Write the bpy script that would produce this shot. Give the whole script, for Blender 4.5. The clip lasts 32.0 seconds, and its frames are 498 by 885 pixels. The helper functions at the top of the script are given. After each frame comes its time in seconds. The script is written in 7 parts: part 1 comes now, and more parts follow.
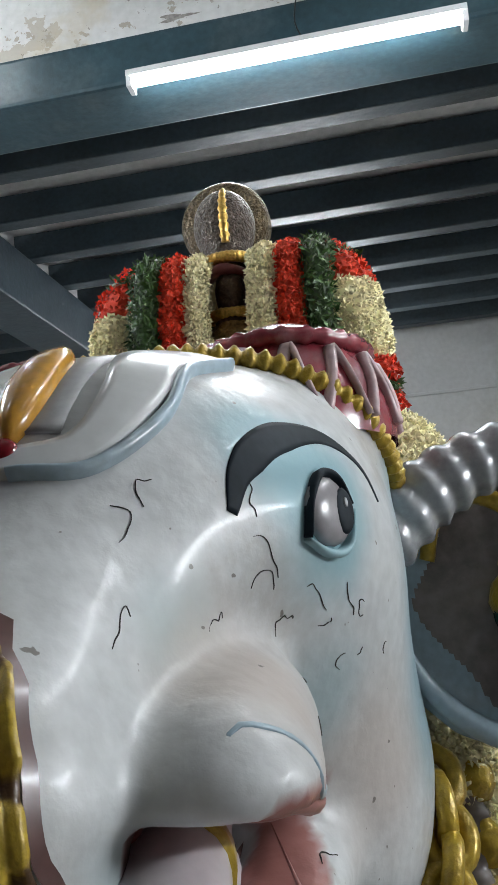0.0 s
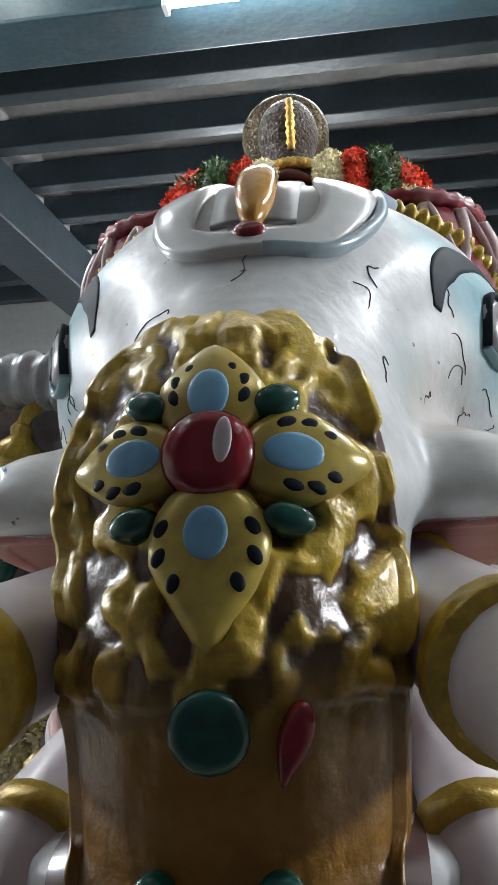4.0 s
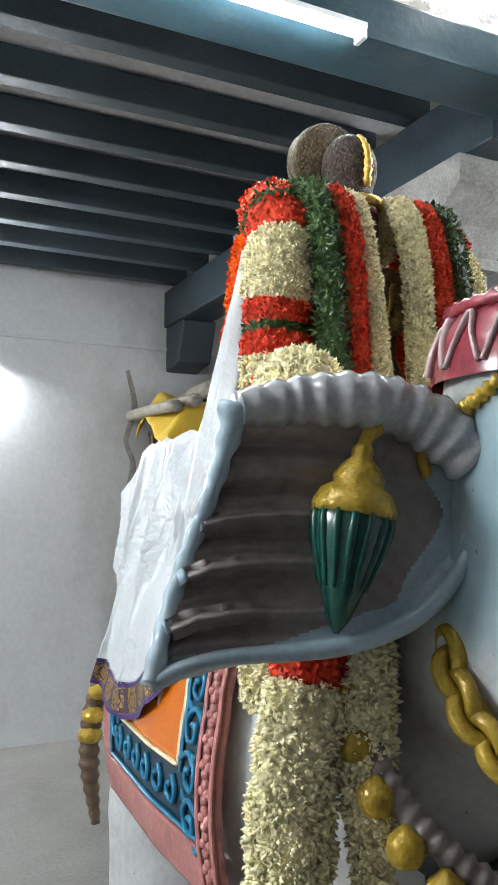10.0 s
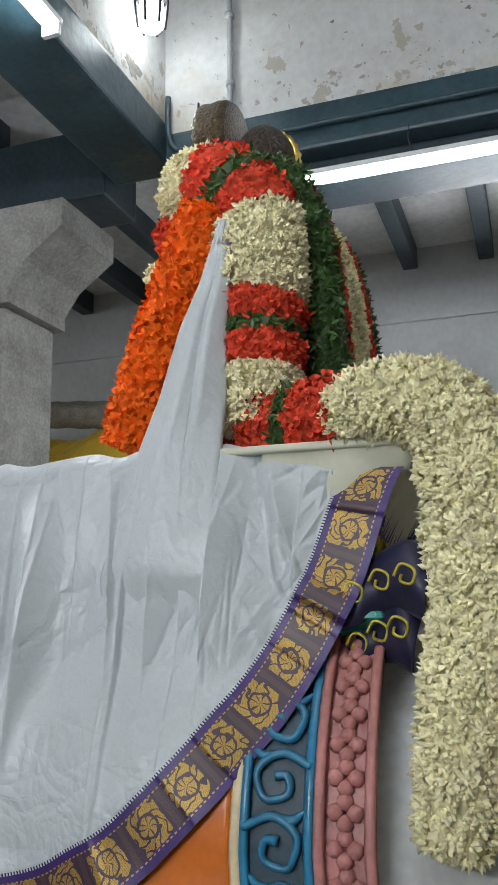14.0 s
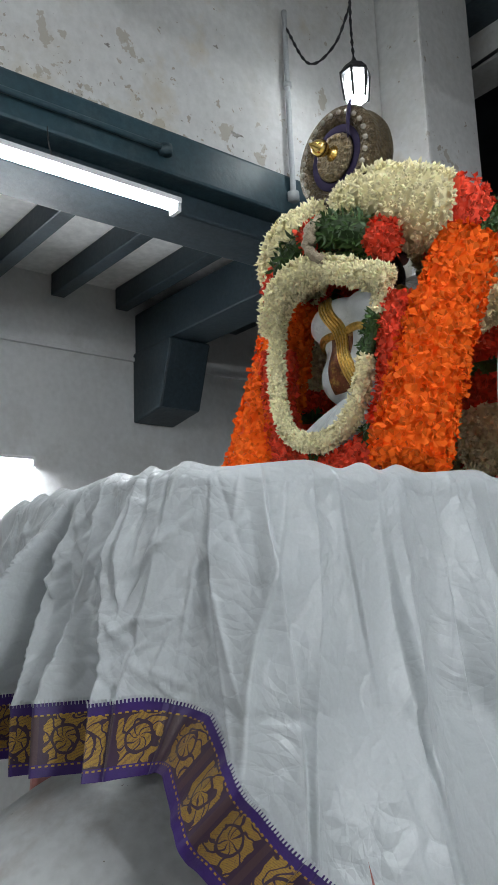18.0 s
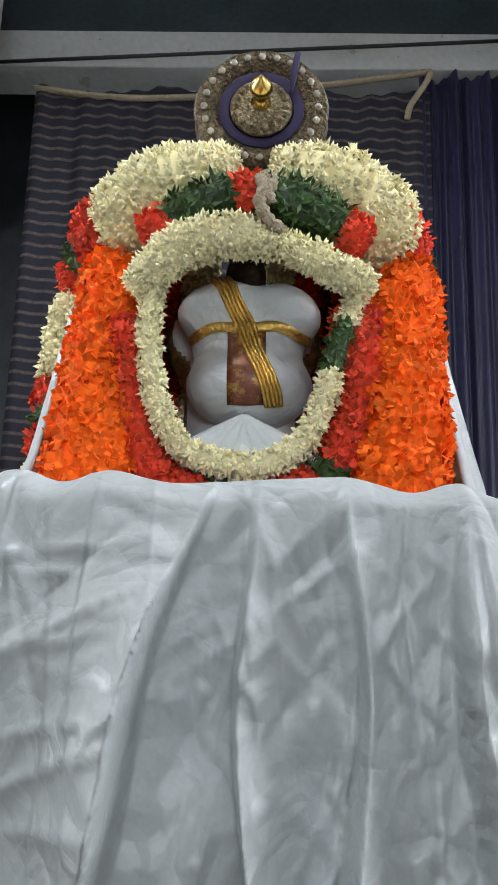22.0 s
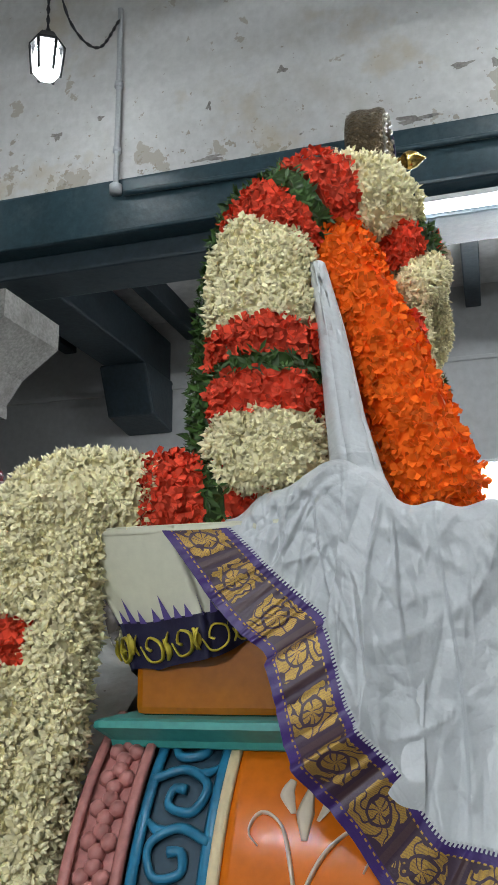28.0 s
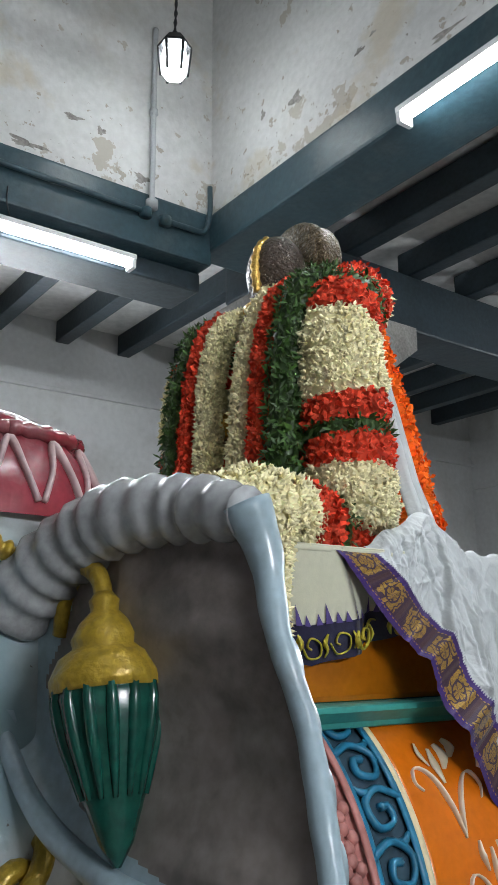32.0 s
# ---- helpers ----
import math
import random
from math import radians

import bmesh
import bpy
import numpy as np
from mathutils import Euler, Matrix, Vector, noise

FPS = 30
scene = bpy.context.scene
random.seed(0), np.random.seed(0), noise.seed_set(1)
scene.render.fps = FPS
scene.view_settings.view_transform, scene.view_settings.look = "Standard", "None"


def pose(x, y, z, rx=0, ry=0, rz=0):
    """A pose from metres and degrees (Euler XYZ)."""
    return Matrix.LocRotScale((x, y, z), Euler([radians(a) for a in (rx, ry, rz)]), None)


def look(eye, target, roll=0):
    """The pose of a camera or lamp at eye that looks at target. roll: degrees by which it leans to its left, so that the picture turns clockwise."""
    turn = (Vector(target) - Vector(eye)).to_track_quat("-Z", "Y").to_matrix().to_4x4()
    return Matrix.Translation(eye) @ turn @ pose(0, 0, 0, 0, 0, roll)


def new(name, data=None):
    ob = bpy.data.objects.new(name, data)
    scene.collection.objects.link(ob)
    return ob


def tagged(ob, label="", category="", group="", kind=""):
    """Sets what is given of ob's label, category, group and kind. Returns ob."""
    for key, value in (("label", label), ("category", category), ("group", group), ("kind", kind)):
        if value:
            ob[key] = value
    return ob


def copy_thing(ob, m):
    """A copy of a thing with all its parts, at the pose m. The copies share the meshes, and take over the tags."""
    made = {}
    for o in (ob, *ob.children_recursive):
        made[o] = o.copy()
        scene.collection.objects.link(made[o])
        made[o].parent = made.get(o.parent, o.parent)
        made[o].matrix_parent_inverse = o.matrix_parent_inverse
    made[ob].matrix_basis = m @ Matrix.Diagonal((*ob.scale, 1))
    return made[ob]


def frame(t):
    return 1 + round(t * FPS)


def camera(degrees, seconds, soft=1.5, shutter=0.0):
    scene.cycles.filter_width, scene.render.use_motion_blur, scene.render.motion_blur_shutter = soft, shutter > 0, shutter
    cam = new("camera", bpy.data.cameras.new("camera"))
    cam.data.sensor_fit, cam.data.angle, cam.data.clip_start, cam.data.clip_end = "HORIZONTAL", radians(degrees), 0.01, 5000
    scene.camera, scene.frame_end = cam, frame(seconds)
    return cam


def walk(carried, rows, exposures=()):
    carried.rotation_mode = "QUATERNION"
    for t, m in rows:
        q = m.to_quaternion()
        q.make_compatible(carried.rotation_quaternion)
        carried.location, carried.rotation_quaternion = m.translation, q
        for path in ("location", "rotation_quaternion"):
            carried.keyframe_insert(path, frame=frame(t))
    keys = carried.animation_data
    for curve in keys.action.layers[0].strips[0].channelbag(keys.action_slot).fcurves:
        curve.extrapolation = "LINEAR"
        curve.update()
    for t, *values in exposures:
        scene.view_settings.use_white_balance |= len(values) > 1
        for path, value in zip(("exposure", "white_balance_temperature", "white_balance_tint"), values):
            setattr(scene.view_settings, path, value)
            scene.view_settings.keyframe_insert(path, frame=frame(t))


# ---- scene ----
cam = camera(33.5, 32.0)
PATH = [
    (0, (0.303, -1.639, 1.511), (-0.044, 0.301, 1.845), -4.8),
    (0.5, (0.316, -1.675, 1.496), (-0.092, 0.26, 1.794), -3.2),
    (1, (0.275, -1.682, 1.467), (-0.079, 0.266, 1.75), -6.0),
    (1.5, (0.216, -1.718, 1.446), (-0.136, 0.222, 1.784), -8.8),
    (2, (0.253, -1.737, 1.425), (-0.223, 0.158, 1.854), -10.4),
    (2.5, (0.257, -1.734, 1.418), (-0.289, 0.141, 1.849), -10.2),
    (3, (0.23, -1.718, 1.402), (-0.259, 0.188, 1.759), -8.7),
    (3.5, (0.176, -1.719, 1.387), (-0.134, 0.229, 1.718), -6.1),
    (4, (0.106, -1.724, 1.376), (-0.146, 0.245, 1.621), -2.2),
    (4.5, (0.057, -1.667, 1.393), (-0.29, 0.301, 1.486), -1.3),
    (6.5, (-0.221, -1.676, 1.36), (-0.003, 0.286, 1.68), -6.1),
    (7, (-0.323, -1.659, 1.346), (0.075, 0.284, 1.601), -8.1),
    (7.5, (-0.366, -1.65, 1.355), (0.036, 0.29, 1.631), -5.7),
    (8, (-0.46, -1.549, 1.421), (-0.03, 0.357, 1.847), -1.0),
    (8.5, (-0.505, -1.486, 1.415), (0.051, 0.375, 1.893), -0.7),
    (9, (-0.815, -1.472, 1.417), (-0.001, 0.323, 1.756), -1.8),
    (9.5, (-0.996, -1.525, 1.479), (-0.122, 0.261, 1.689), -1.5),
    (10, (-1.026, -1.560, 1.464), (-0.143, 0.225, 1.640), -0.1),
    (10.5, (-1.037, -1.516, 1.440), (-0.108, 0.244, 1.634), 0.2),
    (11, (-1.051, -1.403, 1.436), (-0.055, 0.311, 1.700), -0.6),
    (11.5, (-1.112, -1.239, 1.439), (0.013, 0.396, 1.687), 0.7),
    (12, (-1.166, -1.077, 1.441), (0.132, 0.435, 1.615), 1.6),
    (12.5, (-1.280, -0.924, 1.423), (0.164, 0.443, 1.641), 1.2),
    (13, (-1.319, -0.794, 1.435), (0.273, 0.375, 1.751), 0.9),
    (13.5, (-1.327, -0.648, 1.454), (0.414, 0.271, 1.805), -0.1),
    (14, (-1.411, -0.456, 1.449), (0.449, 0.186, 1.805), -0.9),
    (14.5, (-1.415, -0.275, 1.450), (0.501, 0.165, 1.822), -1.5),
    (15, (-1.377, -0.042, 1.456), (0.573, 0.206, 1.827), -1.6),
    (15.5, (-1.430, 0.171, 1.465), (0.535, 0.216, 1.839), -1.6),
    (17.5, (-1.186, 1.055, 1.440), (0.513, 0.081, 1.842), -2.0),
    (18, (-0.994, 1.110, 1.492), (0.535, -0.118, 1.870), -2.0),
    (19, (-0.568, 1.373, 1.491), (0.145, -0.459, 1.857), 1.9),
    (19.5, (-0.4, 1.375, 1.457), (0.088, -0.532, 1.807), -3.0),
    (20, (-0.282, 1.35, 1.506), (0.025, -0.596, 1.855), -3.5),
    (20.5, (-0.16, 1.251, 1.543), (0.023, -0.705, 1.922), -1.1),
    (21, (-0.103, 1.136, 1.571), (-0.008, -0.819, 1.98), 0.5),
    (21.5, (-0.071, 1.125, 1.559), (-0.043, -0.826, 1.998), 1.2),
    (22, (-0.033, 1.147, 1.552), (0.015, -0.8, 2.005), 1.5),
    (22.5, (-0.009, 1.14, 1.537), (-0.019, -0.832, 1.868), 1.0),
    (23, (0.134, 1.21, 1.516), (-0.059, -0.774, 1.671), -0.4),
    (23.5, (0.277, 1.205, 1.501), (-0.168, -0.73, 1.737), -1.2),
    (24, (0.442, 1.155, 1.492), (-0.363, -0.622, 1.93), -1.9),
    (24.5, (0.598, 1.115, 1.566), (-0.365, -0.564, 2.068), -0.7),
    (26.5, (1.099, 0.699, 1.52), (-0.526, -0.396, 1.919), -2.1),
    (27, (1.176, 0.578, 1.524), (-0.544, -0.391, 1.846), -1.0),
    (27.5, (1.257, 0.375, 1.517), (-0.539, -0.449, 1.824), -0.4),
    (28, (1.273, 0.211, 1.519), (-0.599, -0.328, 1.972), -0.8),
    (28.5, (1.332, 0.051, 1.506), (-0.579, -0.17, 2.053), -2.7),
    (29, (1.4, -0.127, 1.515), (-0.529, -0.091, 2.043), -3.4),
    (29.5, (1.368, -0.29, 1.506), (-0.546, -0.042, 2.033), -3.7),
    (30, (1.328, -0.474, 1.509), (-0.549, -0.005, 2.018), -3.3),
    (30.5, (1.387, -0.653, 1.51), (-0.423, 0.062, 1.971), -2.9),
    (31, (1.371, -0.762, 1.5), (-0.361, 0.129, 1.955), -3.1),
    (31.5, (1.297, -0.885, 1.508), (-0.363, 0.118, 1.996), -2.0),
    (32, (1.249, -0.994, 1.51), (-0.322, 0.15, 1.983), -0.2),
]
walk(cam, [(t, look(eye, target, roll)) for t, eye, target, roll in PATH],
     exposures=[(0, .42), (2, .45), (4, .8), (7, .68), (9, .85), (11, .62), (13, -.04), (14, -.34), (15.5, -.56), (18, -.4), (20, 0), (21.5, .05), (24.5, 0), (27, -.38), (28, -.4), (31, -.2), (32, -.1)])

# ==== place ====
# ---------------------------------------------------------------- light
world = bpy.data.worlds.new("world")
scene.world = world
world.use_nodes = True
world.node_tree.nodes["Background"].inputs[0].default_value = (0.5, 0.55, 0.62, 1)
world.node_tree.nodes["Background"].inputs[1].default_value = 0.02
scene.view_settings.exposure = 0.0
TUBE_POWER, FAR_POWER, LANTERN_POWER = 105.0, 480.0, 48.0

# ---------------------------------------------------------------- materials


def mat(name, base, rough=0.5, metal=0.0, spec=0.5, vary=0.15, scale=8.0, fine=90.0, bump=0.0, bump_scale=60.0,
        dirt=None, dirt_amount=0.0, dirt_scale=3.0, coat=0.0, object_vary=0.0, island_vary=0.0, sheen=0.0, two_bumps=0.0):
    """A surface with a base colour varied at two scales, dirt with a shape of its own, and relief."""
    m = bpy.data.materials.new(name)
    m.use_nodes = True
    nt = m.node_tree
    nodes, links = nt.nodes, nt.links
    p = nodes["Principled BSDF"]
    p.inputs["Roughness"].default_value = rough
    p.inputs["Metallic"].default_value = metal
    p.inputs["Specular IOR Level"].default_value = spec
    p.inputs["Coat Weight"].default_value = coat
    p.inputs["Coat Roughness"].default_value = 0.12
    p.inputs["Sheen Weight"].default_value = sheen
    tex = nodes.new("ShaderNodeTexCoord")
    n1 = nodes.new("ShaderNodeTexNoise")
    n1.inputs["Scale"].default_value, n1.inputs["Detail"].default_value = scale, 5
    n2 = nodes.new("ShaderNodeTexNoise")
    n2.inputs["Scale"].default_value, n2.inputs["Detail"].default_value = fine, 3
    for n in (n1, n2):
        links.new(tex.outputs["Object"], n.inputs["Vector"])
    add = nodes.new("ShaderNodeMath")
    add.operation = "ADD"
    links.new(n1.outputs["Fac"], add.inputs[0])
    links.new(n2.outputs["Fac"], add.inputs[1])
    value = nodes.new("ShaderNodeMapRange")
    value.inputs["From Min"].default_value, value.inputs["From Max"].default_value = 0.7, 1.3
    value.inputs["To Min"].default_value, value.inputs["To Max"].default_value = 1 - vary, 1 + vary
    links.new(add.outputs[0], value.inputs["Value"])
    last = value.outputs[0]
    for amount, source in ((object_vary, "ShaderNodeObjectInfo"), (island_vary, "ShaderNodeNewGeometry")):
        if amount:
            info = nodes.new(source)
            r = nodes.new("ShaderNodeMapRange")
            r.inputs["To Min"].default_value, r.inputs["To Max"].default_value = 1 - amount, 1 + amount
            links.new(info.outputs["Random" if source.endswith("Info") else "Random Per Island"], r.inputs["Value"])
            mul = nodes.new("ShaderNodeMath")
            mul.operation = "MULTIPLY"
            links.new(last, mul.inputs[0])
            links.new(r.outputs[0], mul.inputs[1])
            last = mul.outputs[0]
    tint = nodes.new("ShaderNodeVectorMath")
    tint.operation = "SCALE"
    tint.inputs[0].default_value = base[:3]
    links.new(last, tint.inputs["Scale"])
    colour = tint.outputs[0]
    if dirt:
        n3 = nodes.new("ShaderNodeTexNoise")
        n3.inputs["Scale"].default_value, n3.inputs["Detail"].default_value = dirt_scale, 9
        n3.inputs["Roughness"].default_value = 0.68
        links.new(tex.outputs["Object"], n3.inputs["Vector"])
        r = nodes.new("ShaderNodeMapRange")
        r.inputs["From Min"].default_value, r.inputs["From Max"].default_value = 0.52, 0.72
        r.inputs["To Max"].default_value = dirt_amount
        links.new(n3.outputs["Fac"], r.inputs["Value"])
        mix = nodes.new("ShaderNodeMix")
        mix.data_type = "RGBA"
        links.new(r.outputs[0], mix.inputs["Factor"])
        links.new(colour, mix.inputs["A"])
        mix.inputs["B"].default_value = (*dirt, 1)
        colour = mix.outputs["Result"]
    links.new(colour, p.inputs["Base Color"])
    if bump:
        n4 = nodes.new("ShaderNodeTexNoise")
        n4.inputs["Scale"].default_value, n4.inputs["Detail"].default_value = bump_scale, 4
        links.new(tex.outputs["Object"], n4.inputs["Vector"])
        height = n4.outputs["Fac"]
        if two_bumps:
            n5 = nodes.new("ShaderNodeTexNoise")
            n5.inputs["Scale"].default_value, n5.inputs["Detail"].default_value = bump_scale / 7, 3
            links.new(tex.outputs["Object"], n5.inputs["Vector"])
            mad = nodes.new("ShaderNodeMath")
            mad.operation = "MULTIPLY_ADD"
            links.new(n5.outputs["Fac"], mad.inputs[0])
            mad.inputs[1].default_value = two_bumps
            links.new(height, mad.inputs[2])
            height = mad.outputs[0]
        b = nodes.new("ShaderNodeBump")
        b.inputs["Strength"].default_value = bump
        b.inputs["Distance"].default_value = 0.01
        links.new(height, b.inputs["Height"])
        links.new(b.outputs["Normal"], p.inputs["Normal"])
    return m


def glow(name, colour, strength):
    m = bpy.data.materials.new(name)
    m.use_nodes = True
    p = m.node_tree.nodes["Principled BSDF"]
    p.inputs["Base Color"].default_value = (0.8, 0.8, 0.8, 1)
    p.inputs["Emission Color"].default_value = (*colour, 1)
    p.inputs["Emission Strength"].default_value = strength
    return m


PLASTER = mat("whitewashed_plaster", (0.60, 0.60, 0.59), 0.85, vary=0.1, scale=1.6, fine=30, bump=0.25, bump_scale=25, dirt=(0.42, 0.38, 0.31), dirt_amount=0.55, dirt_scale=1.7)
WALL = mat("grey_wall_paint", (0.60, 0.61, 0.61), 0.75, vary=0.08, scale=1.2, fine=25, bump=0.15, bump_scale=30, dirt=(0.36, 0.35, 0.32), dirt_amount=0.45, dirt_scale=1.3)
CEILING = mat("dull_limewash", (0.74, 0.74, 0.73), 0.9, vary=0.15, scale=2, fine=20, bump=0.2, bump_scale=20, dirt=(0.34, 0.34, 0.33), dirt_amount=0.4, dirt_scale=2)
TEAL_BEAM = mat("blue_green_enamel", (0.025, 0.058, 0.074), 0.40, vary=0.25, scale=4, fine=40, bump=0.3, bump_scale=18, dirt=(0.10, 0.12, 0.125), dirt_amount=0.35, dirt_scale=5, two_bumps=1.0)
DARK_BEAM = mat("dark_green_enamel", (0.026, 0.042, 0.053), 0.48, vary=0.3, scale=4, fine=40, bump=0.3, bump_scale=18, dirt=(0.05, 0.055, 0.055), dirt_amount=0.3, dirt_scale=5, two_bumps=1.0)
STONE = mat("granite", (0.30, 0.29, 0.27), 0.88, vary=0.3, scale=7, fine=70, bump=0.7, bump_scale=30, dirt=(0.14, 0.13, 0.12), dirt_amount=0.6, dirt_scale=5, two_bumps=1.5)
FLOOR = mat("cement_floor", (0.21, 0.20, 0.185), 0.6, vary=0.2, scale=2, fine=40, bump=0.15, bump_scale=30, dirt=(0.12, 0.11, 0.1), dirt_amount=0.5, dirt_scale=1.5)
CONDUIT = mat("painted_conduit", (0.42, 0.44, 0.45), 0.5, vary=0.12, dirt=(0.2, 0.2, 0.19), dirt_amount=0.4, dirt_scale=8)
BLACK = mat("black_plastic", (0.015, 0.015, 0.017), 0.45)
WHITE_METAL = mat("white_enamelled_steel", (0.75, 0.76, 0.77), 0.35, vary=0.05)
TUBE_GLOW = glow("tube_light", (0.90, 0.95, 1.0), TUBE_POWER)
FAR_GLOW = glow("far_tube_light", (0.90, 0.95, 1.0), FAR_POWER)
LANTERN_GLOW = glow("lantern_glass", (0.90, 0.97, 1.0), LANTERN_POWER)
SKIN = mat("white_grey_enamel", (0.60, 0.61, 0.60), 0.24, vary=0.08, scale=5, fine=60, bump=0.12, bump_scale=14, dirt=(0.36, 0.32, 0.27), dirt_amount=0.55, dirt_scale=4.5, coat=0.35, two_bumps=0.8)
TUSK = mat("pale_pink_white_enamel", (0.72, 0.66, 0.68), 0.3, vary=0.06, coat=0.3)
MOUTH = mat("dull_rose_paint", (0.36, 0.16, 0.14), 0.4, vary=0.2, coat=0.1)
DARK_PAINT = mat("black_blue_paint", (0.012, 0.018, 0.024), 0.6, spec=0.12, vary=0.3)
GOLD_PAINT = mat("gold_paint", (0.46, 0.31, 0.035), 0.30, metal=0.2, vary=0.3, scale=14, fine=120, bump=0.4, bump_scale=60, dirt=(0.16, 0.085, 0.025), dirt_amount=0.7, dirt_scale=16)
GOLD = mat("gilt_metal", (0.72, 0.46, 0.12), 0.3, metal=0.9, vary=0.3, scale=30, fine=200, bump=0.5, bump_scale=120)
RED_CAP = mat("maroon_paint", (0.27, 0.035, 0.05), 0.25, vary=0.25, scale=10, coat=0.3, dirt=(0.35, 0.26, 0.26), dirt_amount=0.5, dirt_scale=9)
RUBY = mat("ruby_red_enamel", (0.20, 0.006, 0.012), 0.15, vary=0.15, coat=0.5)
GREEN_GEM = mat("bottle_green_enamel", (0.006, 0.07, 0.05), 0.22, vary=0.3, scale=30, coat=0.2)
BLUE_GEM = mat("sky_blue_enamel", (0.16, 0.36, 0.52), 0.35, vary=0.15)
EAR_IN = mat("brown_grey_paint", (0.25, 0.215, 0.20), 0.4, vary=0.3, scale=6, fine=50, dirt=(0.075, 0.06, 0.055), dirt_amount=0.75, dirt_scale=5, coat=0.1)
EAR_RIM = mat("pale_blue_enamel", (0.36, 0.47, 0.53), 0.28, vary=0.15, scale=8, coat=0.25, dirt=(0.24, 0.22, 0.2), dirt_amount=0.5, dirt_scale=7)
CLOTH = mat("white_silk", (0.58, 0.61, 0.62), 0.34, spec=0.5, vary=0.05, scale=6, fine=300, sheen=0.1, bump=0.06, bump_scale=400)
CREAM = mat("cream_silk", (0.68, 0.67, 0.52), 0.4, vary=0.05, sheen=0.2, bump=0.06, bump_scale=400)
NAVY = mat("navy_silk", (0.014, 0.013, 0.048), 0.45, vary=0.2, sheen=0.1, bump=0.08, bump_scale=400)
ORANGE = mat("orange_enamel", (0.72, 0.17, 0.006), 0.25, vary=0.08, scale=5, coat=0.3, dirt=(0.5, 0.12, 0.01), dirt_amount=0.5)
TEAL_BOARD = mat("sea_green_paint", (0.05, 0.32, 0.28), 0.4, vary=0.15, dirt=(0.03, 0.16, 0.15), dirt_amount=0.5, dirt_scale=6)
CYAN = mat("peacock_blue_enamel", (0.02, 0.19, 0.33), 0.3, vary=0.25, scale=12, coat=0.2, dirt=(0.012, 0.05, 0.08), dirt_amount=0.6, dirt_scale=20)
PINK = mat("rose_pink_paint", (0.47, 0.19, 0.17), 0.42, vary=0.2, scale=12, dirt=(0.24, 0.11, 0.10), dirt_amount=0.6, dirt_scale=14, bump=0.3, bump_scale=40)
CREAM_PAINT = mat("cream_paint", (0.74, 0.60, 0.36), 0.4, vary=0.12)
JASMINE = mat("jasmine_petals", (0.93, 0.86, 0.56), 0.7, spec=0.15, vary=0.08, scale=14, island_vary=0.16)
RED_PETAL = mat("red_petals", (0.76, 0.080, 0.036), 0.7, spec=0.2, vary=0.15, scale=20, island_vary=0.35)
ORANGE_PETAL = mat("orange_petals", (0.93, 0.165, 0.010), 0.7, spec=0.2, vary=0.12, scale=20, island_vary=0.3)
LEAF = mat("green_sprigs", (0.042, 0.100, 0.018), 0.5, vary=0.3, scale=20, island_vary=0.5)
BRONZE = mat("dark_bronze", (0.085, 0.055, 0.035), 0.38, metal=0.6, vary=0.4, scale=30, fine=160, bump=0.8, bump_scale=110)
WOOD = mat("dark_wood", (0.12, 0.075, 0.045), 0.6, vary=0.3)
YELLOW_CLOTH = mat("yellow_cloth", (0.62, 0.40, 0.015), 0.6, vary=0.12, sheen=0.2)
CURTAIN = mat("dark_striped_cotton", (0.018, 0.018, 0.030), 0.8, vary=0.2)
ROPE = mat("jute_rope", (0.42, 0.34, 0.24), 0.9, vary=0.2, bump=0.6, bump_scale=200)


def peel_plaster(m):
    """Old whitewash: sharp-edged scars where it has come off, and brown damp stains low down."""
    nodes, links = m.node_tree.nodes, m.node_tree.links
    p = nodes["Principled BSDF"]
    colour = p.inputs["Base Color"].links[0].from_socket
    tex = nodes.new("ShaderNodeTexCoord")
    sep = nodes.new("ShaderNodeSeparateXYZ")
    links.new(tex.outputs["Object"], sep.inputs[0])
    low = nodes.new("ShaderNodeMapRange")
    low.inputs["From Min"].default_value, low.inputs["From Max"].default_value = 3.45, 3.95
    low.inputs["To Min"].default_value, low.inputs["To Max"].default_value = 0.085, 0.0
    links.new(sep.outputs[2], low.inputs["Value"])
    for scale, edge, soft, tint, amount in ((5.5, 0.655, 0.008, (0.40, 0.36, 0.30), 0.8), (17, 0.685, 0.006, (0.34, 0.30, 0.25), 0.85), (2.2, 0.60, 0.10, (0.50, 0.43, 0.31), 0.6), (40, 0.73, 0.01, (0.20, 0.18, 0.16), 0.8)):
        n = nodes.new("ShaderNodeTexNoise")
        n.inputs["Scale"].default_value, n.inputs["Detail"].default_value, n.inputs["Roughness"].default_value = scale, 6, 0.6
        links.new(tex.outputs["Object"], n.inputs["Vector"])
        add = nodes.new("ShaderNodeMath")
        links.new(n.outputs["Fac"], add.inputs[0])
        links.new(low.outputs[0], add.inputs[1])
        r = nodes.new("ShaderNodeMapRange")
        r.inputs["From Min"].default_value, r.inputs["From Max"].default_value, r.inputs["To Max"].default_value = edge, edge + soft, amount
        links.new(add.outputs[0], r.inputs["Value"])
        mix = nodes.new("ShaderNodeMix")
        mix.data_type = "RGBA"
        links.new(r.outputs[0], mix.inputs["Factor"])
        links.new(colour, mix.inputs["A"])
        mix.inputs["B"].default_value = (*tint, 1)
        colour = mix.outputs["Result"]
    links.new(colour, p.inputs["Base Color"])


peel_plaster(PLASTER)


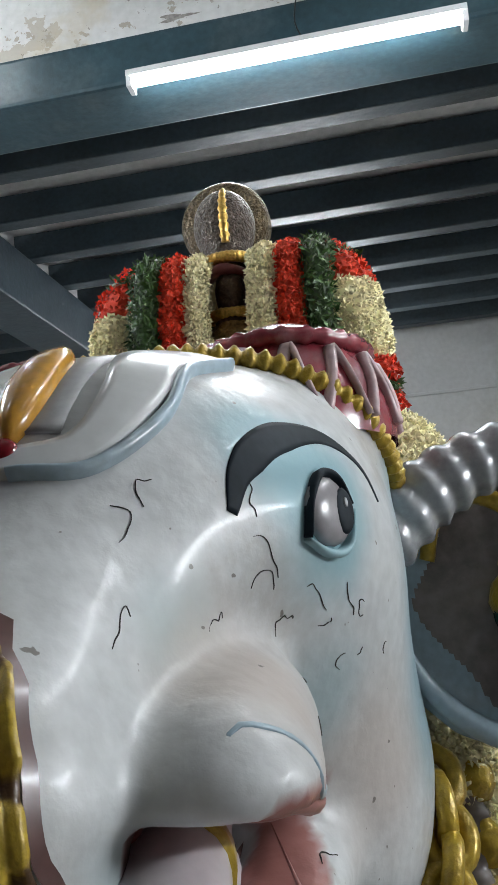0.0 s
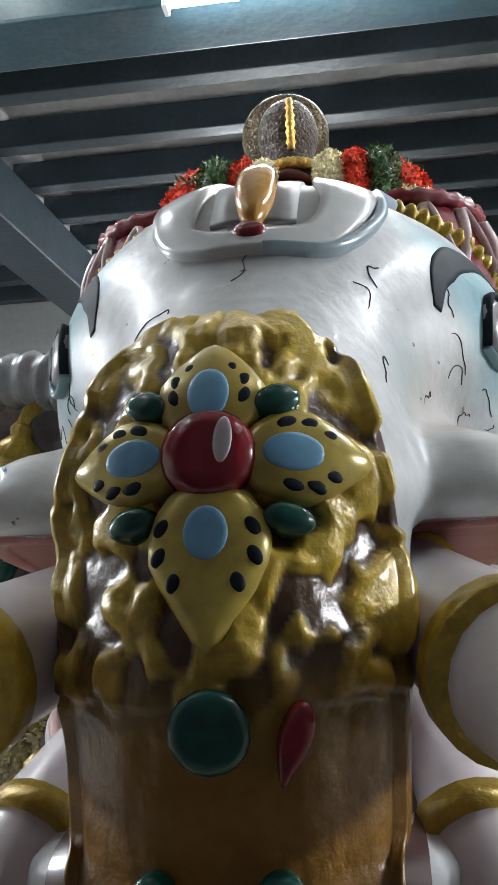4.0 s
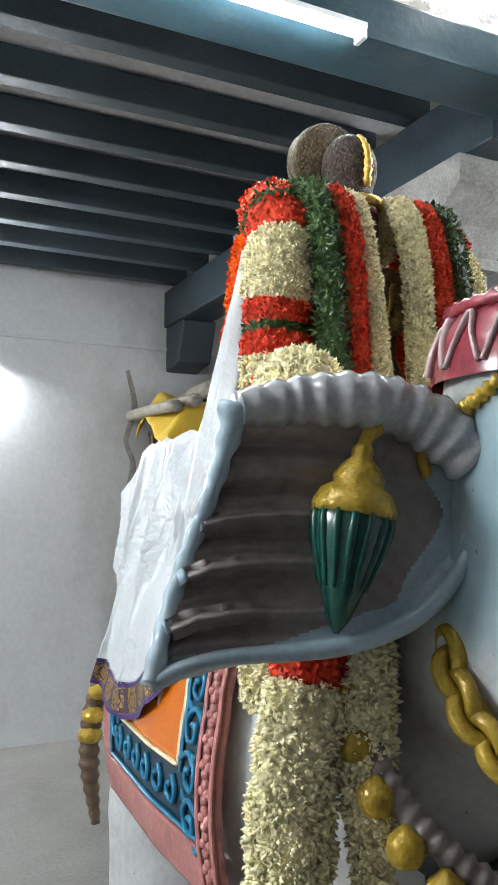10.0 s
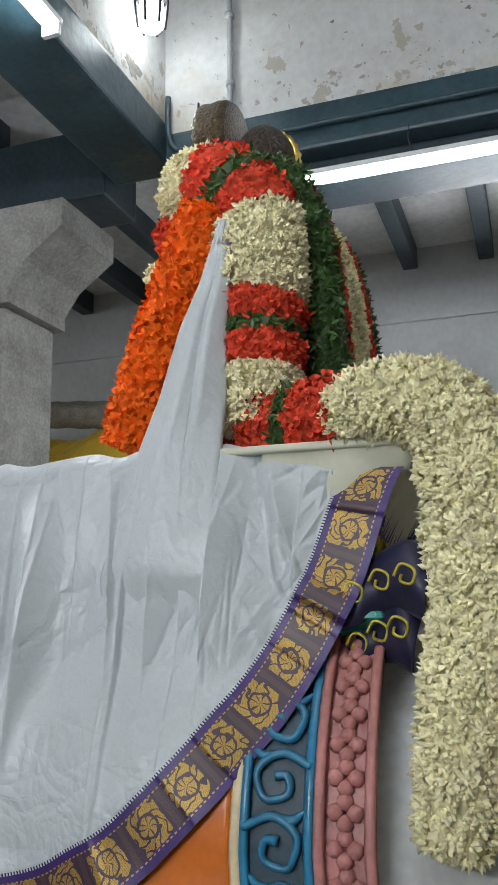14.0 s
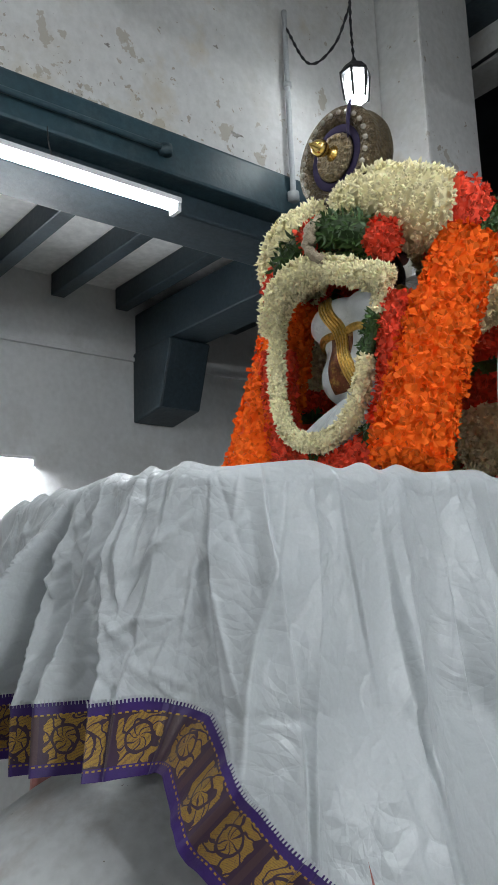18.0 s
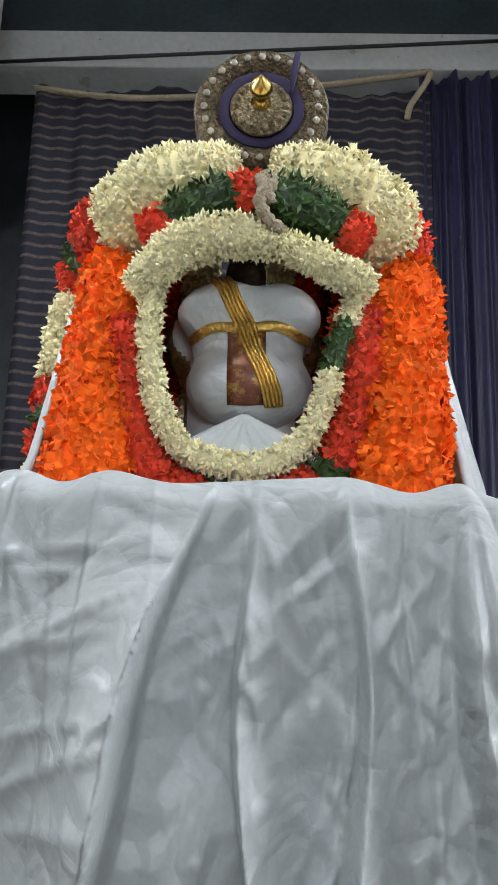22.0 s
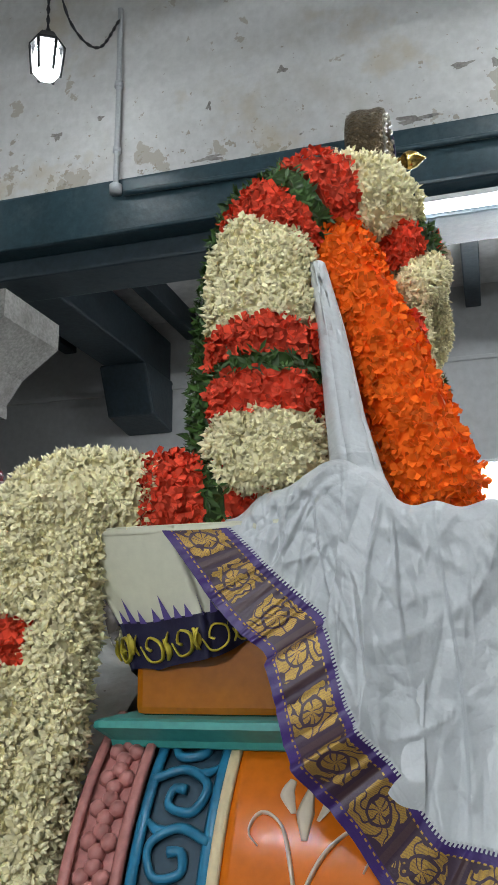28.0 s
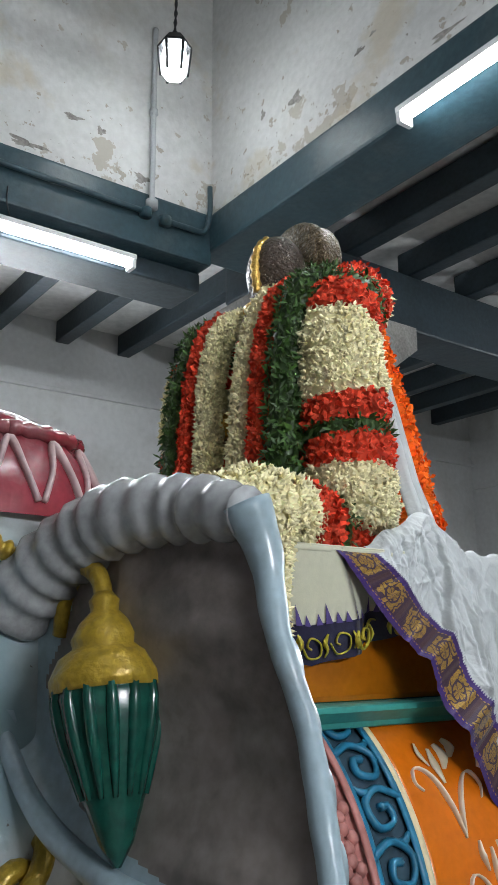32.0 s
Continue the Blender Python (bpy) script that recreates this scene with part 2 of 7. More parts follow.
def stripe_cotton(m):
    """Thin brown stripes woven across, in pairs."""
    nodes, links = m.node_tree.nodes, m.node_tree.links
    p = nodes["Principled BSDF"]
    colour = p.inputs["Base Color"].links[0].from_socket
    tex = nodes.new("ShaderNodeTexCoord")
    wave = nodes.new("ShaderNodeTexWave")
    wave.bands_direction = "Z"
    wave.inputs["Scale"].default_value, wave.inputs["Distortion"].default_value = 5.2, 0.08
    links.new(tex.outputs["Object"], wave.inputs["Vector"])
    thread = nodes.new("ShaderNodeTexNoise")
    thread.inputs["Scale"].default_value = 55
    links.new(tex.outputs["Object"], thread.inputs["Vector"])
    r = nodes.new("ShaderNodeMapRange")
    r.inputs["From Min"].default_value, r.inputs["From Max"].default_value = 0.72, 0.95
    links.new(wave.outputs["Fac"], r.inputs["Value"])
    mul = nodes.new("ShaderNodeMath")
    mul.operation = "MULTIPLY"
    links.new(r.outputs[0], mul.inputs[0])
    links.new(thread.outputs["Fac"], mul.inputs[1])
    mix = nodes.new("ShaderNodeMix")
    mix.data_type = "RGBA"
    links.new(mul.outputs[0], mix.inputs["Factor"])
    links.new(colour, mix.inputs["A"])
    mix.inputs["B"].default_value = (0.20, 0.14, 0.12, 1)
    links.new(mix.outputs["Result"], p.inputs["Base Color"])


stripe_cotton(CURTAIN)

# ---------------------------------------------------------------- building blocks


def part(name, bm, material, parent=None, label="", smooth=True):
    """Links a bmesh, or (vertices, faces[, slots]), as one mesh object under a thing or a part."""
    me = bpy.data.meshes.new(name)
    if isinstance(bm, tuple):
        me.from_pydata(bm[0], [], bm[1])
        if len(bm) > 2:
            me.polygons.foreach_set("material_index", np.asarray(bm[2], np.int32))
    else:
        bm.normal_update()
        bm.to_mesh(me)
        bm.free()
    for m in material if isinstance(material, (list, tuple)) else (material,):
        me.materials.append(m)
    if smooth:
        me.polygons.foreach_set("use_smooth", np.ones(len(me.polygons), bool))
    me.update()
    ob = new(name, me)
    if parent:
        ob.parent = parent
    if label:
        ob["label"] = label
    return ob


def thing(name, label, category, at=(0, 0, 0), group="", kind=""):
    ob = new(name)
    ob.location = at
    ob.empty_display_size = 0.05
    return tagged(ob, label, category, group, kind)


def box(lo, hi, bevel=0.0, bm=None):
    bm = bm or bmesh.new()
    made = bmesh.ops.create_cube(bm, size=1)["verts"]
    for v in made:
        v.co = Vector([lo[i] + (v.co[i] + 0.5) * (hi[i] - lo[i]) for i in range(3)])
    if bevel:
        edges = list({e for v in made for e in v.link_edges})
        bmesh.ops.bevel(bm, geom=edges, offset=bevel, segments=2, affect="EDGES", profile=0.6)
    return bm


def bent(path, n):
    """n points evenly along a smooth line through the given ones."""
    p = np.array(path, float)
    if len(p) == 2:
        fine = p[0] + np.linspace(0, 1, 50)[:, None] * (p[1] - p[0])
    else:
        ends = np.vstack((2 * p[0] - p[1], p, 2 * p[-1] - p[-2]))
        fine = []
        for i in range(len(p) - 1):
            a, b, c, d = ends[i:i + 4]
            for t in np.linspace(0, 1, 24, endpoint=False):
                fine.append(0.5 * (2 * b + (c - a) * t + (2 * a - 5 * b + 4 * c - d) * t * t + (3 * b - a - 3 * c + d) * t ** 3))
        fine = np.array(fine + [p[-1]])
    run = np.concatenate(([0], np.cumsum(np.linalg.norm(np.diff(fine, axis=0), axis=1))))
    want = np.linspace(0, run[-1], n)
    return np.stack([np.interp(want, run, fine[:, i]) for i in range(3)], 1)


def frames_along(p):
    """Tangent and two normals at every point of a line, with little twist."""
    t = np.gradient(p, axis=0)
    t /= np.linalg.norm(t, axis=1)[:, None] + 1e-9
    up = np.array((0, 0, 1.0)) if abs(t[0][2]) < 0.9 else np.array((0, 1.0, 0))
    n = np.cross(t[0], up)
    out_n = []
    for d in t:
        n = n - d * (n @ d)
        n /= np.linalg.norm(n) + 1e-9
        out_n.append(n)
    out_n = np.array(out_n)
    return t, out_n, np.cross(t, out_n)


def sweep(path, radius, sides=10, n=24, flat=1.0, ripple=0.0, ripples=0, closed=False, caps=True):
    """A tube along a smooth line; radius is a number or a list along it."""
    p = bent(path, n)
    t, a, b = frames_along(p)
    r = np.interp(np.linspace(0, 1, n), np.linspace(0, 1, len(np.atleast_1d(radius))), np.atleast_1d(radius))
    if ripples:
        r = r * (1 + ripple * np.sin(np.linspace(0, 2 * math.pi * ripples, n)))
    ang = np.linspace(0, 2 * math.pi, sides, endpoint=False)
    v = p[:, None] + r[:, None, None] * (np.cos(ang)[None, :, None] * a[:, None] + flat * np.sin(ang)[None, :, None] * b[:, None])
    verts = v.reshape(-1, 3).tolist()
    faces = [(i * sides + j, i * sides + (j + 1) % sides, (i + 1) * sides + (j + 1) % sides, (i + 1) * sides + j) for i in range(n - 1) for j in range(sides)]
    if caps:
        faces += [tuple(range(sides))[::-1], tuple((n - 1) * sides + j for j in range(sides))]
    return verts, faces


def joined(*meshes):
    """One (vertices, faces, slots) out of several, each with its slot number."""
    verts, faces, slots = [], [], []
    for k, m in enumerate(meshes):
        slot = m[2] if len(m) > 2 and isinstance(m[2], int) else 0
        off = len(verts)
        verts += [tuple(v) for v in m[0]]
        faces += [tuple(i + off for i in f) for f in m[1]]
        slots += [slot] * len(m[1])
    return verts, faces, slots


def lathe(profile, sides=24):
    """A turned shape about z from (radius, height) pairs."""
    ang = np.linspace(0, 2 * math.pi, sides, endpoint=False)
    verts = [(r * math.cos(a), r * math.sin(a), z) for r, z in profile for a in ang]
    faces = [(i * sides + j, i * sides + (j + 1) % sides, (i + 1) * sides + (j + 1) % sides, (i + 1) * sides + j) for i in range(len(profile) - 1) for j in range(sides)]
    faces += [tuple(range(sides))[::-1], tuple((len(profile) - 1) * sides + j for j in range(sides))]
    return verts, faces


def moved(mesh, m):
    return ([tuple(m @ Vector(v)) for v in mesh[0]], *mesh[1:])


def grid(f, nu, nv, thickness=0.0):
    """A surface f(u, v) over the unit square, with a back at the given thickness."""
    u, v = np.meshgrid(np.linspace(0, 1, nu), np.linspace(0, 1, nv), indexing="ij")
    p = np.array(f(u, v)).reshape(3, -1).T
    faces = [(i * nv + j, (i + 1) * nv + j, (i + 1) * nv + j + 1, i * nv + j + 1) for i in range(nu - 1) for j in range(nv - 1)]
    if not thickness:
        return p.tolist(), faces
    g = p.reshape(nu, nv, 3)
    nrm = np.cross(np.gradient(g, axis=0), np.gradient(g, axis=1)).reshape(-1, 3)
    nrm /= np.linalg.norm(nrm, axis=1)[:, None] + 1e-12
    back = p - nrm * thickness
    k = nu * nv
    faces += [tuple(i + k for i in f[::-1]) for f in faces]
    rim = [i * nv for i in range(nu)] + [(nu - 1) * nv + j for j in range(1, nv)] + [i * nv + nv - 1 for i in range(nu - 2, -1, -1)] + [j for j in range(nv - 2, 0, -1)]
    for a, b in zip(rim, rim[1:] + rim[:1]):
        faces.append((b, a, a + k, b + k))
    return np.vstack((p, back)).tolist(), faces


# ---------------------------------------------------------------- modelled solids (distance fields)


class Solid:
    """Smoothly joined ellipsoids and tapered rods, turned into one skin."""

    def __init__(self, lo, hi, cell):
        self.lo, self.cell = np.array(lo), cell
        n = [int((hi[i] - lo[i]) / cell) + 1 for i in range(3)]
        ax = [(lo[i] + cell * np.arange(n[i])).astype(np.float32) for i in range(3)]
        self.x, self.y, self.z = ax[0][:, None, None], ax[1][None, :, None], ax[2][None, None, :]
        self.d = np.full(n, 9.0, np.float32)

    def blend(self, d, k):
        h = np.clip(0.5 + 0.5 * (self.d - d) / k, 0, 1)
        self.d = self.d * (1 - h) + d * h - k * h * (1 - h)

    def carve(self, d, k):
        h = np.clip(0.5 - 0.5 * (self.d + d) / k, 0, 1)
        self.d = self.d * (1 - h) - d * h + k * h * (1 - h)

    def egg(self, c, r, k=0.04, turn=(0, 0, 0), cut=False):
        m = np.array(Euler([radians(a) for a in turn]).to_matrix()).T
        x, y, z = self.x - c[0], self.y - c[1], self.z - c[2]
        q = [m[i][0] * x + m[i][1] * y + m[i][2] * z for i in range(3)]
        k0 = np.sqrt(sum((q[i] / r[i]) ** 2 for i in range(3)))
        k1 = np.sqrt(sum((q[i] / r[i] ** 2) ** 2 for i in range(3))) + 1e-6
        d = (k0 * (k0 - 1) / k1).astype(np.float32)
        (self.carve if cut else self.blend)(d, k)
        return self

    def rod(self, a, b, ra, rb, k=0.04, cut=False):
        a, b = np.array(a), np.array(b)
        ab = b - a
        h = np.clip(((self.x - a[0]) * ab[0] + (self.y - a[1]) * ab[1] + (self.z - a[2]) * ab[2]) / (ab @ ab), 0, 1)
        d = np.sqrt((self.x - a[0] - h * ab[0]) ** 2 + (self.y - a[1] - h * ab[1]) ** 2 + (self.z - a[2] - h * ab[2]) ** 2) - (ra + (rb - ra) * h)
        (self.carve if cut else self.blend)(d.astype(np.float32), k)
        return self

    def value(self, p):
        """The distance at points, between the cells' corners."""
        q = (np.asarray(p, float) - self.lo) / self.cell
        i = np.clip(np.floor(q).astype(int), 0, np.array(self.d.shape) - 2)
        f = np.clip(q - i, 0, 1)
        out = 0
        for dx in (0, 1):
            for dy in (0, 1):
                for dz in (0, 1):
                    w = (f[:, 0] if dx else 1 - f[:, 0]) * (f[:, 1] if dy else 1 - f[:, 1]) * (f[:, 2] if dz else 1 - f[:, 2])
                    out = out + w * self.d[i[:, 0] + dx, i[:, 1] + dy, i[:, 2] + dz]
        return out

    def normal(self, p):
        e = self.cell
        g = np.stack([self.value(p + np.eye(3)[i] * e) - self.value(p - np.eye(3)[i] * e) for i in range(3)], 1)
        return g / (np.linalg.norm(g, axis=1)[:, None] + 1e-9)

    def onto(self, p, lift=0.0):
        """Points moved onto the surface, and raised off it by lift; with their normals."""
        p = np.array(p, float).reshape(-1, 3)
        for _ in range(14):
            p = p - self.normal(p) * (self.value(p)[:, None]) * 0.8
        n = self.normal(p)
        return p + n * np.asarray(lift).reshape(-1, 1), n

    def front(self, p):
        """Points found on the surface by going in from the front (along +y) at their x and z."""
        p = np.array(p, float)
        p[:, 1] = -1.5
        for _ in range(60):
            p[:, 1] += np.clip(self.value(p), -.02, .02) * .8
        return p, self.normal(p)

    def strip(self, path, width, lift, n=30, across=5, bulge=0.0, waver=0.0):
        """A raised band that lies on the surface along a line; width is a number or a list along it."""
        c, _ = self.onto(bent(path, n))
        t = np.gradient(c, axis=0)
        t /= np.linalg.norm(t, axis=1)[:, None] + 1e-9
        nn = self.normal(c)
        side = np.cross(nn, t)
        w = np.interp(np.linspace(0, 1, n), np.linspace(0, 1, len(np.atleast_1d(width))), np.atleast_1d(width))
        rows = []
        prof = np.concatenate(([-1.0], np.linspace(-1, 1, across), [1.0]))
        rise = np.concatenate(([-0.004], lift + bulge * (1 - np.linspace(-1, 1, across) ** 2), [-0.004]))
        for q, h in zip(prof, rise):
            jit = waver * np.sin(np.arange(n) * 1.7 + q * 3) if waver else 0
            pt, nm = self.onto(c + side * (q * w / 2 + jit)[:, None] if waver else c + side * (q * w / 2)[:, None])
            rows.append(pt + nm * h)
        v = np.stack(rows, 1).reshape(-1, 3)
        k = len(prof)
        f = [(i * k + j, i * k + j + 1, (i + 1) * k + j + 1, (i + 1) * k + j) for i in range(n - 1) for j in range(k - 1)]
        f += [tuple(range(k))[::-1], tuple((n - 1) * k + j for j in range(k))]
        return v.tolist(), f

    def boss(self, at, along, length, width, height, lift=0.0, point=0.0, base=0.004):
        """A rounded boss on the surface, longer along one direction; point sharpens its far end."""
        c, n = self.onto([at])
        c, n = c[0], n[0]
        d = np.array(along, float)
        d -= n * (d @ n)
        d /= np.linalg.norm(d)
        s = np.cross(n, d)
        v, f, k = [], [], 18
        for i, (r, h) in enumerate(((1.0, -base / height), (1.0, .25), (.93, .6), (.78, .85), (.5, .97), (.2, 1.0))):
            for j in range(k):
                a = 2 * math.pi * j / k
                x, y = math.cos(a), math.sin(a)
                taper = 1 - point * max(0, x) ** 1.5 * .55 if point else 1
                p = c + d * (x * (1 + point * .35 * max(0, x) ** 3) * length / 2 * r) + s * (y * taper * width / 2 * r)
                v.append(p)
        pts = np.array(v)
        on, nm = self.onto(pts)
        hs = np.repeat([-base, height * .25, height * .6, height * .85, height * .97, height], k)
        pts = on + nm * (hs + lift)[:, None]
        f = [(i * k + j, i * k + (j + 1) % k, (i + 1) * k + (j + 1) % k, (i + 1) * k + j) for i in range(5) for j in range(k)]
        f.append(tuple(5 * k + j for j in range(k)))
        return pts.tolist(), f

    def skin(self):
        """Surface nets: one vertex in every cell that the surface crosses."""
        d = self.d
        inside = d < 0
        n = np.array(d.shape)
        corners = [(i, j, k) for i in (0, 1) for j in (0, 1) for k in (0, 1)]

        def at(a, c):
            return a[c[0]:n[0] - 1 + c[0], c[1]:n[1] - 1 + c[1], c[2]:n[2] - 1 + c[2]]
        count = sum(at(inside, c).astype(np.int8) for c in corners)
        cells = np.argwhere((count > 0) & (count < 8))
        index = -np.ones(n - 1, np.int64)
        index[tuple(cells.T)] = np.arange(len(cells))
        total, hits = np.zeros((len(cells), 3)), np.zeros(len(cells))
        for c in corners:
            for axis in range(3):
                if c[axis]:
                    continue
                e = list(c)
                e[axis] = 1
                da = d[tuple((cells + c).T)]
                db = d[tuple((cells + e).T)]
                cross = (da < 0) != (db < 0)
                t = np.where(cross, da / np.where(cross, da - db, 1), 0)
                pt = np.repeat(np.array([c], float), len(cells), 0)
                pt[:, axis] += t
                total += pt * cross[:, None]
                hits += cross
        verts = self.lo + (cells + total / hits[:, None]) * self.cell
        faces = []
        for axis in range(3):
            u, w = [a for a in range(3) if a != axis]
            a = inside
            lo = [slice(1, None)] * 3
            lo[axis] = slice(0, -1)
            hi = [slice(1, None)] * 3
            first, second = a[tuple(lo)], a[tuple(hi)]
            for change, flip in ((first & ~second, False), (~first & second, True)):
                g = np.argwhere(change) + 1
                g[:, axis] -= 1
                g = g[(g[:, u] < n[u] - 1) & (g[:, w] < n[w] - 1)]
                quad = []
                for du, dw in ((1, 1), (0, 1), (0, 0), (1, 0)):
                    q = g.copy()
                    q[:, u] -= du
                    q[:, w] -= dw
                    quad.append(index[tuple(q.T)])
                quad = np.stack(quad, 1)
                quad = quad[(quad >= 0).all(1)]
                if flip != (axis == 1):
                    quad = quad[:, ::-1]
                faces.append(quad)
        return verts, np.vstack(faces)


# ---------------------------------------------------------------- flowers


def petal_fan(kind, rng):
    """Vertices and faces of one bloom or sprig, about 1 across, facing +z."""
    v, f = [], []
    if kind == "jasmine":
        for i in range(2):
            a, lean = rng.uniform(0, 6.28), rng.uniform(.15, .5)
            c, s = math.cos(a) * lean, math.sin(a) * lean
            x, y, z, r, h = c * .8, s * .8, rng.uniform(.05, .3), rng.uniform(.20, .28), rng.uniform(.38, .55)
            o = len(v)
            v += [(x - c * .3, y - s * .3, z - h), (x + r, y, z), (x, y + r, z), (x - r, y, z), (x, y - r, z), (x + c * .5, y + s * .5, z + h)]
            f += [(o, o + 2, o + 1), (o, o + 3, o + 2), (o, o + 4, o + 3), (o, o + 1, o + 4), (o + 5, o + 1, o + 2), (o + 5, o + 2, o + 3), (o + 5, o + 3, o + 4), (o + 5, o + 4, o + 1)]
        for i in range(6):
            a = 2 * math.pi * i / 6 + rng.uniform(-.4, .4)
            l, w, up = rng.uniform(.55, .8), rng.uniform(.18, .26), rng.uniform(.0, .6)
            c, s = math.cos(a), math.sin(a)
            o = len(v)
            for r, side, h in ((0.02, 0, -.05), (l * .6, -w, up * .6), (l * .6, w, up * .6), (l, rng.uniform(-.08, .08), up * .8 - .05)):
                v.append((r * c - side * s, r * s + side * c, h))
            f += [(o, o + 1, o + 3), (o, o + 3, o + 2)]
    elif kind == "petals":
        for i in range(5):
            a = 2 * math.pi * i / 5 + rng.uniform(-.5, .5)
            l, w, up = rng.uniform(.5, .85), rng.uniform(.24, .40), rng.uniform(.0, .65)
            c, s = math.cos(a), math.sin(a)
            o = len(v)
            for r, side, h in ((0.02, 0, -.1), (l * .65, -w, up * .5 + rng.uniform(-.15, .15)), (l * .65, w, up * .5 + rng.uniform(-.15, .15)), (l, rng.uniform(-.1, .1), up)):
                v.append((r * c - side * s, r * s + side * c, h))
            f += [(o, o + 1, o + 3), (o, o + 3, o + 2)]
    else:
        for i in range(5):
            a = rng.uniform(0, 2 * math.pi)
            l, w, up = rng.uniform(.6, 1.2), rng.uniform(.12, .2), rng.uniform(-.1, .8)
            c, s = math.cos(a), math.sin(a)
            o = len(v)
            for r, side, h in ((0, 0, 0), (l * .5, -w, up * .5), (l * .5, w, up * .5), (l, 0, up * .9)):
                v.append((r * c - side * s, r * s + side * c, h))
            f += [(o, o + 1, o + 3), (o, o + 3, o + 2)]
    return np.array(v), f


def blooms(points, normals, kind, size, seed):
    """Many small blooms at points, facing along normals, as one mesh."""
    rng = random.Random(seed)
    r = np.random.RandomState(seed)
    kinds = [petal_fan(kind, rng) for _ in range(9)]
    pick = r.randint(9, size=len(points))
    nrm = normals + r.normal(0, 0.34, normals.shape)
    nrm /= np.linalg.norm(nrm, axis=1)[:, None]
    a = np.cross(nrm, (0.31, 0.52, 0.79))
    a /= np.linalg.norm(a, axis=1)[:, None]
    b = np.cross(nrm, a)
    w = r.uniform(0, 6.28, len(points))[:, None]
    a, b = a * np.cos(w) + b * np.sin(w), b * np.cos(w) - a * np.sin(w)
    s = size * r.uniform(0.72, 1.22, len(points))
    verts, faces, off = [], [], 0
    for k, (v, f) in enumerate(kinds):
        q = np.nonzero(pick == k)[0]
        if not len(q):
            continue
        vv = points[q][:, None] + s[q][:, None, None] * (v[None, :, :1] * a[q][:, None] + v[None, :, 1:2] * b[q][:, None] + v[None, :, 2:] * nrm[q][:, None])
        verts.append(vv.reshape(-1, 3))
        ff = np.array(f)[None] + (off + len(v) * np.arange(len(q)))[:, None, None]
        faces += ff.reshape(-1, ff.shape[-1]).tolist()
        off += len(v) * len(q)
    return np.vstack(verts).tolist(), faces


FLOWER = {"white": (JASMINE, "jasmine", 0.0145, 0.0114), "red": (RED_PETAL, "petals", 0.0128, 0.0106),
          "orange": (ORANGE_PETAL, "petals", 0.0150, 0.0125), "green": (LEAF, "sprig", 0.0165, 0.0120)}
SECTION_NAME = {"white": "white_section", "red": "red_section", "orange": "orange_section", "green": "green_section"}


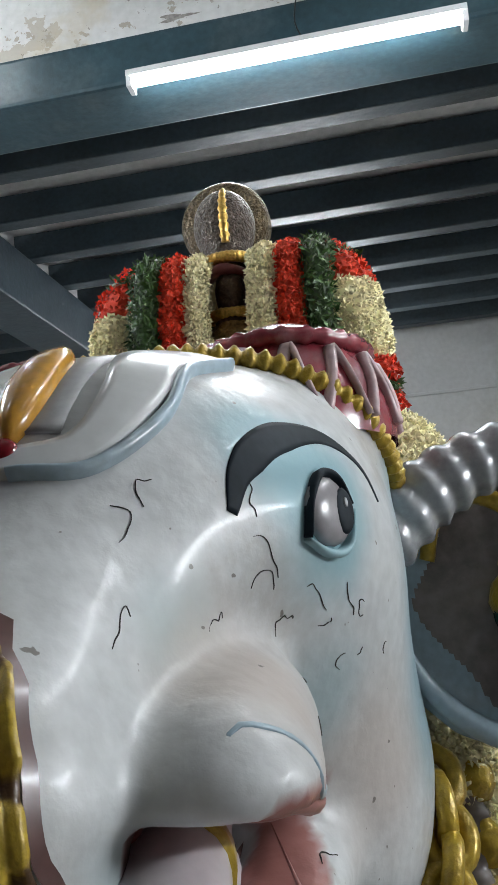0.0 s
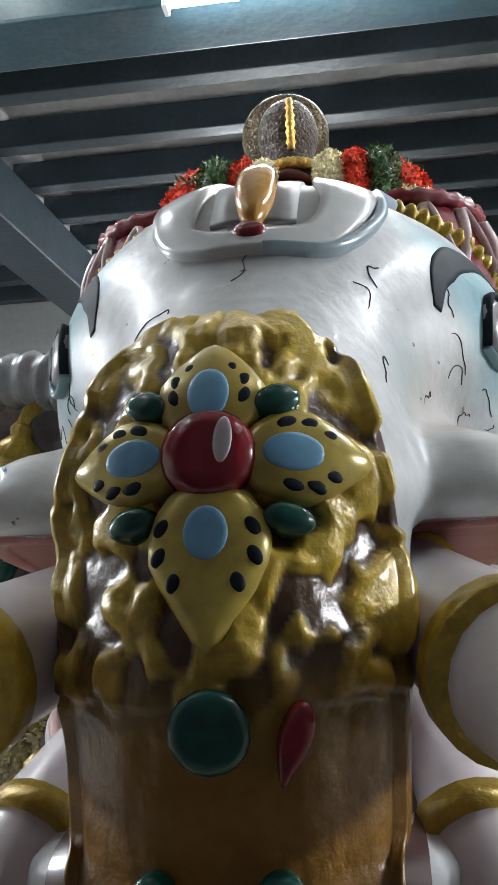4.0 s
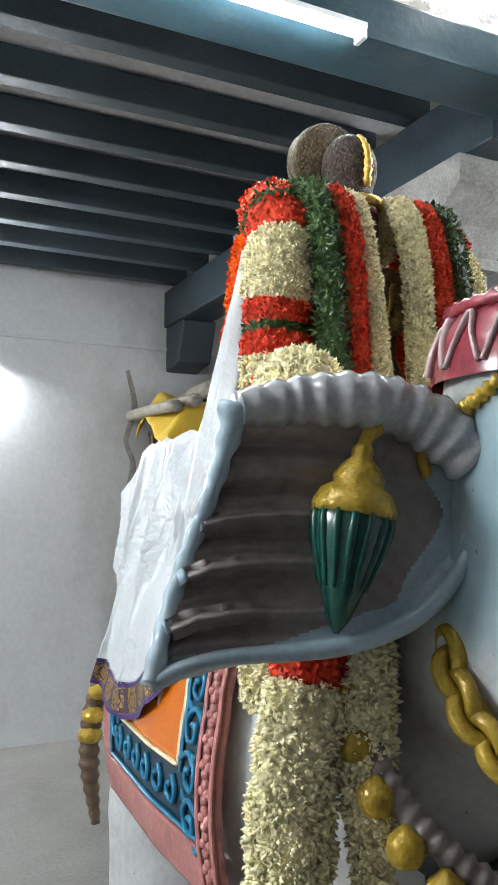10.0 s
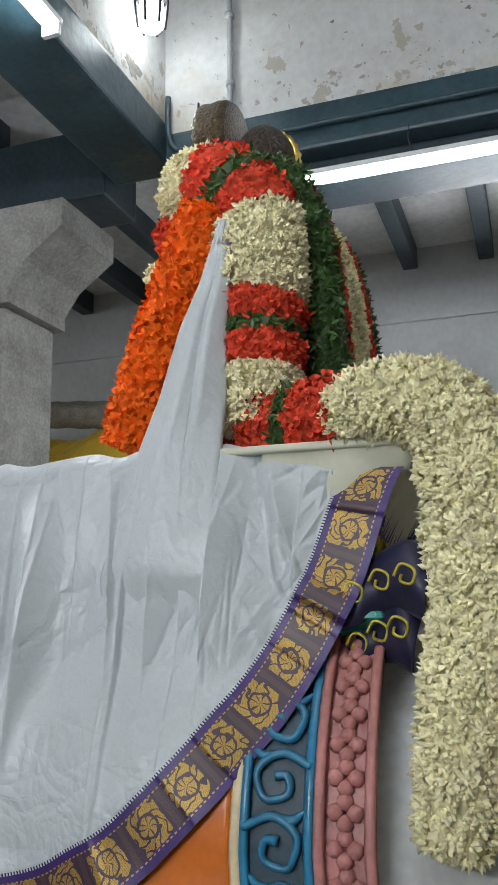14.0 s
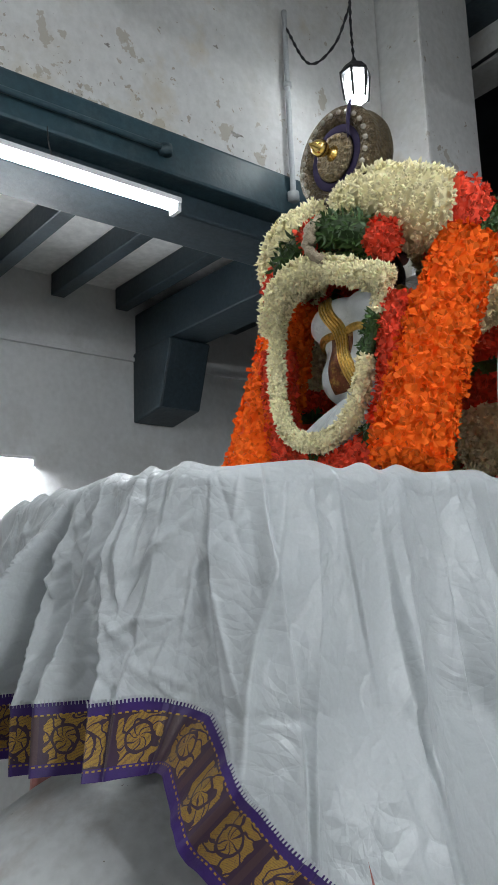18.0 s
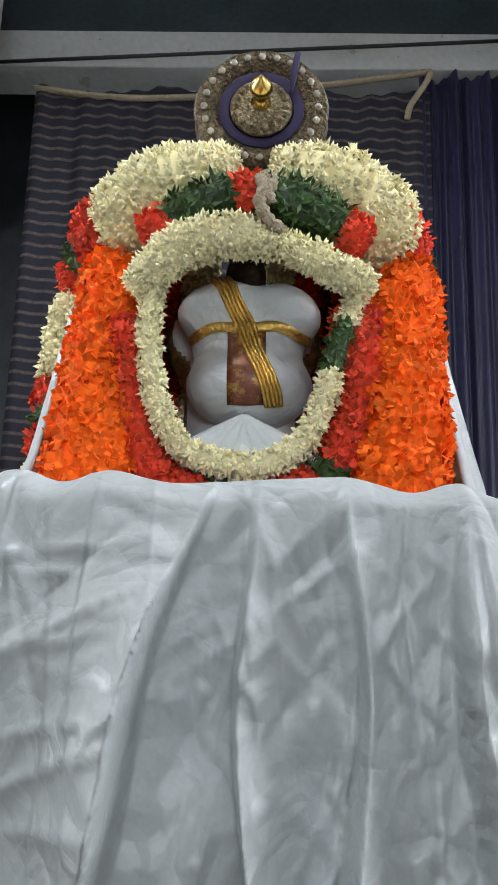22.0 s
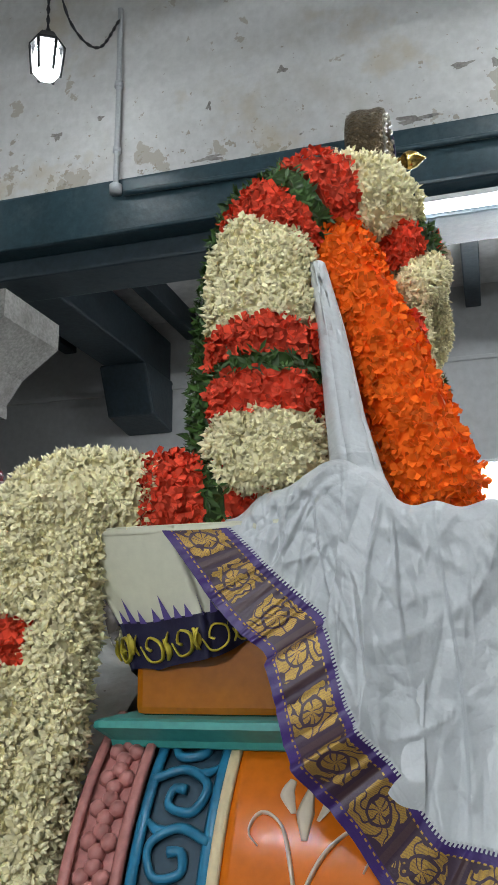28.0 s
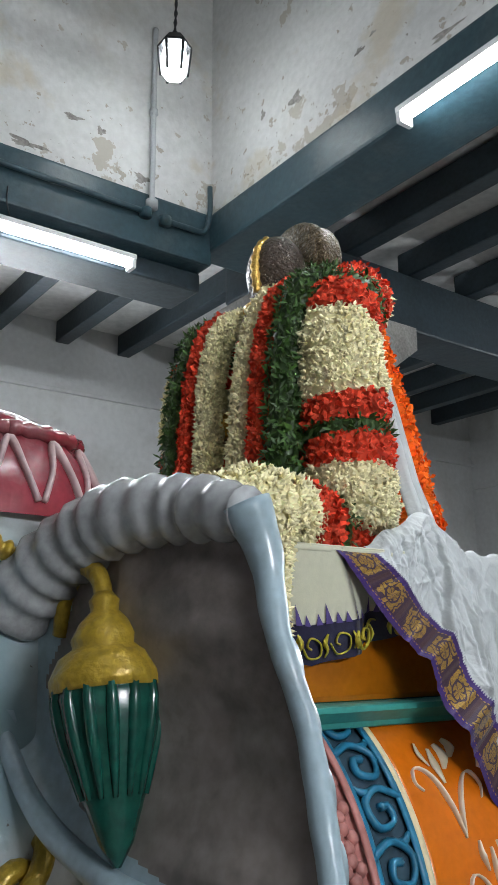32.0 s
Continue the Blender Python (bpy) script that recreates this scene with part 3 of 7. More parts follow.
def garland(label, path, radius, bands, seed, group="", flat=1.0, sides=None, category="garland", gap=1.0, size=1.0):
    """A garland along a line. bands: (share of the length, colour); every band is a part, a core packed with blooms."""
    g = thing("flower_garland", label, category, group=group)
    n = 160
    p = bent(path, n)
    t, a, b = frames_along(p)
    run = np.concatenate(([0], np.cumsum(np.linalg.norm(np.diff(p, axis=0), axis=1))))
    length = run[-1]
    rad = np.interp(run / length, np.linspace(0, 1, len(np.atleast_1d(radius))), np.atleast_1d(radius))
    total = sum(s for s, _ in bands)
    rng = np.random.RandomState(seed)
    at = 0.0
    for k, (share, colour) in enumerate(bands):
        m, kind, dia, step = FLOWER[colour]
        step = step * gap
        s0, s1 = at / total * length, (at + share) / total * length
        at += share
        pts, nrm = [], []
        rows = max(2, int((s1 - s0) / step))
        for i in range(rows):
            s = s0 + (i + 0.5) / rows * (s1 - s0)
            c = [np.interp(s, run, p[:, j]) for j in range(3)]
            ca = np.array([np.interp(s, run, a[:, j]) for j in range(3)])
            cb = np.array([np.interp(s, run, b[:, j]) for j in range(3)])
            ct = np.array([np.interp(s, run, t[:, j]) for j in range(3)])
            edge = min(s - s0, s1 - s) / max(rad[0], 1e-6)
            rr = np.interp(s, run, rad) * (0.93 + 0.09 * min(1, edge * 2.2))
            m_round = max(4, int(2 * math.pi * rr * (1 + flat) / 2 / step))
            for j in range(m_round):
                w = 2 * math.pi * (j + 0.5 * (i % 2) + rng.uniform(-.3, .3)) / m_round
                q = math.cos(w) * ca + flat * math.sin(w) * cb
                nn = math.cos(w) * flat * ca + math.sin(w) * cb
                lump = 1 + 0.10 * noise.noise(Vector(c) * 22 + Vector(q) * 2.2) + rng.uniform(-.05, .05)
                pts.append(np.array(c) + rr * lump * q + ct * rng.uniform(-.35, .35) * step)
                nrm.append(nn / (np.linalg.norm(nn) + 1e-9))
        for end, way in ((0, -1), (1, 1)):
            if (k == 0 and end == 0) or (k == len(bands) - 1 and end == 1):
                e = 0 if end == 0 else n - 1
                for ring in range(int(rad[e] / step) + 1):
                    rr = rad[e] * .95 - ring * step
                    if rr < 0:
                        break
                    m_round = max(1, int(6.28 * rr / step))
                    for j in range(m_round):
                        w = 6.28 * (j + rng.uniform(-.3, .3)) / m_round
                        pts.append(p[e] + rr * (math.cos(w) * a[e] + flat * math.sin(w) * b[e]) + t[e] * way * rad[e] * .22 * (1 - rr / rad[e]))
                        nrm.append(t[e] * way + .3 * (math.cos(w) * a[e] + math.sin(w) * b[e]))
        mesh = blooms(np.array(pts), np.array(nrm), kind, dia * size, seed * 31 + k)
        core_n = max(3, int((s1 - s0) / 0.02))
        cs = np.linspace(s0, s1, core_n)
        core = sweep([[np.interp(s, run, p[:, j]) for j in range(3)] for s in cs], [np.interp(s, run, rad) * 0.93 for s in cs], sides=12, n=core_n + 2, flat=flat)
        part(SECTION_NAME[colour], joined(mesh, core)[:2], m, g, smooth=colour == "white")["kind"] = "stuff"
    return g


def part_of(name, meshes, materials, parent=None, label="", smooth=True):
    """Several meshes joined into one part; each takes the material beside it."""
    v, f, s = joined(*[(m[0], m[1], k) for k, m in enumerate(meshes)])
    return part(name, (v, f, s), materials, parent, label, smooth)


# ---------------------------------------------------------------- the hall
WX, EX, NY, SY = -1.75, 1.65, 0.97, -1.95      # inner faces of the raised well
TOP_W, TOP_E, TOP_N = 3.49, 3.44, 3.49         # where its plaster starts, over the beams
FLOOR_Z, HIGH = -0.45, 5.15
FAR_W, FAR_E, FAR_N, FAR_S = -4.05, 4.05, 5.65, -3.6


def setting(name, bm, m, label, category, kind="structure", smooth=False):
    return tagged(part(name, bm, m, smooth=smooth), label, category, kind=kind)


setting("floor", box((FAR_W - .3, FAR_S - .3, FLOOR_Z - 0.2), (FAR_E + .3, FAR_N + .3, FLOOR_Z)), FLOOR, "worn grey cement floor of the hall", "floor")
setting("wall_north", box((FAR_W - .3, FAR_N, FLOOR_Z), (FAR_E + .3, FAR_N + .3, 3.9)), WALL, "grey painted end wall with stains", "wall")
setting("wall_east", box((FAR_E, FAR_S, FLOOR_Z), (FAR_E + .3, FAR_N, 3.9)), WALL, "grey painted side wall behind the aisle", "wall")
setting("wall_west", box((FAR_W - .3, FAR_S, FLOOR_Z), (FAR_W, FAR_N, 3.9)), WALL, "grey painted side wall behind the aisle", "wall")
# near-black base: dark shutters, with the shade behind the curtain put in
setting("wall_south", box((FAR_W - .3, FAR_S - .3, FLOOR_Z), (FAR_E + .3, FAR_S, HIGH + .3)), mat("dark_shutter_shade", (0.05, 0.055, 0.06), 0.6, vary=0.3), "dark wall behind the curtain, shade in its colour", "wall")

# upper walls of the well, peeling whitewash over the beams
UPPER_W = setting("wall_upper_west", box((WX - .35, SY - .05, TOP_W), (WX, NY + .3, HIGH)), PLASTER, "peeling whitewashed upper wall over the beam", "wall")
UPPER_E = setting("wall_upper_east", box((EX, SY - .05, TOP_E), (EX + .35, NY + .3, HIGH)), PLASTER, "whitewashed upper wall over the beam", "wall")
UPPER_N = setting("wall_upper_north", box((WX, NY, TOP_N), (EX, NY + .3, HIGH)), PLASTER, "peeling whitewashed upper wall over the beam", "wall")
setting("ceiling_well", box((WX - .35, FAR_S, HIGH), (EX + .35, NY + .3, HIGH + .15)), PLASTER, "whitewashed ceiling high over the well", "ceiling")
setting("ceiling_north", box((FAR_W, NY + .3, 3.762), (FAR_E, FAR_N, 3.86)), CEILING, "dull limewashed ceiling between the joists", "ceiling")
setting("ceiling_west", box((FAR_W, FAR_S, 3.76), (WX - .35, NY + .3, 3.88)), CEILING, "dull limewashed ceiling between the joists", "ceiling")
setting("ceiling_east", box((EX + .35, FAR_S, 3.76), (FAR_E, NY + .3, 3.88)), CEILING, "dull limewashed ceiling between the joists", "ceiling")

# beams round the well: an enamelled upper one on a darker lower one
for name, lo, hi, m in (
        ("beam_west_upper", (WX - .36, SY - .1, 3.23), (WX + .012, NY, TOP_W), TEAL_BEAM),
        ("beam_west_lower", (WX - .36, SY - .1, 3.135), (WX - .09, NY, 3.23), DARK_BEAM),
        ("beam_east_upper", (EX - .012, SY - .1, 3.24), (EX + .36, NY, TOP_E), TEAL_BEAM),
        ("beam_east_lower", (EX + .09, SY - .1, 3.135), (EX + .36, NY, 3.24), DARK_BEAM),
        ("beam_north", (WX - .1, NY - .012, 3.30), (EX + .1, NY + .29, TOP_N), TEAL_BEAM),
        ("beam_north_west", (WX - .32, NY + .3, 3.22), (WX, FAR_N, 3.56), DARK_BEAM),
        ("beam_north_east", (EX, NY + .3, 3.22), (EX + .32, FAR_N, 3.56), DARK_BEAM),
        ("beam_southwest", (FAR_W, -2.2, 3.3), (WX - .36, -1.9, 3.6), DARK_BEAM),
        ("beam_southeast", (EX + .36, -2.2, 3.3), (FAR_E, -1.9, 3.6), DARK_BEAM),
        ("beam_south", (WX - .1, -2.75, 4.72), (EX + .1, -2.45, 5.0), DARK_BEAM)):
    setting(name, box(lo, hi, 0.014), m, "long beam in glossy dark blue-green enamel", "beam")

joist_group = "joists of the side aisles"
long_joist = box((WX - .12, -.055, 3.58), (EX + .12, .055, 3.74), 0.01)
long_joist = tagged(part("joist", long_joist, DARK_BEAM, smooth=False), "dark green enamelled joist under the limewashed ceiling", "joist", joist_group)
long_joist.location.y = 1.42
for k in range(1, 9):
    copy_thing(long_joist, pose(0, 1.42 + 0.5 * k, 0))
short_joist = box((-2.0, -.05, 3.60), (0.02, .05, 3.76), 0.01)
short_joist = tagged(part("joist", short_joist, DARK_BEAM, smooth=False), "short dark enamelled joist from beam to wall", "joist", joist_group)
short_joist.location = (WX - .30, -3.2, 0)
for k in range(1, 18):
    copy_thing(short_joist, pose(WX - .30, -3.2 + 0.49 * k, 0))
for k in range(18):
    copy_thing(short_joist, pose(EX + 2.35, -3.27 + 0.5 * k, 0))

# stone pillars with spreading bracket capitals


def stone_pillar(x, y, top, yaw=0):
    p = thing("stone_pillar", "weathered grey granite pillar with a bracket capital", "pillar", (x, y, FLOOR_Z), "granite pillars")
    h = top - FLOOR_Z
    part("base", box((-.27, -.27, 0), (.27, .27, .35), .02), STONE, p, smooth=False)
    part("shaft", box((-.21, -.21, .35), (.21, .21, h - .46), .03), STONE, p, smooth=False)
    bm = bmesh.new()
    for x0, x1, z0, z1 in ((.25, .25, h - .46, h - .40), (.24, .33, h - .40, h - .27), (.33, .52, h - .27, h - .13), (.52, .52, h - .13, h)):
        v = []
        for half, z in ((x0, z0), (x1, z1)):
            for sx, sy in ((-1, -1), (1, -1), (1, 1), (-1, 1)):
                v.append(bm.verts.new((sx * .24, sy * half, z)))
        for q in ((0, 1, 5, 4), (1, 2, 6, 5), (2, 3, 7, 6), (3, 0, 4, 7), (3, 2, 1, 0), (4, 5, 6, 7)):
            bm.faces.new([v[i] for i in q])
    part("capital", bm, STONE, p, smooth=False)
    return p


stone_pillar(EX + .2, 1.98, 3.22)
stone_pillar(WX - .2, 1.80, 3.22)
stone_pillar(WX - .2, -2.28, 3.03)
stone_pillar(EX + .2, -2.28, 3.07)

# white piers that rise from the southern pillars
for x0, x1, z in ((WX - .36, -1.34, 3.03), (1.37, EX + .36, 3.07)):
    pier = thing("pier", "whitewashed pier with a stepped head over a stone pillar", "pier", group="white piers")
    part("shaft", box((x0, -2.45, z), (x1, SY - .06, 4.75), 0.015), PLASTER, pier, smooth=False)
    part("neck", box((x0 - .05, -2.5, 4.75), (x1 + .05, SY - .01, 4.85), 0.01), PLASTER, pier, smooth=False)
    part("head", box((x0 - .12, -2.58, 4.85), (x1 + .12, SY + .06, HIGH), 0.02), PLASTER, pier, smooth=False)

# tube lights


def tube_light(at, yaw, label, length=1.17, wires=True, light=TUBE_GLOW):
    """Built along x, its tube hanging before the batten."""
    t = thing("tube_light", label, "tube light", at, "tube lights")
    t.rotation_euler.z = radians(yaw)
    h = length / 2
    part("tube", sweep([(-h + .02, 0, 0), (h - .02, 0, 0)], 0.017, 12, 4), light, t, "lit white tube")
    part("batten", box((-h, -.022, .018), (h, .046, .042), .004), WHITE_METAL, t, smooth=False)
    for s in (-1, 1):
        part("end_cap", box((s * h - .02 if s > 0 else -h, -.018, -.02), (h if s > 0 else -h + .02, .046, .022), .004), WHITE_METAL, t, smooth=False)
    if wires:
        part("wire", sweep([(.05, .03, .04), (.02, .02, .12), (.03, .05, .24)], .003, 6, 8), BLACK, t)
    return t


tube_light((0.105, NY - .055, 3.27), 0, "lit tube light on the beam behind the shrine")
tube_light((EX - .045, -.07, 3.075), -90, "lit tube light below the side beam")
tube_light((WX + .05, -.04, 3.10), 90, "lit tube light below the side beam")
tube_light((-.42, FAR_N - .06, 2.72), 0, "lit tube light on the far grey wall", wires=False, light=FAR_GLOW)
tube_light((FAR_E - .06, -.52, 2.42), -90, "lit tube light on the grey aisle wall", wires=False, light=FAR_GLOW)
tube_light((FAR_W + .06, .52, 2.52), 90, "lit tube light on the grey aisle wall", wires=False, light=FAR_GLOW)

# hanging lanterns


def lantern(x, y, z):
    l = thing("lantern", "small hexagonal hanging lantern, lit white, on a chain", "lantern", (x, y, z), "hanging lanterns")
    part("glass", lathe([(.030, -.076), (.050, -.060), (.056, 0.0), (.044, .062), (.034, .068)], 6), LANTERN_GLOW, l, "glowing frosted glass", smooth=False)
    part("roof", lathe([(.070, .060), (.072, .070), (.044, .108), (.016, .125), (.009, .145)], 6), BLACK, l, smooth=False)
    for k in range(6):
        a = math.pi / 3 * k
        c, s = math.cos(a), math.sin(a)
        part("rib", sweep([(.066 * c, .066 * s, .062), (.060 * c, .060 * s, 0), (.053 * c, .053 * s, -.065)], .0065, 5, 6), BLACK, l)
    part("chain", sweep([(0, 0, .12), (.006, 0, .3), (-.004, .004, .6), (0, 0, HIGH - z)], .006, 6, 60, ripple=.45, ripples=26), BLACK, l)


lantern(WX + .5, .46, 3.79)
lantern(-1.22, -1.31, 3.72)
lantern(1.27, -1.39, 3.73)
lantern(1.28, .86, 3.75)

# conduits down the upper walls


def conduit(path, label, paint=None):
    c = thing("conduit", label, "conduit", group="conduits")
    part("pipe", sweep(path, .013, 8, 40), paint or CONDUIT, c)
    x, y, z = path[-1]
    part("junction_box", sweep([(x, y, z - .025), (x, y, z + .015)], .028, 12, 3), paint or CONDUIT, c)
    return c


for y in (.63, -1.24):
    conduit([(WX + .03, y, 4.35), (WX + .03, y, 3.9), (WX + .035, y, 3.55), (WX + .035, y, 3.43)], "thin grey conduit down the plaster to the beam")
conduit([(EX - .03, .65, HIGH), (EX - .03, .65, 3.9), (EX - .035, .65, 3.5), (EX - .035, .65, 3.33)], "thin grey conduit down the plaster to the beam")
conduit([(EX - .03, -1.3, 4.3), (EX - .03, -1.3, 3.9), (EX - .035, -1.3, 3.5), (EX - .035, -1.3, 3.33)], "thin grey conduit down the plaster to the beam")

# clamps and runs of conduit along the beams, and slack lamp wires
for x, y, z in ((EX - .03, .65, 3.93), (EX - .03, .65, 3.60), (EX - .03, -1.3, 3.9), (WX + .03, .63, 3.9), (WX + .03, -1.24, 3.95), (WX + .03, -1.24, 3.62)):
    tagged(part("clamp", sweep([(x, y, z - .012), (x, y, z + .012)], .020, 10, 3), CONDUIT), "small painted clamp round a conduit", "clamp", "conduit clamps")
conduit([(EX - .035, NY - .03, 3.60), (EX - .035, NY - .03, 3.45), (EX - .035, NY - .06, 3.345), (EX - .035, NY - .16, 3.33), (EX - .035, .40, 3.33), (EX - .035, -.6, 3.33)], "painted conduit bent from the corner along the beam", TEAL_BEAM)
conduit([(WX + .035, NY - .03, 3.62), (WX + .035, NY - .03, 3.48), (WX + .035, NY - .06, 3.38), (WX + .035, NY - .16, 3.37), (WX + .035, .70, 3.37)], "painted conduit bent from the corner along the beam", TEAL_BEAM)
conduit([(WX + .035, -1.2, 3.40), (WX + .035, -.6, 3.39), (WX + .035, .6, 3.38)], "painted conduit along the face of the beam", TEAL_BEAM)
for path in ([(1.27, -1.39, 4.15), (1.36, -1.36, 3.98), (1.5, -1.33, 3.96), (EX - .03, -1.3, 4.22)], [(-1.22, -1.31, 4.2), (-1.36, -1.29, 4.0), (-1.55, -1.26, 4.02), (WX + .03, -1.24, 4.3)]):
    w = thing("lamp_wire", "slack dark wire from lantern to conduit", "wire", group="lamp wires")
    part("wire", sweep(path, .006, 6, 50, ripple=.3, ripples=13), BLACK, w)
# scars where the whitewash has fallen off


def scar(wall, at, along, w, h, seed):
    """An uneven scar just proud of a wall; along is the wall's level direction."""
    rng = random.Random(seed)
    n = 26
    bm = bmesh.new()
    a = Vector(along)
    out = Vector((-a.y, a.x, 0)) if along[0] else Vector((1 if at[0] < 0 else -1, 0, 0))
    if along[0]:
        out = Vector((0, -1, 0))
    ring = []
    for k in range(n):
        t = 2 * math.pi * k / n
        r = 0.55 + 0.45 * rng.random() + 0.25 * math.sin(3 * t + seed)
        ring.append(bm.verts.new(Vector(at) + a * (w / 2 * r * math.cos(t)) + Vector((0, 0, h / 2 * r * math.sin(t))) + out * .003))
    f = bm.faces.new(ring)
    bm.normal_update()
    if f.normal.dot(out) < 0:
        f.normal_flip()
    return part("scar", bm, SCAR, wall, "bare grey plaster scar", smooth=False)


SCAR = mat("bare_plaster", (0.27, 0.255, 0.235), 0.9, vary=0.35, scale=14, fine=80, bump=0.5, bump_scale=60, dirt=(0.42, 0.41, 0.39), dirt_amount=0.8, dirt_scale=16)
for x, z, w, h in ((1.33, 3.57, .17, .10), (.95, 3.60, .05, .09), (.88, 3.59, .03, .03), (-1.10, 3.75, .10, .07), (-.71, 3.73, .07, .03), (-.64, 3.76, .04, .02), (-1.33, 3.80, .035, .06), (.3, 3.55, .12, .03), (-.3, 3.53, .16, .03)):
    scar(UPPER_N, (x, NY, z), (1, 0, 0), w, h, int(x * 91 + 300))
for y, z, w, h in ((.25, 3.735, .11, .035), (.385, 3.72, .05, .05), (-1.34, 3.82, .04, .03), (-.82, 3.77, .03, .05), (-.49, 3.88, .05, .04), (-.82, 3.515, .18, .03), (-1.56, 3.77, .07, .05), (.05, 3.53, .2, .04), (.6, 3.56, .12, .05), (-.2, 3.6, .05, .04)):
    scar(UPPER_W, (WX, y, z), (0, 1, 0), w, h, int(y * 91 + 500))
for y, z, w, h in ((-.35, 3.72, .03, .02), (-1.0, 3.55, .08, .03), (-.9, 3.95, .03, .02), (.2, 3.8, .02, .02)):
    scar(UPPER_E, (EX, y, z), (0, 1, 0), w, h, int(y * 91 + 700))
# moulded bands on the walls, and a rail with brackets
for x0, x1 in ((FAR_W, FAR_W + .03), (FAR_E - .03, FAR_E)):
    setting("ledge", box((x0, FAR_S, 3.235), (x1, FAR_N, 3.265), .006), WALL, "thin plaster ledge along the grey wall", "ledge")
setting("ledge", box((FAR_W + .03, FAR_N - .03, 3.0), (FAR_E - .03, FAR_N, 3.03), .006), WALL, "thin plaster ledge along the grey wall", "ledge")
rail = thing("wall_rail", "grey wooden rail with hooks fixed to the wall", "rail")
part("rail", box((FAR_E - .05, 1.28, 2.54), (FAR_E - .015, 2.4, 2.585), .008), CONDUIT, rail, smooth=False)
for y in (1.32, 1.6, 1.95):
    part("hook", sweep([(FAR_E - .05, y, 2.56), (FAR_E - .10, y, 2.55), (FAR_E - .11, y, 2.59)], .010, 8, 10), BLACK, rail)
stud = thing("wall_stud", "round iron stud on the grey wall", "stud")
part("disc", moved(lathe([(.06, 0), (.055, .02), (.02, .03)], 16), pose(FAR_E - .002, 1.92, 2.70, 0, -90)), CONDUIT, stud)
# dark brackets under the beam ends
for x0, x1, y0, y1, z0, z1, axis in ((FAR_W, FAR_W + .5, -2.22, -1.88, 2.92, 3.30, 0), (FAR_E - .5, FAR_E, -2.22, -1.88, 2.78, 3.30, 0), (EX + .02, EX + .34, FAR_N - .45, FAR_N, 2.80, 3.22, 1), (WX - .34, WX - .02, FAR_N - .45, FAR_N, 2.80, 3.22, 1)):
    bm = box((x0, y0, z0), (x1, y1, z1), .02)
    for v in bm.verts:
        if v.co.z < (z0 + z1) / 2:
            if axis == 0 and abs(v.co.x) < 3.8:
                v.co.x += math.copysign(.14, v.co.x)
                v.co.z += .05
            if axis == 1 and v.co.y < FAR_N - .2:
                v.co.y += .12
                v.co.z += .05
    setting("beam_bracket", bm, DARK_BEAM, "dark enamelled bracket under a beam end", "bracket", kind="")
# wandering damp crack on the end wall
crack = setting("damp_track", sweep([(1.30, FAR_N - .004, 2.79), (1.37, FAR_N - .004, 2.45), (1.29, FAR_N - .004, 2.15), (1.36, FAR_N - .004, 1.92), (1.32, FAR_N - .004, 1.5), (1.52, FAR_N - .004, 1.0), (1.55, FAR_N - .004, .7), (1.32, FAR_N - .004, .4), (1.37, FAR_N - .004, .1), (1.22, FAR_N - .004, -.25)], (.02, .03, .022, .035, .03, .02, .034, .02, .03, .012), 8, 90, flat=.12), SCAR, "dark damp track wandering down the wall", "stain")

# stores piled in the north-east corner: racks under yellow cloth, rolled mats, a bundle


def heap_cloth(name, label, lo, hi, z0, drop, seed, m):
    """A cloth thrown over a box-shaped heap, hanging over its southern and western edges."""
    c = thing(name, label, "cloth")

    def f(u, v):
        x = lo[0] - .06 + (hi[0] - lo[0] + .12) * u
        k = v * 1.6
        y = np.where(k < 1, hi[1] - (hi[1] - lo[1]) * k, lo[1] - .05 * np.sin((k - 1) * 2) - .03 * np.sin(u * 31 + seed) * np.clip(k - 1, 0, 1))
        z = np.where(k < 1, z0, z0 - drop * (k - 1) / .6 * (1 + .12 * np.sin(u * 9 + seed)))
        bump = .10 * np.sin(u * 7 + seed) * np.sin(v * 8) + .05 * np.sin(u * 17 + v * 9) + .03 * np.abs(np.sin(u * 29 - v * 23))
        z = z + np.where(k < 1, bump, bump * .4)
        sag = np.clip(1 - u / .06, 0, 1) + np.clip((u - .94) / .06, 0, 1)
        return x, y, z - sag * .25
    part("sheet", grid(f, 110, 60, .01), m, c)
    return c


def rack(x0, y0, x1, y1, top):
    r = thing("storage_rack", "dark wooden storage rack under piled cloth", "rack", (0, 0, FLOOR_Z), "storage racks")
    for x in (x0, x1):
        for y in (y0, y1):
            part("post", box((x - .04, y - .04, 0), (x + .04, y + .04, top - FLOOR_Z), .006), WOOD, r, smooth=False)
    for z in (.5, 1.4, top - FLOOR_Z - .04):
        part("shelf", box((x0 - .05, y0 - .05, z), (x1 + .05, y1 + .05, z + .04), .006), WOOD, r, smooth=False)


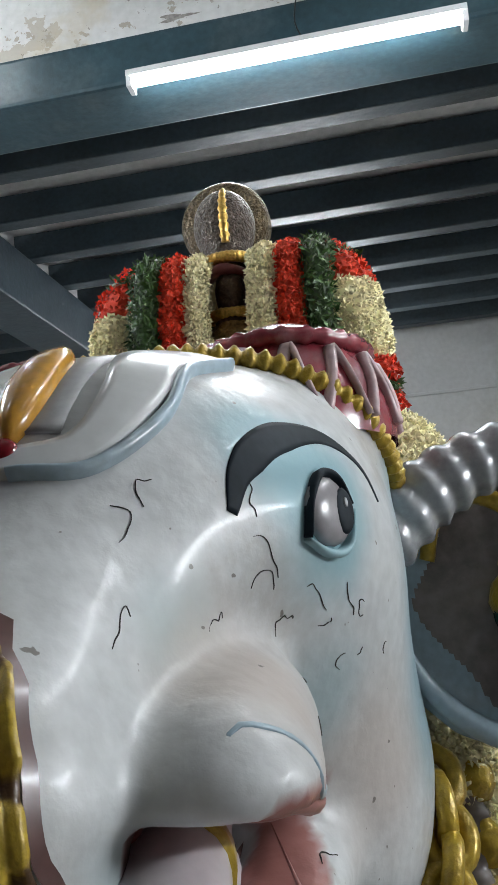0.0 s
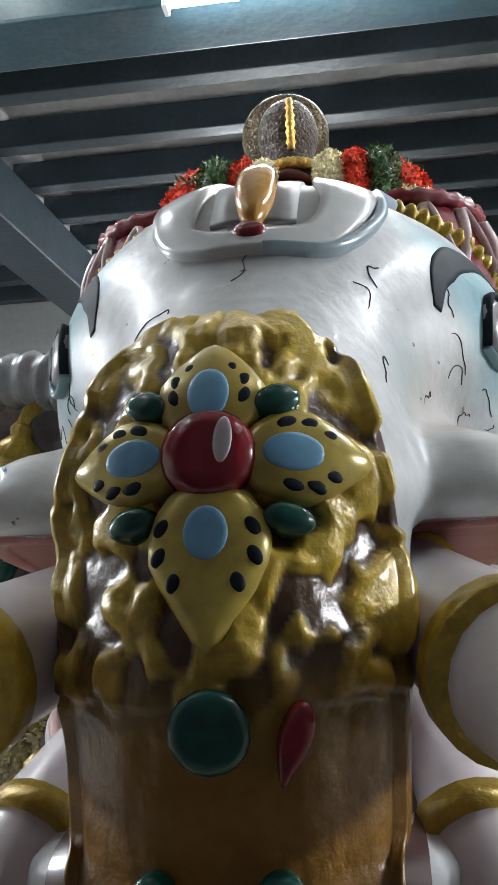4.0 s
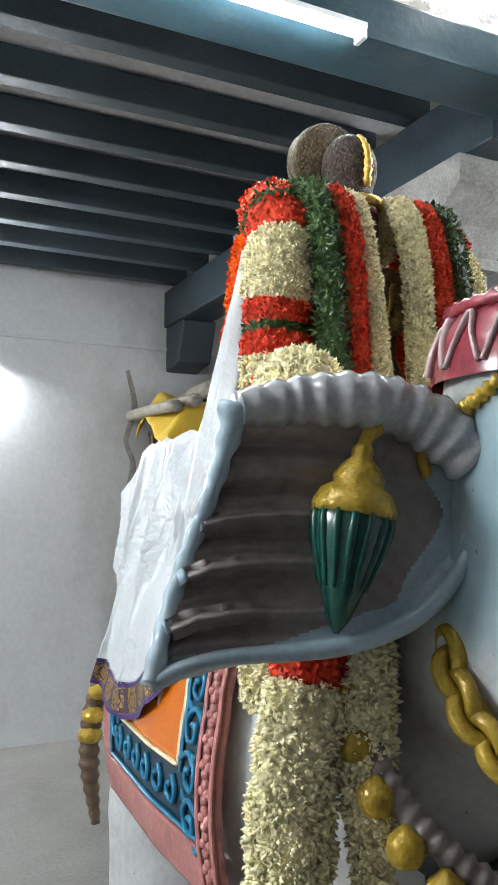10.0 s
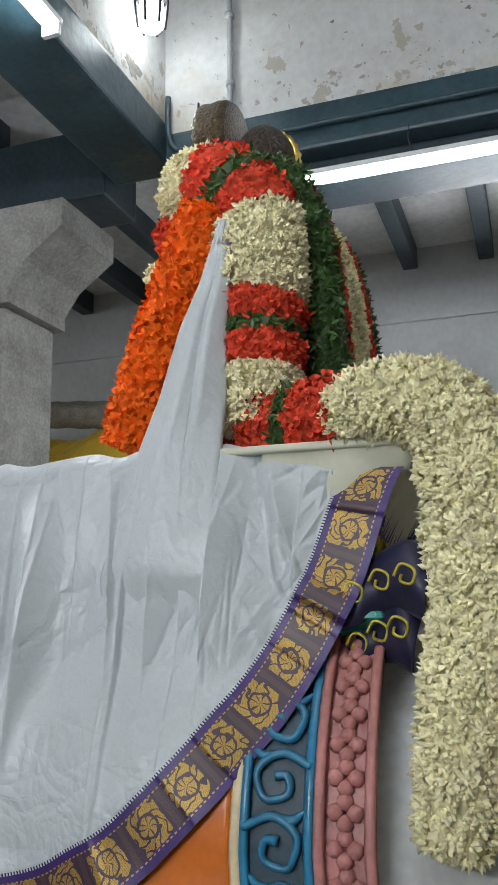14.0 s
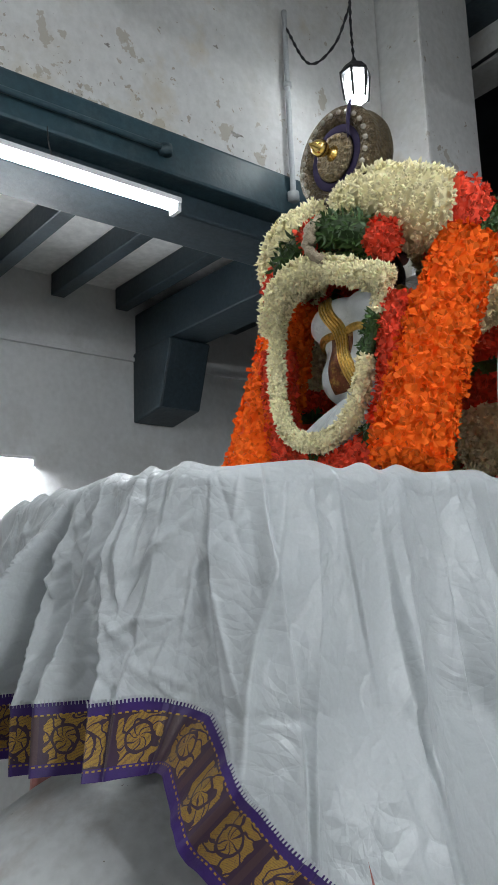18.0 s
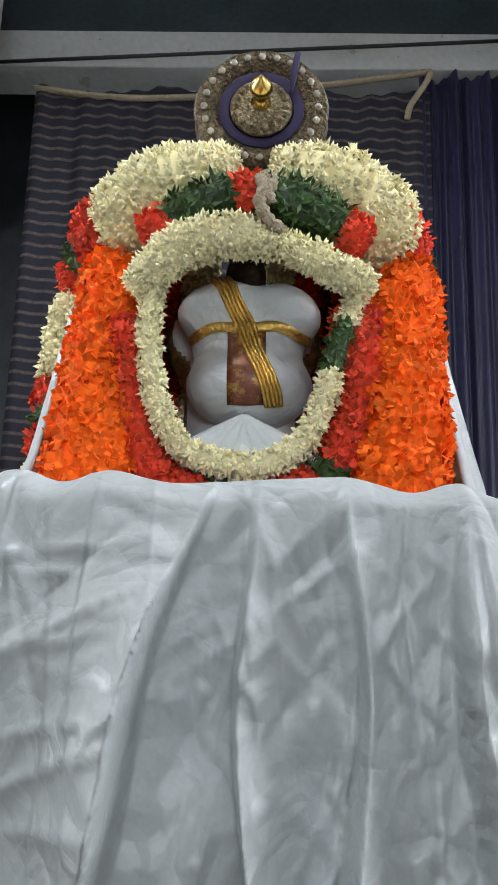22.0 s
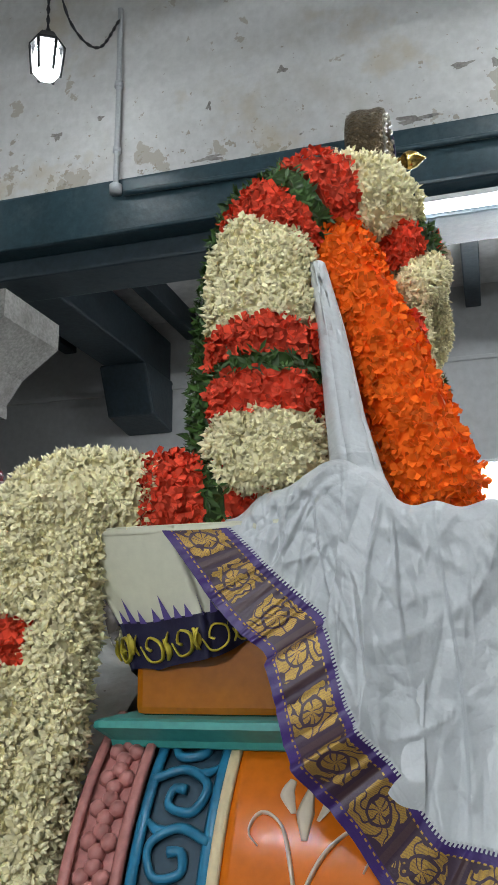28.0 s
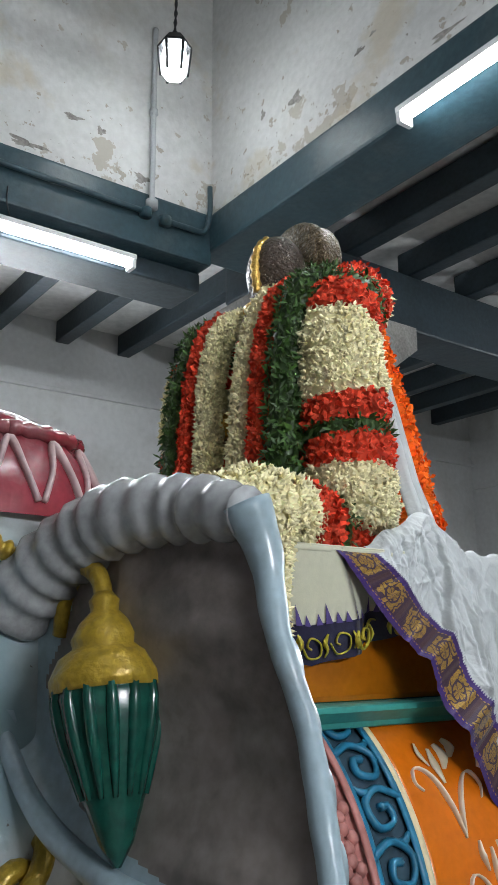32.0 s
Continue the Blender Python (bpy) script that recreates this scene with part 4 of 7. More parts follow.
rack(1.5, 4.85, 3.9, 5.45, 2.22)
heap_cloth("yellow_cloth", "bright yellow cloth thrown over the storage rack", (1.4, 4.75), (3.95, 5.5), 2.40, 1.1, 1, YELLOW_CLOTH)
rack(3.35, 1.9, 3.85, 3.1, 2.26)
heap_cloth("yellow_cloth", "bright yellow cloth heaped on a rack", (3.2, 1.85), (3.95, 3.1), 2.40, .5, 4, YELLOW_CLOTH)
MATTING = mat("dusty_matting", (0.30, 0.27, 0.22), 0.9, vary=0.3, scale=20, bump=0.5, bump_scale=80)
for k, (x, y0, z, r, yaw) in enumerate(((1.55, 4.6, 2.40, .055, 5), (1.72, 4.65, 2.52, .07, -4), (1.98, 4.6, 2.50, .075, 3), (2.2, 4.7, 2.44, .06, -2), (1.42, 4.7, 2.36, .05, 8), (3.4, 1.95, 2.58, .08, 30), (3.6, 1.9, 2.66, .07, 24))):
    t = thing("rolled_mat", "rolled dusty mat lying on the rack", "mat", (x, y0, z), "rolled mats")
    t.rotation_euler.z = radians(yaw)
    part("roll", sweep([(0, 0, 0), (0, .4, .01), (0, .85, 0)], r, 16, 12, ripple=.05, ripples=5), MATTING, t)
    part("core", sweep([(0, -.006, 0), (0, .03, 0)], r * .45, 12, 3), SCAR, t, "hollow end")
bundle = thing("cloth_sack", "lilac and red patterned cloth bundle on the rack", "bundle")
LILAC = mat("lilac_red_print", (0.36, 0.015, 0.03), 0.7, vary=0.3, scale=6, dirt=(0.44, 0.38, 0.56), dirt_amount=1.0, dirt_scale=8)
b_ = Solid((2.6, 4.3, 2.2), (4.0, 5.3, 3.5), .03)
b_.egg((3.30, 4.8, 2.60), (.45, .38, .34), .05).egg((3.12, 4.75, 2.90), (.30, .3, .30), .08).egg((3.2, 4.7, 3.18), (.17, .2, .2), .06).egg((3.6, 4.8, 2.55), (.32, .3, .25), .05).egg((3.30, 4.55, 2.85), (.12, .1, .35), .03, turn=(10, 35, 0)).egg((3.42, 4.6, 3.02), (.09, .1, .3), .03, turn=(0, -40, 0)).egg((3.0, 4.5, 2.7), (.1, .1, .3), .03, turn=(0, 20, 0))
part("bundle", b_.skin(), LILAC, bundle)
bundle.location = (.28, .1, .18)

# curtain on a rod across the open south end


def curtain_sheet(x0, x1, y, z0, z1, folds, depth, n=120):
    def f(u, v):
        x = x0 + (x1 - x0) * u
        s = np.sin(u * folds * 6.28 + 1.3 * np.sin(u * 17)) * (0.4 + 0.6 * v) + 0.35 * np.sin(u * folds * 15.1 + v * 2)
        return x, y + depth * s, z1 - (z1 - z0) * v + 0.045 * np.sin(u * 9.4) ** 2 * (1 - v) * -1
    return grid(f, n, 30)


c = thing("curtain", "dark navy curtain with thin brown stripes, hung by a cloth hem", "curtain")
part("sheet", curtain_sheet(1.22, -.83, -2.62, FLOOR_Z + .05, 4.32, 7, .03), CURTAIN, c)
part("hem", sweep([(1.22, -2.6, 4.29), (.8, -2.6, 4.24), (.35, -2.6, 4.25), (-.2, -2.6, 4.31), (-.83, -2.6, 4.41)], .024, 8, 40, flat=.5), ROPE, c, "cream cotton hem tape")
part("hem_end", sweep([(-.83, -2.59, 4.41), (-.80, -2.58, 4.33), (-.72, -2.58, 4.2), (-.70, -2.58, 4.12)], .016, 8, 14, flat=.5), ROPE, c)
c2 = thing("curtain", "plain dark navy curtain hanging in deep folds", "curtain")
part("sheet", curtain_sheet(-.78, -1.33, -2.66, FLOOR_Z + .05, 4.45, 4, .05, 60), NAVY, c2)
rod = thing("curtain_rod", "thin dark rod across the opening", "rod")
part("rod", sweep([(WX, -2.56, 4.60), (EX, -2.56, 4.40)], .010, 8, 4), BLACK, rod)
setting("lintel", box((WX - .2, -2.95, 4.50), (EX + .2, -2.7, 4.74), 0.01), PLASTER, "whitewashed lintel over the curtained opening", "lintel")

# ---------------------------------------------------------------- the elephant
AX = 0.033     # the head's middle line


def egg_distance(p, c, r, turn=(0, 0, 0)):
    m = np.array(Euler([radians(a) for a in turn]).to_matrix())
    q = (p - np.array(c)) @ m
    return (np.sqrt(((q / r) ** 2).sum(1)) - 1) * min(r)


def airbrushed_skin():
    """White-grey enamel, sprayed blue-green round the eyes and along the folds, and fawn on the cheeks; darkened under
    the jaw.
    """
    m = mat("elephant_enamel", (0.57, 0.58, 0.575), 0.42, vary=0.13, scale=5, fine=60, bump=0.08, bump_scale=80, dirt=(0.38, 0.34, 0.30), dirt_amount=0.9, dirt_scale=5.5, coat=0.12, two_bumps=7.0)
    nt = m.node_tree
    nodes, links = nt.nodes, nt.links
    p = nodes["Principled BSDF"]
    colour = p.inputs["Base Color"].links[0].from_socket
    tex = nodes.new("ShaderNodeTexCoord")
    noise_n = nodes.new("ShaderNodeTexNoise")
    noise_n.inputs["Scale"].default_value, noise_n.inputs["Detail"].default_value = 9, 5
    links.new(tex.outputs["Object"], noise_n.inputs["Vector"])
    # dark blue-grey spots under the jaw: airbrush, with the underside's shade put in
    spots = []
    for s in (-1, 1):
        spots += [((AX + s * .20, -.95, 1.575), .085, (0.22, 0.41, 0.46), .95), ((AX + s * .17, -1.00, 1.62), .06, (0.22, 0.41, 0.46), .8),
                  ((AX + s * .26, -.68, 1.55), .12, (0.22, 0.36, 0.41), .8), ((AX + s * .27, -.66, 1.38), .12, (0.22, 0.36, 0.41), .8),
                  ((AX + s * .115, -1.10, 1.475), .05, (0.30, 0.44, 0.46), .7), ((AX + s * .10, -1.17, 1.34), .08, (0.30, 0.42, 0.44), .7),
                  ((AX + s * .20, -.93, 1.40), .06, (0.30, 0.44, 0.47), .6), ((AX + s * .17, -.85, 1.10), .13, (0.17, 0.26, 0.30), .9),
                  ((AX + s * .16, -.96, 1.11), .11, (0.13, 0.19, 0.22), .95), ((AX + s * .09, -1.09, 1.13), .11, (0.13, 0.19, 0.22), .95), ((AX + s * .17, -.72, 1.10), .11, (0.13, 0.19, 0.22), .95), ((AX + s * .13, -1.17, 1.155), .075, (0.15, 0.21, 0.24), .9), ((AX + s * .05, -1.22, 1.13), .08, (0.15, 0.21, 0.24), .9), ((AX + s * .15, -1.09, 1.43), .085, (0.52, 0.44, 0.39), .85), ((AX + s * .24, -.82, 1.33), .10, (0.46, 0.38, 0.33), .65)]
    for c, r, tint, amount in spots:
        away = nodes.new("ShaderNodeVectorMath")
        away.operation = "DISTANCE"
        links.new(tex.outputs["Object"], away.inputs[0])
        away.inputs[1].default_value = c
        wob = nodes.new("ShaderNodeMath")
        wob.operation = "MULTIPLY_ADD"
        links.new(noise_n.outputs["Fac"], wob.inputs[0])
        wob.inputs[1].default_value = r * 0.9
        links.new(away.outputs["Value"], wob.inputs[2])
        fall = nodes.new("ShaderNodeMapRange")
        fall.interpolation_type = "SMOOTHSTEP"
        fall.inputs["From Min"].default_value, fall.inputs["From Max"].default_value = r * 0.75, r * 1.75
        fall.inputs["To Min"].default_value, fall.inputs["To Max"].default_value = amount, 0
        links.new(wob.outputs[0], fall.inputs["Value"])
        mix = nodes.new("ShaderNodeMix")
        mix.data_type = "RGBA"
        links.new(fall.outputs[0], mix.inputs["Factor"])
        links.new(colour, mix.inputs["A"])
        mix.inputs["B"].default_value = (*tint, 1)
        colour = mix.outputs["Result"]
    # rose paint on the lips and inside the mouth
    rose = nodes.new("ShaderNodeAttribute")
    rose.attribute_name = "rose"
    lips = nodes.new("ShaderNodeMix")
    lips.data_type = "RGBA"
    links.new(rose.outputs["Fac"], lips.inputs["Factor"])
    links.new(colour, lips.inputs["A"])
    lips.inputs["B"].default_value = (0.33, 0.135, 0.115, 1)
    colour = lips.outputs["Result"]
    # the mouth's inner shade, put in as dark maroon over the rose
    mouth_shade = nodes.new("ShaderNodeAttribute")
    mouth_shade.attribute_name = "mouth_shade"
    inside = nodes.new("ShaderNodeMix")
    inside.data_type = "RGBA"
    links.new(mouth_shade.outputs["Fac"], inside.inputs["Factor"])
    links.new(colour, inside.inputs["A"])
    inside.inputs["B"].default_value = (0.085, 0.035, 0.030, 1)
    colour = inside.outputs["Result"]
    # small chips where the enamel has come off
    chip = nodes.new("ShaderNodeTexNoise")
    chip.inputs["Scale"].default_value, chip.inputs["Detail"].default_value = 75, 2
    links.new(tex.outputs["Object"], chip.inputs["Vector"])
    r = nodes.new("ShaderNodeMapRange")
    r.inputs["From Min"].default_value, r.inputs["From Max"].default_value, r.inputs["To Max"].default_value = 0.735, 0.76, 0.85
    links.new(chip.outputs["Fac"], r.inputs["Value"])
    mix = nodes.new("ShaderNodeMix")
    mix.data_type = "RGBA"
    links.new(r.outputs[0], mix.inputs["Factor"])
    links.new(colour, mix.inputs["A"])
    mix.inputs["B"].default_value = (0.13, 0.11, 0.09, 1)
    links.new(mix.outputs["Result"], p.inputs["Base Color"])
    return m


HEAD = Solid((-0.44, -1.62, 0.40), (0.50, -0.28, 1.98), 0.0095)
for sgn in (-1, 1):
    HEAD.egg((AX + sgn * .10, -.71, 1.50), (.165, .265, .245), .05)            # broad skull
    HEAD.egg((AX + sgn * .14, -.66, 1.655), (.115, .155, .135), .04)          # lobes on top
HEAD.egg((AX, -.805, 1.555), (.240, .295, .19), .05)
HEAD.rod((AX, -.965, 1.545), (AX, -1.195, 1.395), .134, .106, .06)            # forehead
HEAD.rod((AX, -1.195, 1.395), (AX, -1.225, 1.31), .106, .098, .03)            # trunk
HEAD.rod((AX, -1.225, 1.31), (AX, -1.235, 1.05), .098, .084, .03)
HEAD.rod((AX, -1.235, 1.05), (AX, -1.19, .74), .084, .075, .03)
HEAD.rod((AX, -1.19, .74), (AX, -1.30, .52), .075, .065, .04)
for sgn in (-1, 1):
    HEAD.egg((AX + sgn * .12, -.625, 1.30), (.152, .245, .225), .05)          # jowls
    HEAD.rod((AX + sgn * .120, -1.02, 1.402), (AX + sgn * .148, -1.150, 1.385), .074, .062, .024)  # tusk sheaths
    HEAD.rod((AX + sgn * .132, -1.09, 1.378), (AX + sgn * .146, -1.158, 1.352), .060, .054, .020)
HEAD.egg((AX, -.99, 1.178), (.150, .27, .078), .05, turn=(-4, 0, 0))           # lower jaw
for sgn in (-1, 1):                                                            # lower lip
    HEAD.rod((AX + sgn * .145, -.86, 1.262), (AX + sgn * .140, -1.04, 1.228), .050, .044, .03)
    HEAD.rod((AX + sgn * .140, -1.04, 1.228), (AX + sgn * .085, -1.25, 1.190), .044, .040, .03)
MOUTH_LINE = [(-.885, 1.334), (-.93, 1.336), (-.99, 1.336), (-1.035, 1.346), (-1.085, 1.366), (-1.15, 1.386), (-1.23, 1.390), (-1.34, 1.382), (-1.34, 1.215), (-1.25, 1.218), (-1.19, 1.224), (-1.12, 1.238), (-1.03, 1.258), (-.945, 1.284), (-.905, 1.308)]


def mouth_distance(x, y, z):
    """How far a point lies outside the mouth's opening, seen from the side; it stops short of the middle."""
    best, inside = np.full(np.broadcast(y, z).shape, 9.0), np.zeros(np.broadcast(y, z).shape, bool)
    for (y0, z0), (y1, z1) in zip(MOUTH_LINE, MOUTH_LINE[1:] + MOUTH_LINE[:1]):
        h = np.clip(((y - y0) * (y1 - y0) + (z - z0) * (z1 - z0)) / ((y1 - y0) ** 2 + (z1 - z0) ** 2), 0, 1)
        best = np.minimum(best, np.hypot(y - y0 - h * (y1 - y0), z - z0 - h * (z1 - z0)))
        if z0 != z1:
            inside ^= ((z0 > z) != (z1 > z)) & (y < (y1 - y0) * (z - z0) / (z1 - z0) + y0)
    return np.maximum(np.where(inside, -best, best), .055 - np.abs(x - AX))


HEAD.carve(mouth_distance(HEAD.x, HEAD.y, HEAD.z).astype(np.float32), .014)
HEAD.rod((AX, -1.195, 1.395), (AX, -1.225, 1.31), .106, .098, .01)
HEAD.rod((AX, -1.225, 1.31), (AX, -1.235, 1.05), .098, .084, .01)
HEAD.rod((0, -.45, 1.25), (0, -.2, 1.15), .24, .36, .08)                      # neck
BODY = Solid((-.66, -.52, -.35), (.66, 1.30, 1.60), 0.022)
BODY.rod((0, -.15, .985), (0, .26, .965), .405, .39, .1)
BODY.rod((0, -.5, 1.2), (0, -.1, 1.0), .28, .42, .1)
for sgn in (-1, 1):
    for y_ in (-.30, .48):
        BODY.rod((sgn * .21, y_, .70), (sgn * .25, y_, -.33), .18, .16, .1)
BODY.egg((0, .50, .88), (.36, .36, .42), .1)


def ear_point(s):
    back = -.525

    def f(u, v):
        outer = .568 + .125 * np.clip(v, 0, 1) ** 1.15 + (.022 if s > 0 else 0)
        inner = .245 - .02 * np.sin(np.clip(v, 0, 1) * 3.14)
        x = inner + (outer - inner) * u
        top = np.interp(u, [0, .08, .25, .45, .7, 1], [1.552, 1.585, 1.622, 1.636, 1.634, 1.618])
        low = np.interp(u, [0, .06, .15, .28, .42, .6, .8, .92, 1], [1.425, 1.375, 1.332, 1.302, 1.288, 1.281, 1.277, 1.266, 1.248])
        z = top + (low - top) * v + (.020 * np.clip(u * 1.6, 0, 1) * (1 - v) if s > 0 else 0)
        y = -.612 + .037 * np.clip(u / .35, 0, 1) ** .7 + (back + .575) * np.clip((u - .45) / .55, 0, 1)
        if s > 0:                       # the east ear: two broad waves that die out at its rim
            y = y + .017 * np.sin(v * 9.5 + u * 1.8 + .6) * np.clip(u * 1.9 - .45, 0, 1) * np.clip((1 - u) * 4, .25, 1) * np.clip((1.02 - v) * 9, 0, 1) + .002 * np.sin(v * 47 + u * 9) * np.clip(u * 2 - .6, 0, 1)
        else:
            ridge = np.abs(np.sin(v * 17 + u * 1.4 + .4)) ** .7
            y = y + (.030 * ridge - .014) * np.clip(u * 1.9 - .45, 0, 1) * np.clip((1.02 - v) * 9, 0, 1) + .006 * np.sin(v * 71 + u * 9) * np.clip(u * 2 - .6, 0, 1)
        y = y - .022 * np.clip(1 - v / .2, 0, 1) ** 2 - .03 * np.clip((v - .85) / .15, 0, 1) ** 2 * (1 - u)
        return AX + s * x, y, z
    return f


def build_elephant():
    hv, hf = HEAD.skin()
    bv, bf = BODY.skin()
    slots = np.zeros(len(hf), int)
    out = [(hv.tolist(), hf.tolist(), slots.tolist()), (bv.tolist(), bf.tolist(), [0] * len(bf))]

    def add(mesh, slot):
        out.append((mesh[0], mesh[1], [slot] * len(mesh[1])))
    for s in (-1, 1):
        f = ear_point(s)
        nu_, nv_ = 90, 120
        ev, ef = grid(f, nu_, nv_, .02 * -s)
        k_ = np.arange((nu_ - 1) * (nv_ - 1))
        eu, evv = k_ // (nv_ - 1) / (nu_ - 2), k_ % (nv_ - 1) / (nv_ - 2)
        pale = (eu < .15 + .05 * np.sin(evv * 9) + .10 * np.clip(evv - .6, 0, 1)) | (evv > .94 - .04 * np.sin(eu * 6))
        front = np.where(pale, 3, 2).tolist()
        out.append((ev, ef, front * 2 + [3] * (len(ef) - 2 * len(front))))

        def edge(pts, dy=0.0):
            return [(float(q[0]), float(q[1]) + dy, float(q[2])) for q in (f(np.array(u), np.array(v)) for u, v in pts)]
        add(sweep(edge([(u, .02) for u in (-.02, .15, .35, .55, .75, .9, 1)]), (.046, .045, .042, .041, .038, .034, .026), 14, 120, ripple=.07, ripples=11), 6)
        add(sweep(edge([(1, v) for v in (0, .12, .3, .5, .7, .85, 1)]), (.026, .015, .012, .011, .012, .011, .012) if s > 0 else (.026, .014, .012, .012, .012, .012, .014), 12, 60, ripple=.03 if s > 0 else .15, ripples=9), 3)
        add(sweep(edge([(u, 1) for u in (1, .9, .75, .6, .45, .3, .18, .08, 0)]), (.010, .011, .012, .013, .014, .014, .014, .012, .010), 12, 70), 3)
        add(sweep(edge([(0, 1), (-.03, .8), (-.05, .5), (-.03, .2), (0, 0)]), (.022, .022, .022, .024, .034), 12, 40), 3)
        # cuff of the tusk sheath and the lips
        cuff = np.array([(.100, -1.14, 1.345), (.124, -1.152, 1.368), (.147, -1.162, 1.386), (.166, -1.165, 1.394), (.184, -1.15, 1.385), (.197, -1.12, 1.362), (.199, -1.06, 1.349), (.196, -.99, 1.346)])
        lower = np.array([(.195, -.966, 1.332), (.189, -1.0, 1.285), (.183, -1.09, 1.256), (.173, -1.142, 1.238), (.163, -1.18, 1.218), (.150, -1.225, 1.205)])
        for line, up, wide, lift, bulge, slot in ((cuff, 0, .015, .002, .003, 1), (cuff, .016, .008, .001, .003, 0), (cuff, .026, .004, .0006, .0002, 3), (lower, 0, .010, .001, .001, 1)):
            add(HEAD.strip([(AX + s * q[0], q[1], q[2] + up) for q in line], (wide * .5, wide, wide, wide, wide * .6), lift, 50, 5, bulge), slot)
        # tusks, two each side
        for a, b, c2, r in (((.090, -1.00, 1.372), (.112, -1.15, 1.335), (.185, -1.44, 1.285), (.034, .039, .043, .026)),
                            ((.075, -.94, 1.285), (.100, -1.11, 1.245), (.170, -1.36, 1.135), (.034, .038, .040, .024))):
            add(sweep([(AX + s * p[0], p[1], p[2]) for p in (a, b, c2)], r, 20, 30), 4)
        # eye: ball, pupil, lids and a heavy painted brow
        e0, n0 = HEAD.onto([(AX + s * .203, -.952, 1.563)])
        e0 = e0[0]
        add(HEAD.boss(e0, (0, .3, 1), .058, .060, .010, 0, .2), 7)
        add(HEAD.boss(e0 + np.array((0, .015, -.001)), (0, .15, 1), .038, .026, .003, .0085, 0), 5)
        # pale dot on the pupil, its glint put in as colour
        add(HEAD.boss(e0 + np.array((0, .014, .005)), (0, .1, 1), .008, .005, .001, .0118, 0), 8)
        add(HEAD.strip([e0 + np.array((0, -.040, -.022)), e0 + np.array((0, -.030, .010)), e0 + np.array((0, -.004, .033)), e0 + np.array((0, .022, .028)), e0 + np.array((0, .034, .004))], (.002, .004, .007, .006, .002), .006, 30, 5, .003), 5)
        add(HEAD.strip([e0 + np.array((0, -.040, -.024)), e0 + np.array((0, -.006, -.034)), e0 + np.array((0, .024, -.028)), e0 + np.array((0, .035, .0))], (.003, .007, .007, .003), .006, 26, 5, .003), 0)
        add(HEAD.strip([(AX + s * .150, -1.048, 1.563), (AX + s * .160, -1.032, 1.600), (AX + s * .185, -.985, 1.634), (AX + s * .212, -.92, 1.640), (AX + s * .232, -.865, 1.612), (AX + s * .238, -.845, 1.575)], (.010, .030, .031, .019, .008, .003), .0008, 60, 7, .0002), 5)
    # cracks in the enamel
    rng = np.random.RandomState(5)
    starts = [(.19, -1.03, 1.545, .055), (.22, -1.02, 1.50, .05), (.235, -.985, 1.50, .045), (.25, -.93, 1.505, .04), (.262, -.90, 1.475, .035), (.23, -1.0, 1.44, .045), (.255, -.92, 1.44, .03),
              (.04, -1.10, 1.575, .06), (.10, -1.10, 1.56, .05), (-.02, -1.16, 1.54, .06), (.14, -1.15, 1.50, .05), (.12, -1.07, 1.58, .04), (.01, -1.03, 1.63, .03),
              (-.16, -1.02, 1.50, .05), (-.185, -.98, 1.50, .05), (-.20, -.93, 1.50, .04), (-.21, -.86, 1.40, .03), (-.19, -.80, 1.15, .05), (-.12, -.95, 1.13, .05), (.2, -.9, 1.27, .04)]
    starts += [(x + rng.normal(0, .02), y + rng.normal(0, .03), z + rng.normal(0, .02), l * rng.uniform(.4, .9)) for x, y, z, l in starts[:7] + starts[13:17]]
    for x, y, z, l in starts:
        p, way, path = np.array((x, y, z)), rng.normal(0, 1, 3), []
        for k in range(7):
            path.append(p.copy())
            q, n = HEAD.onto([p])
            way = way + rng.normal(0, .55, 3) + np.array((0, 0, -.25))
            way -= n[0] * (way @ n[0])
            way /= np.linalg.norm(way)
            p = q[0] + way * l / 7
        add(HEAD.strip(path, (.0003, .0008, .0004, .0009, .0003), .0007, 34, 2), 9)
    verts, faces, sl = [], [], []
    for v, f, k in out:
        off = len(verts)
        verts += v
        faces += [tuple(i + off for i in q) for q in f]
        sl += list(k)
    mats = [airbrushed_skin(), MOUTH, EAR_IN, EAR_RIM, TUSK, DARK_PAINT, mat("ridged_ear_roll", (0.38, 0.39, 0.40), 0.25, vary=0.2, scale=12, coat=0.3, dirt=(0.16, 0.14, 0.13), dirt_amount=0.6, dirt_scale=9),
            mat("eye_white_paint", (0.27, 0.25, 0.26), 0.25, vary=0.15, coat=0.4), mat("eye_painted_glint", (0.5, 0.52, 0.52), 0.2), mat("crack_dark", (0.035, 0.03, 0.027), 0.9)]
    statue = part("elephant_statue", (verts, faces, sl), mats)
    p = np.array(verts)
    d = mouth_distance(p[:, 0], p[:, 1], p[:, 2])
    k = np.clip((.015 - d) / .007, 0, 1) * (p[:, 1] > -1.19) * (np.abs(p[:, 0] - AX) > .05)
    statue.data.attributes.new("rose", "FLOAT", "POINT").data.foreach_set("value", (k * k * (3 - 2 * k)).astype(np.float32))
    # how strongly the mouth's inside takes its painted shade
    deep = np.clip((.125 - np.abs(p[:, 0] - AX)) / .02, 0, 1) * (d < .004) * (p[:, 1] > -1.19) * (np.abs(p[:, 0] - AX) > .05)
    statue.data.attributes.new("mouth_shade", "FLOAT", "POINT").data.foreach_set("value", deep.astype(np.float32))
    return tagged(statue, "glossy white-grey painted elephant statue, four tusks, cracked enamel", "statue")


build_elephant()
setting("plinth", box((-.75, -1.0, FLOOR_Z), (.75, 1.35, -.3), .02), WOOD, "dark wooden platform under the elephant", "platform", kind="")

